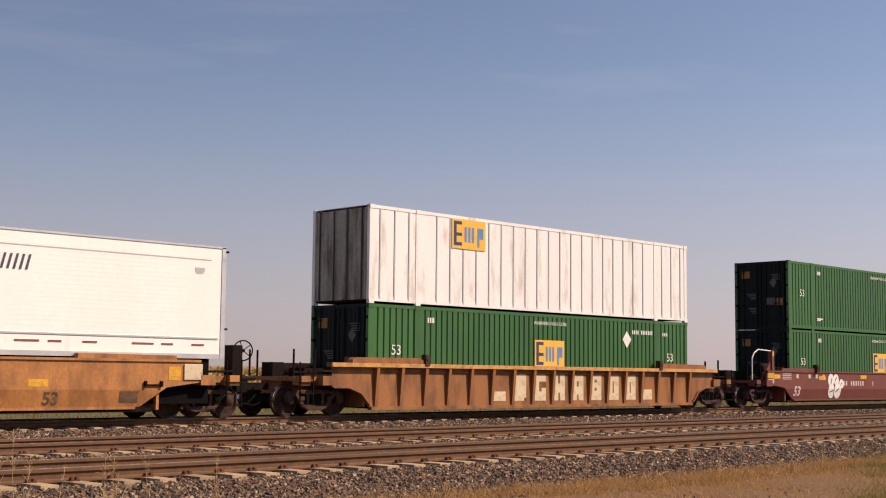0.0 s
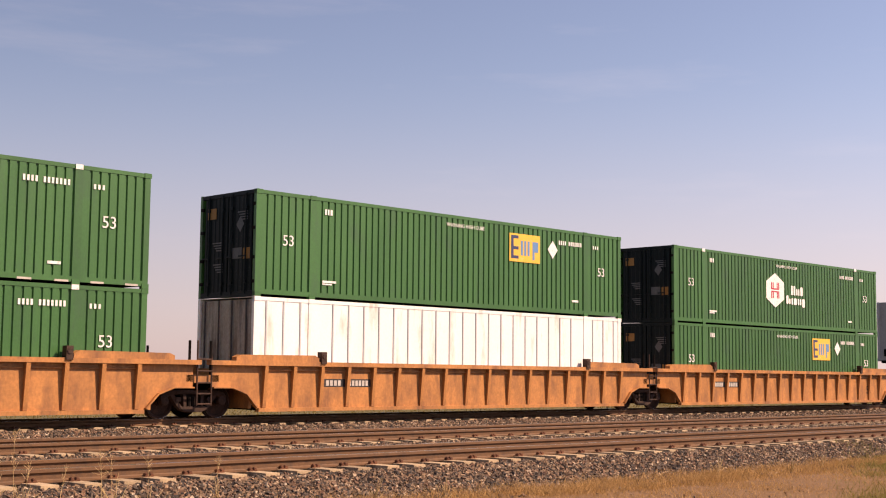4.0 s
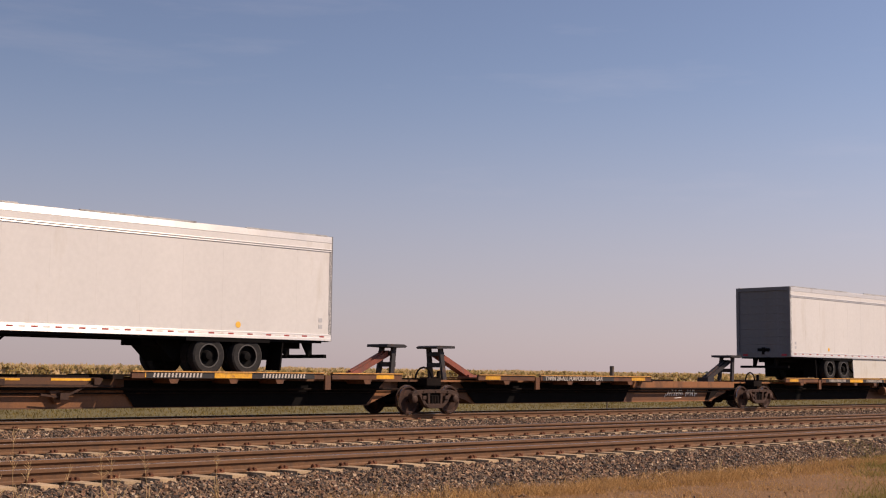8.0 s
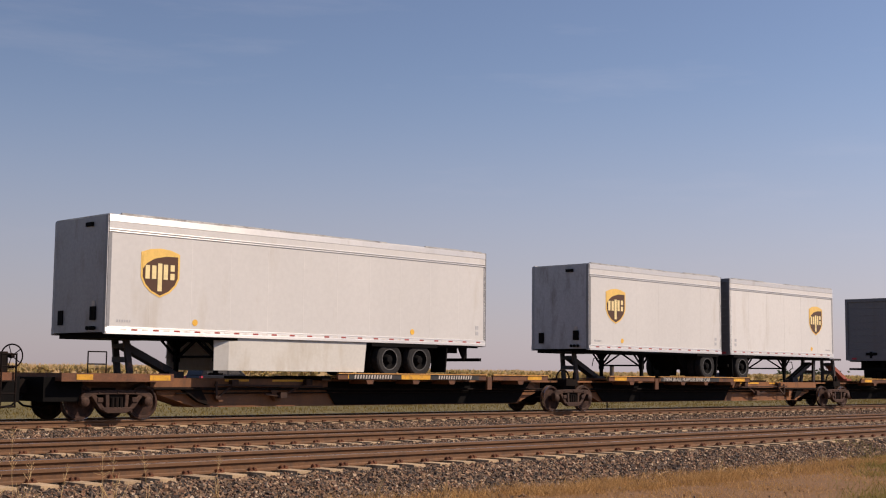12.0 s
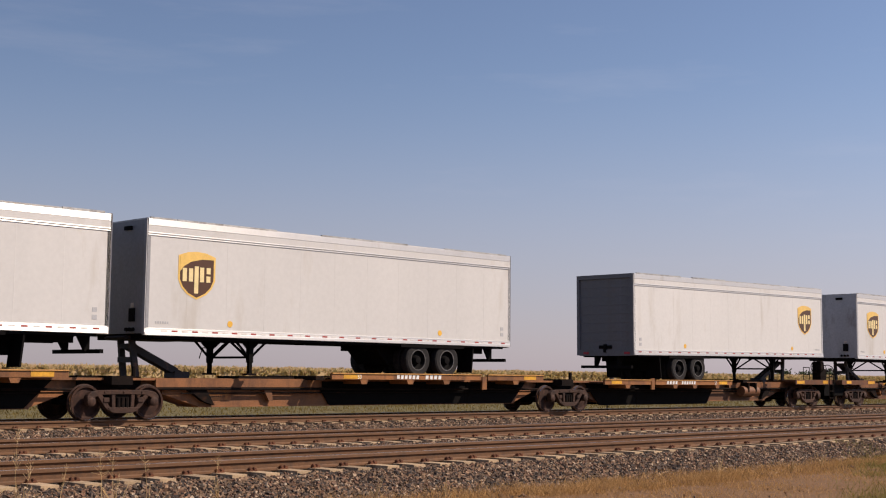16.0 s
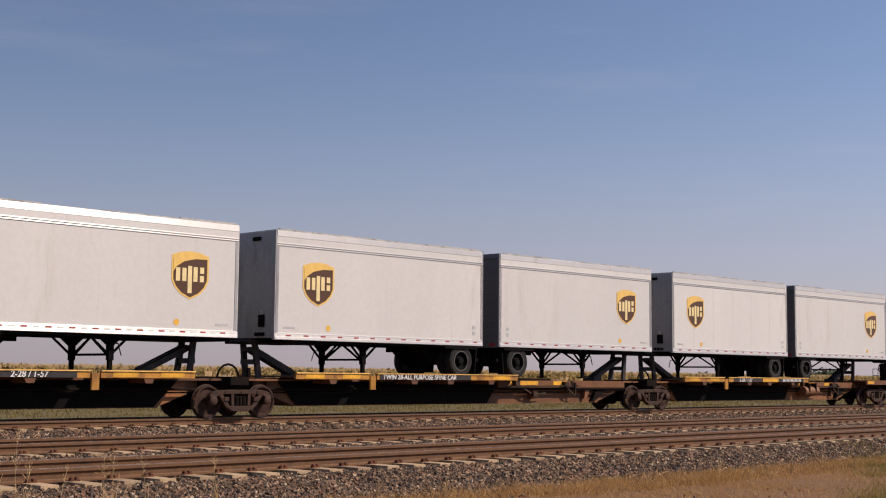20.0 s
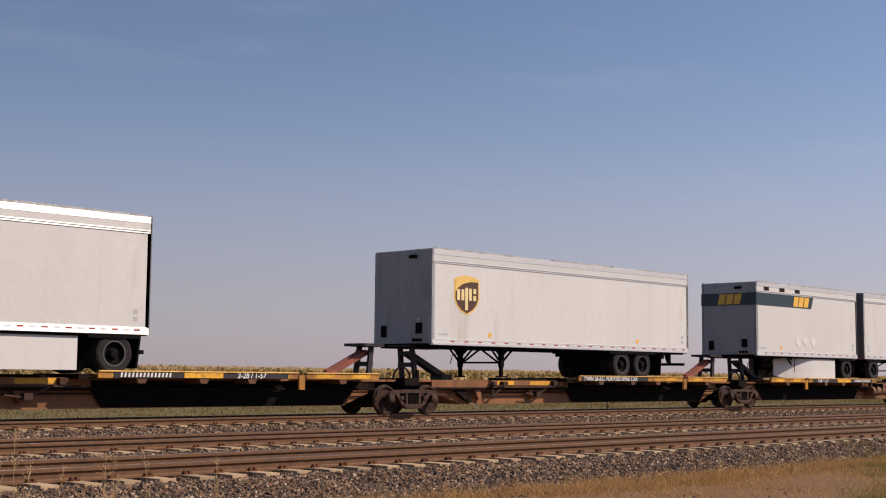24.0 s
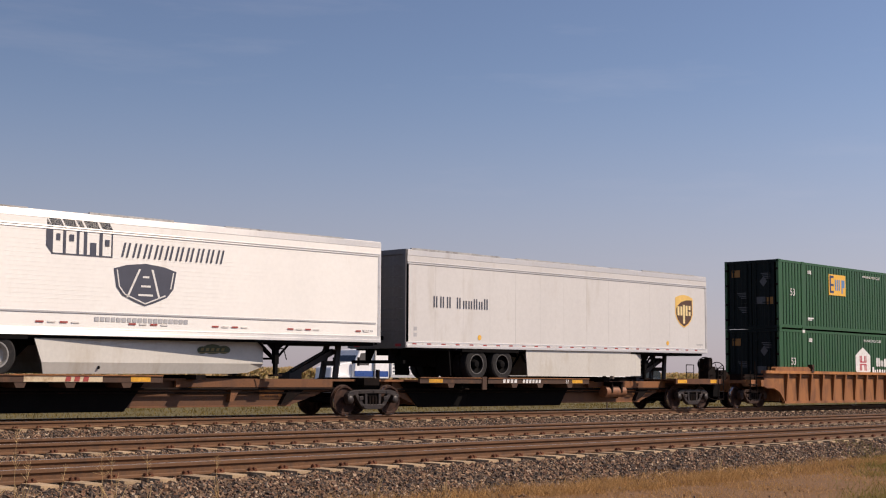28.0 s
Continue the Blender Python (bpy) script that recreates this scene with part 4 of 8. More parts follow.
def truck(parent, x, cast="cast"):
    t = part("truck", "truck_bolster", lambda bm: (quadbox(bm, -0.18, 0.18, -1.02, 1.02, 0.40, 0.62), quadbox(bm, -0.34, 0.34, -0.42, 0.42, 0.58, 0.78)), "steel_dark", parent, pose(x, 0, 0), "four-wheel cast steel truck")
    for s in (-1, 1):
        part("side_frame", ("side_frame", cast), side_frame, cast, t, pose(0, s * 1.0, 0.45), bevel=0.012)
        part("spring_group", "springs", lambda bm: [rod(bm, (q, 0, -0.16), (q, 0, 0.10), 0.055, 8) for q in (-0.12, 0, 0.12)], "steel_dark", t, pose(0, s * 1.03, 0.45), stuff=True)
        for a in (-0.88, 0.88):
            part("wheel", "rail_wheel", wheel_profile, "wheel", t, pose(a, s * 0.765, 0.425, 0, 0, 0 if s < 0 else 180), smooth=True)
            part("wheel_tread", "tread", lambda bm: lathe(bm, [(0.4245, -0.055), (0.4275, -0.05), (0.4275, 0.02), (0.4245, 0.03), (0.40, 0.02), (0.40, -0.05)], n=28, ring=True), "tread", t, pose(a, s * 0.765, 0.425, 0, 0, 0 if s < 0 else 180), smooth=True)
            part("bearing_cap", ("bearing", cast), lambda bm: lathe(bm, [(0.085, 0.06), (0.11, 0.05), (0.115, -0.06), (0.07, -0.09), (0.03, -0.095)], n=14), cast, t, pose(a, s * 1.03, 0.45, 0, 0, 0 if s < 0 else 180), smooth=True)
    for a in (-0.88, 0.88):
        part("axle", "axle", lambda bm: rod(bm, (0, -0.98, 0), (0, 0.98, 0), 0.075, 10), "steel_dark", t, pose(a, 0, 0.425))
    part("brake_beam", "brake_beam", lambda bm: (quadbox(bm, -0.45, -0.36, -0.7, 0.7, 0.28, 0.36), quadbox(bm, 0.36, 0.45, -0.7, 0.7, 0.28, 0.36)), "steel_dark", t, stuff=True)
    return t


def coupler(parent, x, d):
    """A coupler reaching out from x in the direction d."""
    part("coupler", ("coupler", d), lambda bm: (quadbox(bm, 0, d * 0.95, -0.10, 0.10, 0.72, 0.92), quadbox(bm, d * 0.85, d * 1.18, -0.20, 0.16, 0.66, 0.98), rod(bm, (d * 1.05, -0.12, 0.62), (d * 1.05, -0.12, 1.0), 0.06, 8)), "steel_dark", parent, pose(x, 0, 0))
    part("air_hose", ("hose", d), lambda bm: [rod(bm, p, q, 0.025, 6) for p, q in zip([(0, -0.35, 0.7), (d * 0.3, -0.36, 0.45), (d * 0.7, -0.36, 0.30), (d * 1.1, -0.34, 0.36)], [(d * 0.3, -0.36, 0.45), (d * 0.7, -0.36, 0.30), (d * 1.1, -0.34, 0.36), (d * 1.4, -0.3, 0.6)])], "black", parent, pose(x, 0, 0))


def brake_wheel(parent, x, y, z):
    def ring(bm):
        n, R = 20, 0.27
        for i in range(n):
            a, b = 2 * math.pi * i / n, 2 * math.pi * (i + 1) / n
            rod(bm, (0, R * math.cos(a), R * math.sin(a)), (0, R * math.cos(b), R * math.sin(b)), 0.018, 6)
        for i in range(5):
            a = 2 * math.pi * i / 5
            rod(bm, (0, 0, 0), (0, R * math.cos(a), R * math.sin(a)), 0.012, 6)
        rod(bm, (-0.1, 0, 0), (0.06, 0, 0), 0.05, 8)
    part("brake_wheel", "brake_wheel", ring, "steel_dark", parent, pose(x, y, z, 0, 0, 35), "spoked hand-brake wheel")


# ---- well cars ----
def rib_side(bm, L, s):
    """A ribbed side: sheet with arches over the trucks, top chord, bottom sill and tapering ribs."""
    yo, yi = s * 1.40, s * 1.36
    z0, z1 = 0.22, 1.50
    prism(bm, [(0.3, 0.80), (0.9, 0.80), (1.35, 0.64), (1.70, 0.28), (1.75, z0), (L - 1.75, z0), (L - 1.70, 0.28), (L - 1.35, 0.64), (L - 0.9, 0.80), (L - 0.3, 0.80), (L - 0.3, 1.38), (0.3, 1.38)], min(yo, yi), max(yo, yi))
    quadbox(bm, 0.15, L - 0.15, min(s * 1.34, s * 1.56), max(s * 1.34, s * 1.56), 1.38, z1)
    quadbox(bm, 1.75, L - 1.75, min(s * 1.30, s * 1.48), max(s * 1.30, s * 1.48), 0.16, 0.26)
    # arch lips
    for a in (0, 1):
        f = (lambda x: x) if a == 0 else (lambda x: L - x)
        pts = [(0.3, 0.80), (0.9, 0.80), (1.35, 0.64), (1.70, 0.28)]
        for p, q in zip(pts, pts[1:]):
            beam(bm, (f(p[0]), s * 1.43, p[1]), (f(q[0]), s * 1.43, q[1]), 0.14, 0.035)
    rod(bm, (1.9, s * 1.43, 1.26), (L - 1.9, s * 1.43, 1.26), 0.022, 6)


def rib(bm):
    prism(bm, [(-0.055, 0.0), (0.055, 0.0), (0.055, 1.14), (-0.055, 1.14)], -0.001, 0.03)
    v = [bm.verts.new(p) for p in ((-0.055, 0, 0.0), (0.055, 0, 0.0), (0.055, 0, 1.14), (-0.055, 0, 1.14), (-0.055, -0.05, 0.02), (0.055, -0.05, 0.02), (0.055, -0.15, 1.12), (-0.055, -0.15, 1.12))]
    for f in ((0, 1, 2, 3), (7, 6, 5, 4), (0, 4, 5, 1), (2, 6, 7, 3), (1, 5, 6, 2), (0, 3, 7, 4)):
        bm.faces.new([v[i] for i in f])


CREASE, FALL = 0.75, 0.18     # height of the crease of a smooth side, and how fast it falls inward below


def draped(ob):
    """Folds a flat marking on a smooth side over the crease."""
    bm = bmesh.new()
    bm.from_mesh(ob.data)
    z0 = CREASE - ob.matrix_basis.translation.z
    bmesh.ops.bisect_plane(bm, geom=bm.verts[:] + bm.edges[:] + bm.faces[:], plane_co=(0, 0, z0), plane_no=(0, 0, 1))
    for v in bm.verts:
        if v.co.z < z0:
            v.co.y += FALL * (z0 - v.co.z)
    bm.to_mesh(ob.data)
    bm.free()
    ob.data["draped"] = 1
    return ob


def drape(ob):
    return ob if "draped" in ob.data else draped(ob)


def smooth_side(bm, L, s, e0=0.35, e1=0.35):
    yo, yi = s * 1.46, s * 1.36
    prism(bm, [(e0, 1.5), (e0, 0.93), (max(e0 + 0.1, 0.9), 0.86), (1.35, 0.80), (1.426, CREASE), (L - 1.426, CREASE), (L - 1.35, 0.80), (L - max(e1 + 0.1, 0.9), 0.86), (L - e1, 0.93), (L - e1, 1.5)], min(yo, yi), max(yo, yi))
    out = [(1.426, CREASE), (2.05, 0.34), (2.3, 0.30), (L - 2.3, 0.30), (L - 2.05, 0.34), (L - 1.426, CREASE)]
    a = [bm.verts.new((x, s * (1.46 - FALL * (CREASE - z)), z)) for x, z in out]
    b = [bm.verts.new((x, s * (1.36 - FALL * (CREASE - z)), z)) for x, z in out]
    bm.faces.new(a)
    bm.faces.new(b[::-1])
    for i in range(6):
        j = (i + 1) % 6
        bm.faces.new((a[j], a[i], b[i], b[j]))
    quadbox(bm, e0, L - e1, min(s * 1.34, s * 1.50), max(s * 1.34, s * 1.50), 1.44, 1.50)
    quadbox(bm, 2.2, L - 2.2, min(s * 1.28, s * 1.40), max(s * 1.28, s * 1.40), 0.27, 0.33)


def end_gear(car, x, d, paint, wheel=False, posts=True):
    """The end of a car at x, looking out along d: platform, steps, grab irons, rods."""
    e = part("end_platform", ("end_platform", d, paint), lambda bm: (quadbox(bm, d * -0.6, d * 0.9, -1.25, 1.25, 0.98, 1.10), quadbox(bm, d * -0.3, d * 0.75, -0.45, 0.45, 0.62, 1.0),
             quadbox(bm, d * 0.55, d * 0.86, -1.50, -1.10, 0.86, 1.12), quadbox(bm, d * -0.35, d * 0.1, -1.50, -1.10, 0.86, 1.12)), paint, car, pose(x, 0, 0))

    def steps(bm):
        for q in (0.45, 0.92):
            rod(bm, (d * q, -1.50, 0.30), (d * q, -1.50, 1.5), 0.02, 6)
        for z in (0.32, 0.62, 0.92):
            quadbox(bm, d * 0.45, d * 0.92, -1.54, -1.42, z, z + 0.03)
    part("step_ladder", ("ladder", d), steps, "steel_dark", e)

    if posts:
        for q, y in ((0.25, -1.3), (0.75, -1.0), (0.75, 1.0), (0.25, 1.3)):
            part("grab_post", "gpost", lambda bm: rod(bm, (0, 0, 1.1), (0, 0, 1.86), 0.03, 6), "steel_dark", e, pose(d * q, y, 0))
    part("brake_gear", ("brake_gear", d), lambda bm: (quadbox(bm, d * -0.5, d * 0.2, -0.8, -0.1, 1.1, 1.34), rod(bm, (d * -0.4, 0.5, 1.3), (d * 0.5, 0.5, 1.3), 0.17, 12), quadbox(bm, d * 0.3, d * 0.7, 0.0, 0.5, 1.1, 1.5), rod(bm, (d * -0.6, -1.15, 1.2), (d * 0.9, -1.15, 1.22), 0.03, 6)), "steel_dark", e)
    if wheel:
        part("brake_stand", ("stand", d), lambda bm: (quadbox(bm, d * 0.95, d * 1.30, -1.02, -0.66, 1.0, 1.92), quadbox(bm, d * 0.85, d * 1.55, -1.3, -0.4, 0.98, 1.06)), "steel_dark", e, bevel=0.02)
        brake_wheel(e, d * 1.42, -0.85, 1.78)
    return e


def well_unit(b0, b1, load0, style, paint, label, first=True, last=True, wheel=(False, False), marks=""):
    """One well of a double-stack car between the truck centres b0 and b1."""
    L = b1 - b0
    car = thing("well_car", label, "well car", "double-stack well cars")
    key = ("side", style, round(L, 2), paint, first, last)
    e0, e1 = (0.0, -0.1) if paint == "maroon" else (0.35, 0.35)
    e0, e1 = e0 if first else 0.9, e1 if last else 0.9
    for s in (-1, 1):
        part("side_wall", (*key, s), (lambda bm: rib_side(bm, L, s)) if style == "rib" else (lambda bm: smooth_side(bm, L, s, e0, e1)), paint, car)
    if style == "rib":
        n = 17
        for i in range(n):
            x = 1.95 + (L - 3.9) * i / (n - 1)
            part("rib", ("rib", paint), rib, paint, car, pose(x, -1.40, 0.25))
    # floor of the well, end bulkheads and ledges beside the load
    part("well_floor", ("floor", round(L, 2)), lambda bm: ([quadbox(bm, 1.9 + i * (L - 4.1) / 9, 2.2 + i * (L - 4.1) / 9, -1.36, 1.36, 0.20, 0.33) for i in range(10)], quadbox(bm, 1.7, L - 1.7, -1.36, -1.0, 0.20, 0.30), quadbox(bm, 1.7, L - 1.7, 1.0, 1.36, 0.20, 0.30)), "steel_dark", car)
    for x, d in ((0, -1), (L, 1)):
        part("bulkhead", ("bulkhead", d, paint), lambda bm: (quadbox(bm, 0, -d * 1.55, -1.36, 1.36, 0.92, 1.12), quadbox(bm, -d * 1.50, -d * 1.58, -1.36, 1.36, 0.25, 1.30)), paint, car, pose(x, 0, 0))
        if style == "rib":
            part("ledge", ("ledge", d, paint), lambda bm: (prism(bm, [(-d * 0.95, 1.50), (-d * 3.75, 1.50), (-d * 3.75, 1.60), (-d * 3.6, 1.68), (-d * 1.1, 1.66), (-d * 0.95, 1.60)], -1.54, -1.32),), paint, car, pose(x, 0, 0))
        else:
            part("ledge", ("ledge", d, paint, 2), lambda bm: (prism(bm, [(-d * 1.1, 1.50), (-d * 3.85, 1.50), (-d * 3.85, 1.62), (-d * 1.1, 1.60)], -1.50, -1.32),), paint, car, pose(x, 0, 0))
        if paint != "tan" or style == "rib":
            part("corner_guide", ("guide", d), lambda bm: (quadbox(bm, -d * 3.80, -d * 3.98, -1.60, -1.40, 1.45, 1.78), rod(bm, (-d * 3.89, -1.62, 1.66), (-d * 3.89, -1.38, 1.66), 0.07, 8)), "cast", car, pose(x, 0, 0))
    if style == "smooth" and paint == "maroon":
        for x, d in ((0.0, -1), (L, 1)):
            if (d < 0 and first) or (d > 0 and last):
                q = 0.55 if d < 0 else 1.45
                pts = [(-d * q, 2.30), (-d * (q - 0.95), 2.34), (-d * (q - 1.25), 2.20), (-d * (q - 1.42), 1.98), (-d * (q - 1.42), 1.12)]
                part("grab_iron", ("grab", d), lambda bm: [rod(bm, (a[0], -1.30, a[1]), (b[0], -1.30, b[1]), 0.026, 6) for a, b in zip(pts, pts[1:])], "mark", car, pose(x, 0, 0), "white curved grab iron")
                part("end_post", ("epost", d), lambda bm: (quadbox(bm, -d * (q + 0.02), -d * (q + 0.18), -1.36, -1.16, 1.10, 2.32), prism(bm, [(-d * q, 1.1), (-d * (q - 0.7), 1.1), (-d * q, 1.9)], -1.30, -1.22)), paint, car, pose(x, 0, 0))
                part("reflector", ("eref", d), lambda bm: quadbox(bm, -d * (q + 0.04), -d * (q + 0.16), -1.366, -1.36, 2.08, 2.28), "yellow", car, pose(x, 0, 0))
                part("end_card", ("ecard", d), lambda bm: (quadbox(bm, -d * 0.08, -d * 0.52, -1.468, -1.4605, 0.98, 1.16),), "grey_txt", car, pose(x, 0, 0), "small data plate")
                part("reflector", ("eref2", d), lambda bm: (quadbox(bm, -d * 0.04, -d * 0.54, -1.468, -1.4605, 1.20, 1.46),), "yellow", car, pose(x, 0, 0), "large yellow reflector plate")
                part("brake_cylinder", ("ebrk", d), lambda bm: (rod(bm, (-d * 1.2, -0.75, 1.62), (-d * 0.4, -0.75, 1.62), 0.19, 14), quadbox(bm, -d * 1.1, -d * 0.5, -0.9, -0.6, 1.1, 1.45)), "steel_dark", car, pose(x, 0, 0))
    if first:
        truck(car, 0.0)
        end_gear(car, 0.0, -1, paint, wheel[0])
        coupler(car, -0.9, -1)
    else:
        truck(car, -1.0 + 0.97)
    if last:
        truck(car, L)
        end_gear(car, L, 1, paint, wheel[1], not wheel[1])
        coupler(car, L + 0.9, 1)
    else:
        if style == "smooth":
            for q in (-0.62, 0.62):
                part("end_post", "jpost", lambda bm: (quadbox(bm, -0.07, 0.07, -1.36, -1.24, 1.06, 2.12),), paint, car, pose(L + q, 0, 0))
        part("step_ladder", ("jladder", style), lambda bm: ([rod(bm, (q, -1.44, 0.34), (q, -1.44, 2.0 if q < 0 else 1.6), 0.024, 6) for q in (-0.2, 0.24)], [rod(bm, (-0.2, -1.44, z), (0.24, -1.44, z), 0.022, 6) for z in (0.38, 0.64, 0.92, 1.22, 1.52)]), "cast", car, pose(L, 0, 0))
        part("articulated_joint", "joint", lambda bm: (quadbox(bm, -0.8, 1.0, -0.35, 0.35, 0.66, 1.06), quadbox(bm, -0.5, -0.3, -1.4, 1.4, 0.95, 1.12), quadbox(bm, 0.3, 0.5, -1.4, 1.4, 0.95, 1.12),
             rod(bm, (-0.35, -1.30, 1.1), (-0.35, -1.30, 2.0), 0.035, 6), rod(bm, (0.3, -1.30, 1.1), (0.3, -1.30, 2.0), 0.035, 6), rod(bm, (0, 1.2, 1.1), (0, 1.2, 1.9), 0.035, 6)), "steel_dark", car, pose(L, 0, 0))
    return on_train(car, b0)


def plates(parent, name, key, rects, y, material, label=""):
    """Small painted plates (x0, x1, z0, z1) as one marking."""
    return part(name, key, lambda bm: [quadbox(bm, a, b, y - 0.004, y, c, d) for a, b, c, d in rects], material, parent, label=label, stuff=True)


# ---- containers ----
CL, CH, CW = 16.15, 2.896, 2.59


def corrugated(bm, x0, x1, y, s, z0, z1, pitch, depth):
    """Vertical corrugations between x0 and x1 on the side s, the outer ridges on y."""
    n = max(2, int(round((x1 - x0) / pitch)))
    p = (x1 - x0) / n
    xs = []
    for i in range(n):
        a = x0 + i * p
        xs += [(a, 0), (a + p * 0.70, 0), (a + p * 0.80, 1), (a + p * 0.93, 1)]
    xs.append((x1, 0))
    lo = [bm.verts.new((x, y - s * depth * k, z0)) for x, k in xs]
    hi = [bm.verts.new((x, y - s * depth * k, z1)) for x, k in xs]
    for i in range(len(xs) - 1):
        bm.faces.new((lo[i], lo[i + 1], hi[i + 1], hi[i]))


def zigzag(bm, cuts, x0, depth, z0, z1):
    """An upright folded sheet across the car: cuts are (y, k) with k 0 on x0 and 1 pushed out by depth."""
    lo = [bm.verts.new((x0 - depth * k, y, z0)) for y, k in cuts]
    hi = [bm.verts.new((x0 - depth * k, y, z1)) for y, k in cuts]
    bl = [bm.verts.new((x0 + 0.04, y, z0)) for y, k in (cuts[0], cuts[-1])]
    bh = [bm.verts.new((x0 + 0.04, y, z1)) for y, k in (cuts[0], cuts[-1])]
    for a in range(len(cuts) - 1):
        bm.faces.new((lo[a], lo[a + 1], hi[a + 1], hi[a]))
    bm.faces.new((bl[0], bl[1], bh[1], bh[0]))
    bm.faces.new((lo[0], hi[0], bh[0], bl[0]))
    bm.faces.new((lo[-1], hi[-1], bh[1], bl[1]))
    bm.faces.new(lo[::-1] + bl)
    bm.faces.new(hi + bh[::-1])


def container_shell(c, paint, shell):
    """Sides of three panels between posts, rails, roof, floor and the blind end."""
    h, w = CH, CW / 2
    for s in (-1, 1):
        y0, y1 = min(s * (w - 0.11), s * w), max(s * (w - 0.11), s * w)
        for q, (a, b) in enumerate(((0.16, 1.88), (2.10, CL - 2.10), (CL - 1.88, CL - 0.16))):
            if shell == "corr":
                part("side_panel", ("cpan", q, s, paint), lambda bm: corrugated(bm, a, b, s * (w - 0.012), s, 0.185, h - 0.10, 0.24, 0.036), paint, c)
            else:
                part("side_panel", ("wpan", q, s, paint), lambda bm: quadbox(bm, a, b, min(s * (w - 0.06), s * (w - 0.016)), max(s * (w - 0.06), s * (w - 0.016)), 0.12, h - 0.10), paint, c)
        for q, (a, b) in enumerate(((0, 0.16), (1.88, 2.10), (CL - 2.10, CL - 1.88), (CL - 0.16, CL))):
            part("post", ("cpost", q, s, paint), lambda bm: quadbox(bm, a, b, y0, y1, 0.0, h - 0.001), paint, c)
        for q, (a, b) in enumerate(((0.16, 1.88), (2.10, CL - 2.10), (CL - 1.88, CL - 0.16))):
            part("bottom_rail", ("cbr", q, s, paint), lambda bm: quadbox(bm, a, b, y0 + 0.002, y1 - 0.002, 0.06, 0.19), paint, c)
            part("top_rail", ("ctr", q, s, paint), lambda bm: quadbox(bm, a, b, y0 + 0.002, y1 - 0.002, h - 0.11, h - 0.012), paint, c)
    part("roof", ("croof", paint), lambda bm: quadbox(bm, 0.02, CL - 0.02, -w + 0.112, w - 0.112, h - 0.03, h - 0.014), paint, c)
    part("floor", "cfloor", lambda bm: quadbox(bm, 0.08, CL - 0.08, -w + 0.112, w - 0.112, 0.06, 0.15), "steel_dark", c)
    part("end_panel", ("cend", paint), lambda bm: quadbox(bm, CL - 0.06, CL - 0.01, -w + 0.112, w - 0.112, 0.16, h - 0.05), paint, c)


def container_doors(parent, material, frame_mat, stickers=True):
    """Two leaf doors with locking bars on the end at x = 0."""
    w, h = CW / 2, CH
    for s in (-1, 1):
        ys = []
        for q in range(6):
            a = 0.02 + q * 0.19
            ys += [(s * a, 0), (s * (a + 0.02), 1), (s * (a + 0.09), 1), (s * (a + 0.11), 0)]
        d = part("door", ("cdoor", s, material), lambda bm: zigzag(bm, ys if s > 0 else ys[::-1], 0.035, 0.014, 0.145, h - 0.125), material, parent)
        for a in (0.22, 0.85):
            part("locking_bar", "lockbar", lambda bm: (rod(bm, (0, 0, 0.06), (0, 0, h - 0.06), 0.022, 8), quadbox(bm, -0.03, 0.03, -0.05, 0.05, 0.35, 0.42), quadbox(bm, -0.03, 0.03, -0.05, 0.05, 2.4, 2.47), quadbox(bm, -0.02, 0.02, -0.02, 0.30, 1.08, 1.12)), material, d, pose(-0.005, s * a, 0))
        part("hinge", ("chinge", s), lambda bm: [quadbox(bm, -0.005, 0.04, min(s * (w - 0.16), s * (w - 0.03)), max(s * (w - 0.16), s * (w - 0.03)), z, z + 0.09) for z in (0.35, 1.0, 1.8, 2.45)], "steel_dark", d, stuff=True)
    part("door_header", ("cheader", frame_mat), lambda bm: quadbox(bm, 0.0, 0.1, -w + 0.1, w - 0.1, h - 0.12, h - 0.012), frame_mat, parent)
    part("door_sill", ("csill", frame_mat), lambda bm: quadbox(bm, 0.0, 0.1, -w + 0.1, w - 0.1, 0.0, 0.14), frame_mat, parent)
    if stickers:
        def st(bm):
            quadbox(bm, 0.012, 0.018, -1.02, -0.72, 1.02, 1.32)
            quadbox(bm, 0.012, 0.018, 0.55, 0.95, 2.2, 2.5)
        part("decal", "dstick", st, "decal_amber", parent, stuff=True)

        def st2(bm):
            quadbox(bm, 0.012, 0.018, -0.66, -0.20, 1.04, 1.34)
            prism2 = [(-0.75, 1.98), (-0.57, 2.2), (-0.39, 1.98), (-0.57, 1.76)]
            v = [bm.verts.new((0.012, a, b)) for a, b in prism2]
            bm.faces.new(v[::-1])
            for a, b in ((-0.9, 2.3), (0.2, 0.9), (0.25, 1.5)):
                for k in range(4):
                    quadbox(bm, 0.012, 0.018, a, a + 0.45 - 0.06 * k, b - 0.07 * k, b - 0.07 * k + 0.035)
        part("decal", "dstick2", st2, "decal_grey", parent, stuff=True)


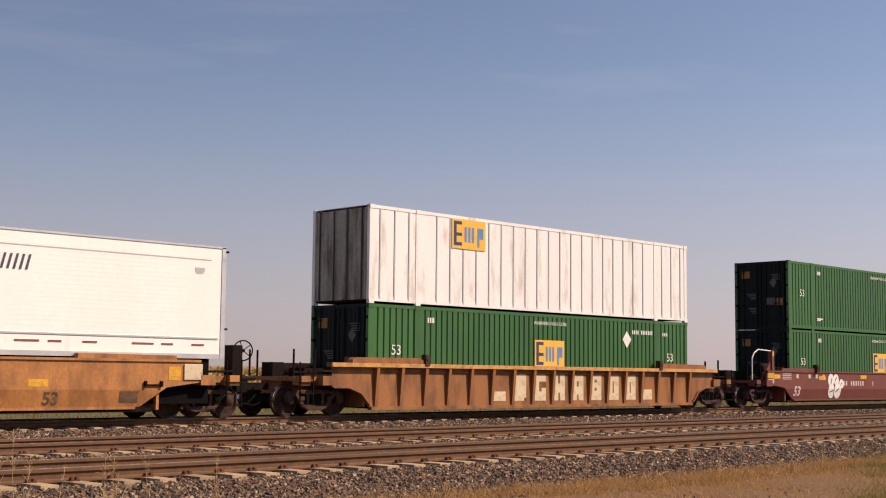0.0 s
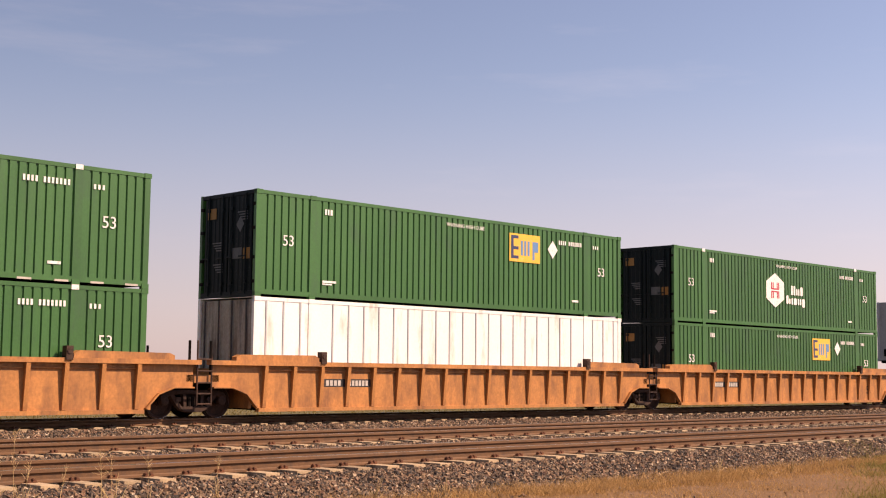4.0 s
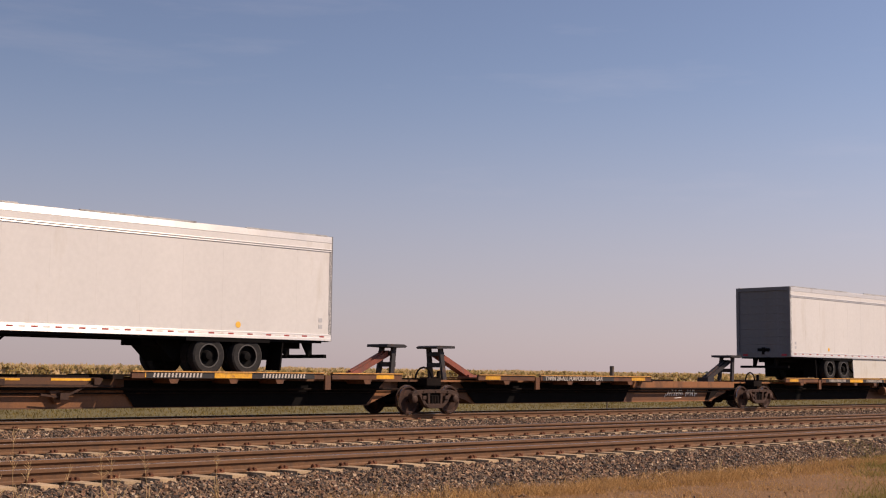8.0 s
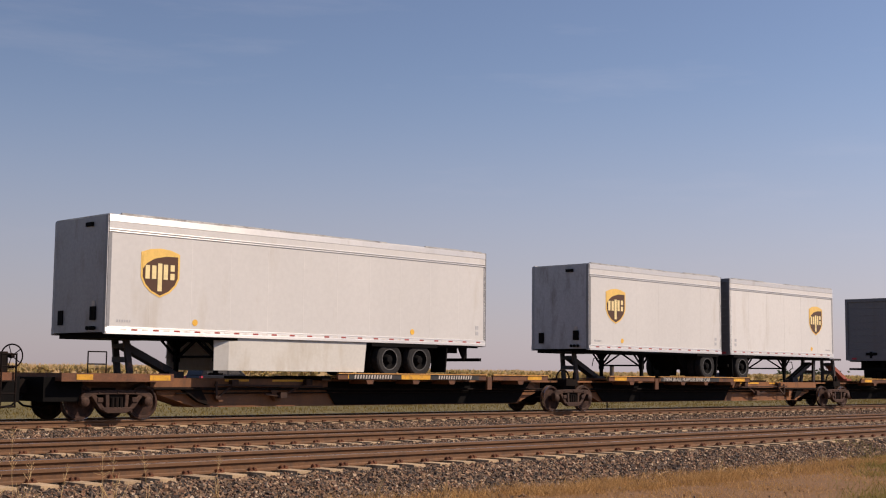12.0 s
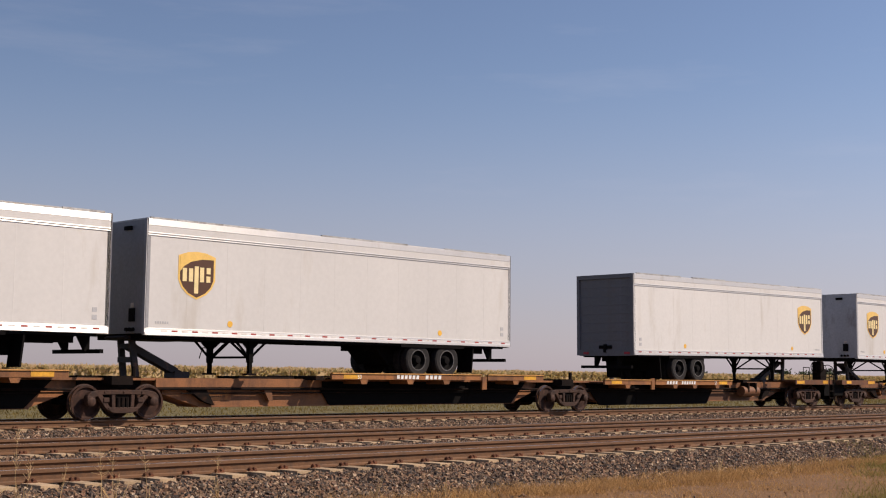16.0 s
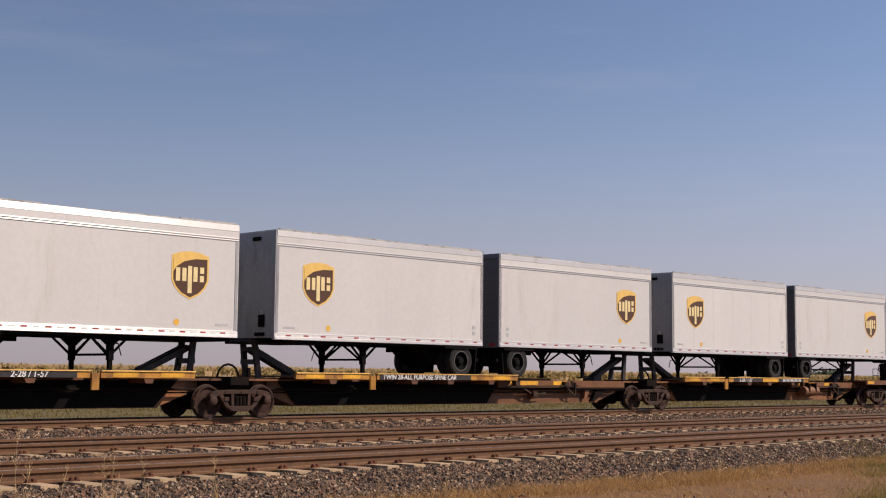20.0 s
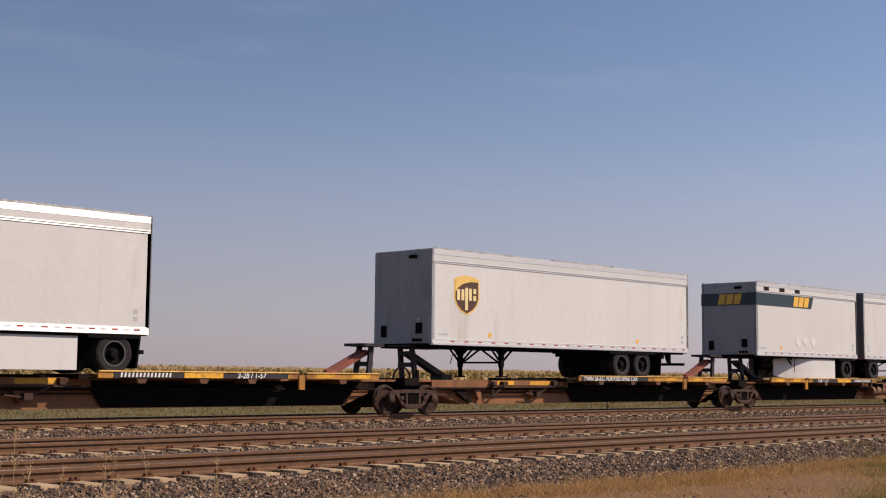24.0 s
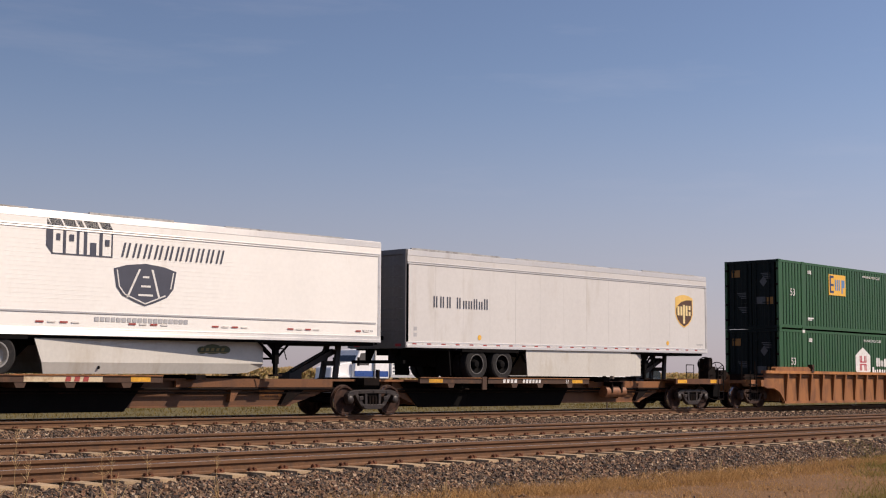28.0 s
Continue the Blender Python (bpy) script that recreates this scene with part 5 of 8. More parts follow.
def logo_amber(parent, x, z, y=-CW / 2 - 0.003):
    """An amber sign with plain dark and blue strokes."""
    p = part("logo", "amber_plate", lambda bm: quadbox(bm, 0, 1.52, -0.006, 0, 0, 0.92), "amber_y", parent, pose(x, y, z), "amber logo panel with navy and blue strokes")
    part("logo_stroke", "amber_bars", lambda bm: (quadbox(bm, 0.08, 0.44, -0.010, -0.006, 0.10, 0.20), quadbox(bm, 0.08, 0.44, -0.010, -0.006, 0.40, 0.50), quadbox(bm, 0.08, 0.20, -0.010, -0.006, 0.10, 0.86), quadbox(bm, 0.08, 0.44, -0.010, -0.006, 0.76, 0.86)), "amber_b", p)
    part("logo_stroke", "amber_bars2", lambda bm: (bars(bm, 0.56, 1.06, 0.22, 0.70, -0.006, 3, 0.42), quadbox(bm, 1.14, 1.24, -0.010, -0.006, 0.10, 0.70), quadbox(bm, 1.24, 1.42, -0.010, -0.006, 0.36, 0.70)), "amber_lb", p)


def logo_hexagon(parent, x, z, y=-CW / 2 - 0.003):
    w, h = 1.40, 1.22
    hexa = [(0, 0.26), (w / 2, -0.10), (w, 0.26), (w, h - 0.26), (w / 2, h + 0.10), (0, h - 0.26)]
    p = part("logo", "hexa_hex", lambda bm: prism(bm, hexa, -0.006, 0), "mark", parent, pose(x, y, z), "white hexagonal logo with red strokes")
    part("logo_stroke", "hexa_red", lambda bm: [quadbox(bm, a, a + 0.075, -0.010, -0.006, c, c + 0.30) for a in (0.38, 0.50, 0.82, 0.94) for c in (0.28, 0.64)] + [quadbox(bm, 0.46, 0.94, -0.011, -0.006, c, c + 0.05) for c in (0.53, 0.64)], "red", p)
    part("logo_lettering", "hexa_txt", lambda bm: ([prism(bm, [(a, c), (a + 0.05, c - 0.03), (b - 0.05, c - 0.03), (b, c), (b, d), (b - 0.05, d + 0.03), (a + 0.05, d + 0.03), (a, d)], -0.004, 0) for a, b, c, d in ((1.98, 2.12, 0.50, 0.85), (2.18, 2.32, 0.50, 0.85), (2.40, 2.50, 0.50, 0.74), (2.56, 2.66, 0.50, 0.74), (2.74, 2.94, 0.50, 0.82), (1.58, 1.76, 0.12, 0.42), (1.80, 1.92, 0.12, 0.30), (2.00, 2.12, 0.10, 0.32), (2.20, 2.44, 0.10, 0.32), (2.52, 2.64, 0.10, 0.32), (2.70, 2.80, 0.10, 0.32), (2.88, 3.10, 0.02, 0.32))]), "mark", p)


def logo_diamond(parent, x, z, y=-CW / 2 - 0.003):
    part("placard", "diamond", lambda bm: prism(bm, [(0, 0.30), (0.26, 0), (0.52, 0.30), (0.26, 0.60)], -0.006, 0), "mark", parent, pose(x, y, z), "white diamond placard")


def container(u, z, paint="green", logo="amber", shell="corr", label="", stripe=False, lx=10.2, lz=1.64):
    words = label or "green corrugated steel freight container with white markings"
    c = thing("freight_container", words, "container", "stacked containers")
    container_shell(c, paint, shell)
    if shell == "white":
        for i in range(27):
            x = 0.42 + i * (CL - 0.84) / 26
            if abs(x - 2) > 0.2 and abs(x - CL + 2) > 0.2:
                part("side_post", "wpost", lambda bm: prism(bm, [(-0.022, 0.13), (0.022, 0.13), (0.022, CH - 0.1), (-0.022, CH - 0.1)], -0.018, 0.002), "grey_txt", c, pose(x, -CW / 2 + 0.014, 0))
        cuts = []
        for q in range(5):
            a = -1.17 + q * 0.48
            cuts += [(a, 0), (a + 0.03, 1), (a + 0.13, 1), (a + 0.16, 0)]
        part("end_wall", "wend", lambda bm: zigzag(bm, cuts + [(1.17, 0)], 0.045, 0.03, 0.12, CH - 0.08), "end_rust_shade", c, label="rust-streaked white end wall darkened for shade")
        for q, a in enumerate((-0.95, -0.3, 0.3, 0.95)):
            part("locking_bar", "wbar", lambda bm: rod(bm, (0.0, 0, 0.1), (0.0, 0, CH - 0.08), 0.025, 8), "end_bar", c, pose(0, a, 0))
    else:
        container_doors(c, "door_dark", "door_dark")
    for x in (0.0, 1.88, CL - 2.10, CL - 0.18):
        for zz in (0.0, CH - 0.12):
            part("corner_casting", ("casting", x in (1.88, CL - 2.10) and logo == "hexagon" and zz > 1, paint), lambda bm: quadbox(bm, 0, 0.2, -0.012, 0.1, 0, 0.12), "mark" if (x in (1.88, CL - 2.10) and logo == "hexagon" and zz > 1) else paint, c, pose(x, -CW / 2, zz))
    y = -CW / 2 - 0.003
    if shell == "corr":
        letters("53", 0.42, "mark", c, pose(0.90, y - 0.004, 1.42), "t53")
        letters("WARNING HIGH CUBE", 0.165, "mark", c, pose(7.30, y - 0.004, 2.52), "hicube")
        letters("53", 0.42, "mark", c, pose(CL - 1.35, y - 0.004, 1.42), "t53")
        plates(c, "marking", ("cmarks", logo), [(CL - 3.45 + 0.105 * i, CL - 3.39 + 0.105 * i, 2.36, 2.50) for i in range(12) if i != 4] + [(2.40, 2.46, 2.40, 2.56), (2.5, 2.56, 2.40, 2.56), (2.6, 2.68, 2.40, 2.56), (CL - 1.6, CL - 1.54, 2.34, 2.46), (CL - 1.48, CL - 1.42, 2.34, 2.46), (CL - 1.36, CL - 1.30, 2.34, 2.46), (2.35, 2.85, 0.48, 0.54), (2.35, 2.7, 0.42, 0.46), (CL - 2.75, CL - 2.4, 0.45, 0.52)], y, "mark")
    if logo == "amber":
        logo_amber(c, lx, lz)
        if shell == "corr":
            logo_diamond(c, 12.12, 1.86)
    elif logo == "hexagon":
        logo_hexagon(c, 6.52, 0.95)
    elif logo == "amber_left":
        logo_amber(c, 3.42, 1.86) if shell == "white" else logo_amber(c, 4.2, 1.6)
    if stripe:
        plates(c, "marking", "stripe", [(0.3 + i * 0.95, 0.66 + i * 0.95, 0.05, 0.10) for i in range(17)], y, "mark_dull")
    return on_train(c, u, z)


# ---- spine cars ----
# how far the deck of some platforms, and the rear of the trailers on them, lies below the usual height
LOW_DECK = {473.0: 0.12, 724.5: 0.10, 741.1: 0.12, 758.3: 0.12, 775.5: 0.11, 792.6: 0.10}
LOWER = {476.4: 0.13, 724.36: 0.11, 744.48: 0.14, 761.68: 0.14, 776.55: 0.12, 793.68: 0.11}


def hitch(parent, x, d, red, legs_red):
    """A trailer hitch: two leaning legs, a tilted head plate and a long strut falling along -d."""
    h = part("hitch", ("hitch", d, legs_red), lambda bm: ([beam(bm, (d * -0.10, s * 0.30, 1.02), (d * 0.04, s * 0.26, 2.02), 0.09, 0.16) for s in (-1, 1)], quadbox(bm, -0.09, 0.09, -0.3, 0.3, 1.42, 1.56), quadbox(bm, -0.09, 0.09, -0.3, 0.3, 1.78, 1.9)), "hitch_red" if legs_red else "hitch", parent, pose(x, 0, 0), "upright trailer hitch with a head plate and strut")
    part("head_plate", ("hplate", d), lambda bm: prism(bm, [(d * -0.42, 2.02), (d * 0.36, 2.0), (d * 0.42, 2.05), (d * 0.30, 2.10), (d * -0.40, 2.10)], -0.46, 0.46), "hitch", h)
    part("strut", ("hstrut", d, red), lambda bm: (beam(bm, (d * -0.02, 0, 1.84), (d * -1.62, 0, 1.10), 0.30, 0.16), beam(bm, (d * -0.2, 0, 1.84), (d * -1.5, 0, 1.24), 0.12, 0.10), quadbox(bm, d * -1.75, d * -1.3, -0.25, 0.25, 1.02, 1.2)), "hitch_red" if red else "hitch", h)
    return h


def under_plate(bm, f, a, b, k, s):
    """A black sheet standing in for the deck's shadow on the sill, with its foot cut back at the outer end."""
    cut = 0.60 if k else -0.19
    e = 0.0 if k else 0.19
    prism(bm, [(f(a - 0.1), 1.06), (f(a + (-0.1 if k else 0.7)), 0.29), (f(b - cut), 0.29), (f(b + e), 1.06)], min(s * 0.52, s * 0.50), max(s * 0.52, s * 0.50))


def spine_end(car, x, d, wheel):
    """The outer end of a spine car: end deck with striped edge, ladder, hand rail, brake stand."""
    e = part("end_platform", ("send", d), lambda bm: (quadbox(bm, d * -1.45, d * 1.62, -1.24, 1.24, 1.05, 1.11), quadbox(bm, d * -1.2, d * 1.5, -0.40, 0.40, 0.62, 1.05)), "deck", car, pose(x, 0, 0))
    part("deck_edge", ("sedge", d), lambda bm: (quadbox(bm, d * -1.45, d * 1.66, -1.31, -1.24, 0.94, 1.14), quadbox(bm, d * 1.62, d * 1.66, -1.25, 1.24, 0.94, 1.14)), "deck_edge", e)
    for q, w, z in ((-1.05, 0.30, 0.97), (1.05, 0.22, 0.98)):
        part("edge_stripe", ("sends", w), lambda bm: quadbox(bm, -w, w, -1.317, -1.309, 0, 0.13), "yellow", e, pose(d * q, 0, z))
    # black box standing in for the shadowed end of the car
    part("draft_box", ("sshade", d), lambda bm: quadbox(bm, d * (0.95 if d < 0 else 1.5), d * 1.95, -1.0, 1.0, 0.46, 1.04), "black", e)

    def steps(bm):
        for q in (1.30, 1.66):
            rod(bm, (d * q, -1.36, 0.34), (d * q, -1.36, 1.58), 0.022, 6)
        for z in (0.36, 0.66, 0.94, 1.28, 1.56):
            rod(bm, (d * 1.30, -1.36, z), (d * 1.66, -1.36, z), 0.02, 6)
    if d > 0:
        part("step_ladder", ("sladder", d), steps, "steel_dark", e)
    part("hand_rail", ("srail", d), lambda bm: [rod(bm, p, q, 0.016, 6) for p, q in (((0, -1.2, 1.1), (0, -1.2, 1.66)), ((0.5, -1.2, 1.1), (0.5, -1.2, 1.66)), ((0, -1.2, 1.66), (0.5, -1.2, 1.66)), ((0, -1.2, 1.36), (0.5, -1.2, 1.36)))], "steel_dark", e, pose(-0.62 if d > 0 else -0.92, 0, 0), label="thin U-shaped hand rail")
    if wheel:
        st = part("brake_stand", ("sstand", d), lambda bm: (quadbox(bm, d * 0.98, d * 1.30, -1.12, -0.72, 1.11, 1.92), quadbox(bm, d * 1.25, d * 1.62, -1.05, -0.8, 1.11, 1.62), quadbox(bm, d * 1.0, d * 1.2, -1.16, -0.9, 1.92, 1.96)), "steel_dark", e, bevel=0.02)
        brake_wheel(st, d * 0.94, -1.0, 1.70)
        brake_wheel(st, d * 1.70, -1.05, 1.52)
    return e


def spine_unit(b0, b1, side, deck_hitch, first, last, style=0, text=0, bright=False):
    """One platform of a spine car between truck centres b0 and b1; its deck lies at the end named by side."""
    L = b1 - b0
    f = (lambda x: x) if side == "L" else (lambda x: L - x)
    d = 1 if side == "L" else -1
    # each lip gets a lighter tone than its edge to paint in sunlight
    edge, lip = ("yellow_edge", "yellow_lip") if bright else ("deck_edge", "lit_orange") if style == 0 else ("deck_dark", "worn_edge_lit_lip") if b0 > 700 else ("worn_edge_lit_lip", "lit_orange")
    label = ("brown spine car platform with bright yellow deck edges" if bright else "rust-brown spine car platform with worn orange deck edges" if style == 0 else "red-brown spine car platform with small yellow markers")
    cast = "cast_dark" if style and b0 > 700 else "cast"
    car = thing("spine_car", label, "spine car", "spine cars of the train")

    def sill(bm):
        # deep fish-belly centre beam
        prism(bm, [(f(1.3), 0.98), (f(1.3), 0.62), (f(2.2), 0.30), (f(L - 2.6), 0.30), (f(L - 1.5), 0.62), (f(L - 1.5), 0.98)], -0.46, 0.46)
        prism(bm, [(f(0.1), 1.0), (f(0.1), 0.70), (f(1.5), 0.66), (f(L - 1.6), 0.66), (f(L - 0.1), 0.70), (f(L - 0.1), 1.0)], -0.34, 0.34)
    part("centre_sill", ("sill", round(L, 2), side), sill, "spine", car, label="deep weathered centre beam")
    part("sill_flange", ("flange", round(L, 2), side), lambda bm: (quadbox(bm, f(0.2), f(L - 0.2), -0.62, 0.62, 0.97, 1.03), quadbox(bm, f(10.6), f(L - 1.2), -0.64, -0.55, 0.80, 1.02), quadbox(bm, f(10.6), f(L - 1.2), 0.55, 0.64, 0.80, 1.02), quadbox(bm, f(2.2), f(L - 2.6), -0.50, 0.50, 0.27, 0.31)), "spine", car)
    part("train_pipe", ("pipe", round(L, 2), side), lambda bm: (rod(bm, (f(1), -0.66, 0.74), (f(L - 1), -0.66, 0.76), 0.035, 8), rod(bm, (f(1), -0.60, 0.66), (f(L - 2), -0.60, 0.64), 0.02, 6)), "steel_dark", car)
    # deck panels over the cross bearers
    y = 1.30
    end = 9.75 if style == 1 and side == "L" else 10.8
    for k, (a, b) in enumerate(((1.65, 4.35), (4.65, end))):
        p = part("deck_panel", ("deck", k, side, round(L, 2), end), lambda bm: (quadbox(bm, f(a), f(b), -y + 0.06, y, 1.07, 1.12)), "deck", car, pose(0, 0, -LOW_DECK.get(b0, 0.0)))
        n = 2 if k == 0 else 4
        for i in range(n):
            c0 = f(a + (b - a) * (i + 0.5) / n)
            if not (text and k == 1 and i in (1, 2)) and (style == 0 or i in (0, 3)) and (bright or (i + k) % 2 == 0):
                g = (b - a) / n * (0.26 if style == 0 else 0.22)
                part("edge_stripe", ("stripe", k, style, end), lambda bm: quadbox(bm, -g, g, -y - 0.026, -y - 0.019, 1.05, 1.175), "yellow", p, pose(c0, 0, 0), "worn yellow edge stripe")
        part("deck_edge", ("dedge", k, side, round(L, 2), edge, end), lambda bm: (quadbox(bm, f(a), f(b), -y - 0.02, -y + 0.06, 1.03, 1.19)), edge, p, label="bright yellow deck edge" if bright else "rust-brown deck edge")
        part("deck_lip", ("dlip", k, side, round(L, 2), lip, end), lambda bm: quadbox(bm, f(a), f(b), -y - 0.05, -y + 0.02, 1.185, 1.215), lip, p, label="deck lip painted lighter as if sunlit")
        # black sheets put where the deck's shadow falls on the sill
        for s in (-1, 1):
            part("under_plate", ("shplate", k, side, round(L, 2), s, end), lambda bm: under_plate(bm, f, a, b, k, s), "black", p)
        for q in (0.25, 0.5, 0.8) if k else (0.5,):
            part("bearer_end", ("bearer_end", edge), lambda bm: prism(bm, [(-0.16, 1.035), (0.16, 1.035), (0.10, 0.90), (-0.10, 0.90)], -1.31, 1.31), edge if style else "deck_edge", p, pose(f(a + (b - a) * q), 0, 0))
    part("edge_stripe", ("bracket", side, round(L, 2), edge), lambda bm: (quadbox(bm, f(4.40), f(4.60), -y - 0.02, -y + 0.05, 0.74, 1.14),), edge, car, label="faded orange bracket between the deck panels")
    # walkway edge markers along the bare beam
    plain = b0 in (247.5, 305.5) or style == 1
    zs = 0.88 if bright else 0.955
    for a, b in () if plain else ((11.2, 12.6), (13.4, 14.2)):
        part("edge_stripe", ("sillstripe", round(b - a, 1), bright), lambda bm: quadbox(bm, -(b - a) / 2, (b - a) / 2, -0.648, -0.641, zs, 1.01), "yellow", car, pose(f((a + b) / 2), 0, 0))
    for a in (12.4,) if style == 1 else () if plain else (12.4, L - 3.4):
        part("bracket", ("legs", side), lambda bm: prism(bm, [(0, 1.0), (d * 0.35, 1.0), (d * 0.25, 0.75), (d * 0.05, 0.42), (d * -0.08, 0.42)], -0.62, -0.46), "spine", car, pose(f(a), 0, 0))
    part("support_stand", ("stand2", side, round(L, 2)), lambda bm: (quadbox(bm, f(11.5), f(13.4), -0.5, 0.5, 1.03, 1.10), quadbox(bm, f(10.9), f(11.2), -1.1, 1.1, 1.0, 1.12)), "steel_dark", car)
    if last or b0 == 724.5:
        tk = part("air_reservoir", ("tank", side, round(L, 2)), lambda bm: rod(bm, (f(11.2), -0.80, 0.66), (f(12.35), -0.80, 0.66), 0.20, 16), "tank", car, label="rust-orange air reservoir", smooth=True)
        part("strap", ("tstrap", side, round(L, 2)), lambda bm: [quadbox(bm, f(q), f(q + 0.08), -1.01, -0.5, 0.62, 1.0) for q in (11.45, 12.0)], "steel_dark", tk, stuff=True)
    if not plain:
        part("brake_rigging", ("rigging", side, round(L, 2)), lambda bm: ([beam(bm, p, q, 0.04, 0.05) for p, q in (((f(11.4), -0.7, 0.95), (f(12.3), -0.7, 0.55)), ((f(12.3), -0.7, 0.55), (f(12.9), -0.72, 0.62)), ((f(13.9), -0.7, 0.9), (f(14.5), -0.7, 0.5)), ((f(14.5), -0.7, 0.5), (f(14.5), -0.7, 0.95)), ((f(10.9), -0.75, 0.82), (f(14.6), -0.75, 0.86)))], [quadbox(bm, f(q), f(q + 0.22), -0.80, -0.62, z, z + 0.16) for q, z in ((11.3, 0.86), (12.2, 0.5), (13.85, 0.84))]), "cast", car, stuff=True)
    # brace kept dark so that it carries the shadow at the sill's end
    part("brace", ("shaded_brace", side, round(L, 2)), lambda bm: [prism(bm, [(f(x0), 1.0), (f(x0 + 0.8), 1.0), (f(x0 + 0.8 + k), 0.42), (f(x0 + 0.45 + k), 0.32)], -0.62, -0.40) for x0, k in ((L - 2.6, -0.9),)], "steel_dark", car)
    hitch(car, f(L - 0.72), d, b0 == 189.6, False)
    if deck_hitch:
        hitch(car, f(1.05), -d, deck_hitch == 2, 280 < b0 < 345)
    if style == 1:
        low = -LOW_DECK.get(b0, 0.0)
        if first or last or b0 < 700:
            part("marking", ("sten4", side, round(L, 2)), lambda bm: [bars(bm, min(f(q), f(q + w_)), max(f(q), f(q + w_)), 1.05, 1.17, -y - 0.024, n_, 0.35, 0.02) for q, w_, n_ in ((end - 4.4, 0.72, 4), (end - 3.45, 0.95, 6))], "mark", car, pose(0, 0, low), "white lettering bars", stuff=True)
            letters("53", 0.17, "mark", car, pose(min(f(end - 1.25), f(end - 0.95)), -y - 0.026, 1.05 + low), "deck53")
        else:
            p = part("stencil", ("sten3", side, round(L, 2)), lambda bm: quadbox(bm, f(end - 3.75), f(end - 1.7), -y - 0.027, -y - 0.0205, 1.04, 1.18), "wash", car, pose(0, 0, low), "cream panel with dark red lettering bars")
            part("marking", ("sten3m", side, round(L, 2)), lambda bm: bars(bm, min(f(end - 2.7), f(end - 2.0)), max(f(end - 2.7), f(end - 2.0)), 1.05, 1.17, -y - 0.027, 3, 0.4, 0.03), "tape_r", p, stuff=True)
        part("edge_stripe", "belly", lambda bm: quadbox(bm, -0.26, 0.26, -0.468, -0.4605, 0.74, 0.86), "yellow", car, pose(f(11.35), 0, 0))
        q = part("data_panel", ("panel", side), lambda bm: quadbox(bm, -0.42, 0.42, -0.466, -0.4605, 0.46, 0.80), "tan", car, pose(f(L - 3.25), 0, 0), "faded orange data panel")
        part("marking", ("panelm", side), lambda bm: [bars(bm, -0.24, 0.24, z, z + 0.05, -0.4662, 8, 0.35) for z in (0.53, 0.61)], "grime", q, stuff=True)
    if text == 1 and style == 0:
        p = part("stencil", ("stencil", side, round(L, 2)), lambda bm: (quadbox(bm, f(5.0), f(10.4), -y - 0.028, -y - 0.021, 1.035, 1.186),), "stencil", car)
        part("edge_stripe", ("midstripe", side, round(L, 2)), lambda bm: quadbox(bm, f(7.15), f(8.35), -y - 0.033, -y - 0.0275, 1.04, 1.18), "yellow", p)
        near, far = (min(f(5.3), f(6.8)), max(f(5.3), f(6.8))), (min(f(8.7), f(10.2)), max(f(8.7), f(10.2)))
        if bright:
            letters("2-28 / 1-57", 0.21, "mark", p, pose(near[0] + 0.1, -y - 0.032, 1.045), "capacity", 0.004, 0.12)
        part("marking", ("stmarks", side, round(L, 2), bright), lambda bm: [bars(bm, *q, 1.055, 1.165, -y - 0.029, 14, 0.52, 0.02) for q in ((far,) if bright else (near, far))], "mark" if bright else "mark_dull", p, stuff=True)
    if text == 2:
        x = min(f(4.75), f(10.7))
        p = part("stencil", ("stencil2", side, round(L, 2)), lambda bm: (quadbox(bm, x, x + 3.85, -y - 0.028, -y - 0.021, 1.035, 1.186),), "stencil", car)
        letters("TWIN 28-ALL PURPOSE SPINE CAR", 0.20, "mark" if bright else "mark_dull", p, pose(x + 0.12, -y - 0.032, 1.042), ("allpurpose", bright), 0.003, 0.12)
    if first:
        truck(car, 0.0, cast)
        spine_end(car, 0.0, -1, False)
        coupler(car, -1.0, -1)
    else:
        truck(car, 0.0, cast)
        part("articulated_joint", "sjoint", lambda bm: (quadbox(bm, -0.9, 0.9, -0.4, 0.4, 0.74, 1.06), quadbox(bm, -0.3, 0.3, -1.0, 1.0, 0.86, 1.08), rod(bm, (0.5, -0.7, 1.05), (0.5, -0.7, 1.32), 0.06, 8)), "steel_dark", car)
        if style == 0:
            part("air_hose", "sarch", lambda bm: [rod(bm, (-0.35 * math.cos(q * 0.3927), -0.8, 1.05 + 0.36 * math.sin(q * 0.3927)), (-0.35 * math.cos((q + 1) * 0.3927), -0.8, 1.05 + 0.36 * math.sin((q + 1) * 0.3927)), 0.03, 6) for q in range(8)], "black", car, pose(-0.25, 0, 0), "arched rubber hose", stuff=True)
    if last:
        truck(car, L, cast)
        spine_end(car, L, 1, b0 > 210)
        coupler(car, L + 1.0, 1)
    return on_train(car, b0)


# ---- road trailers carried on the spine cars ----
TB, TT = 2.09 - 1.12, 5.05 - 1.12       # body bottom and top above the deck


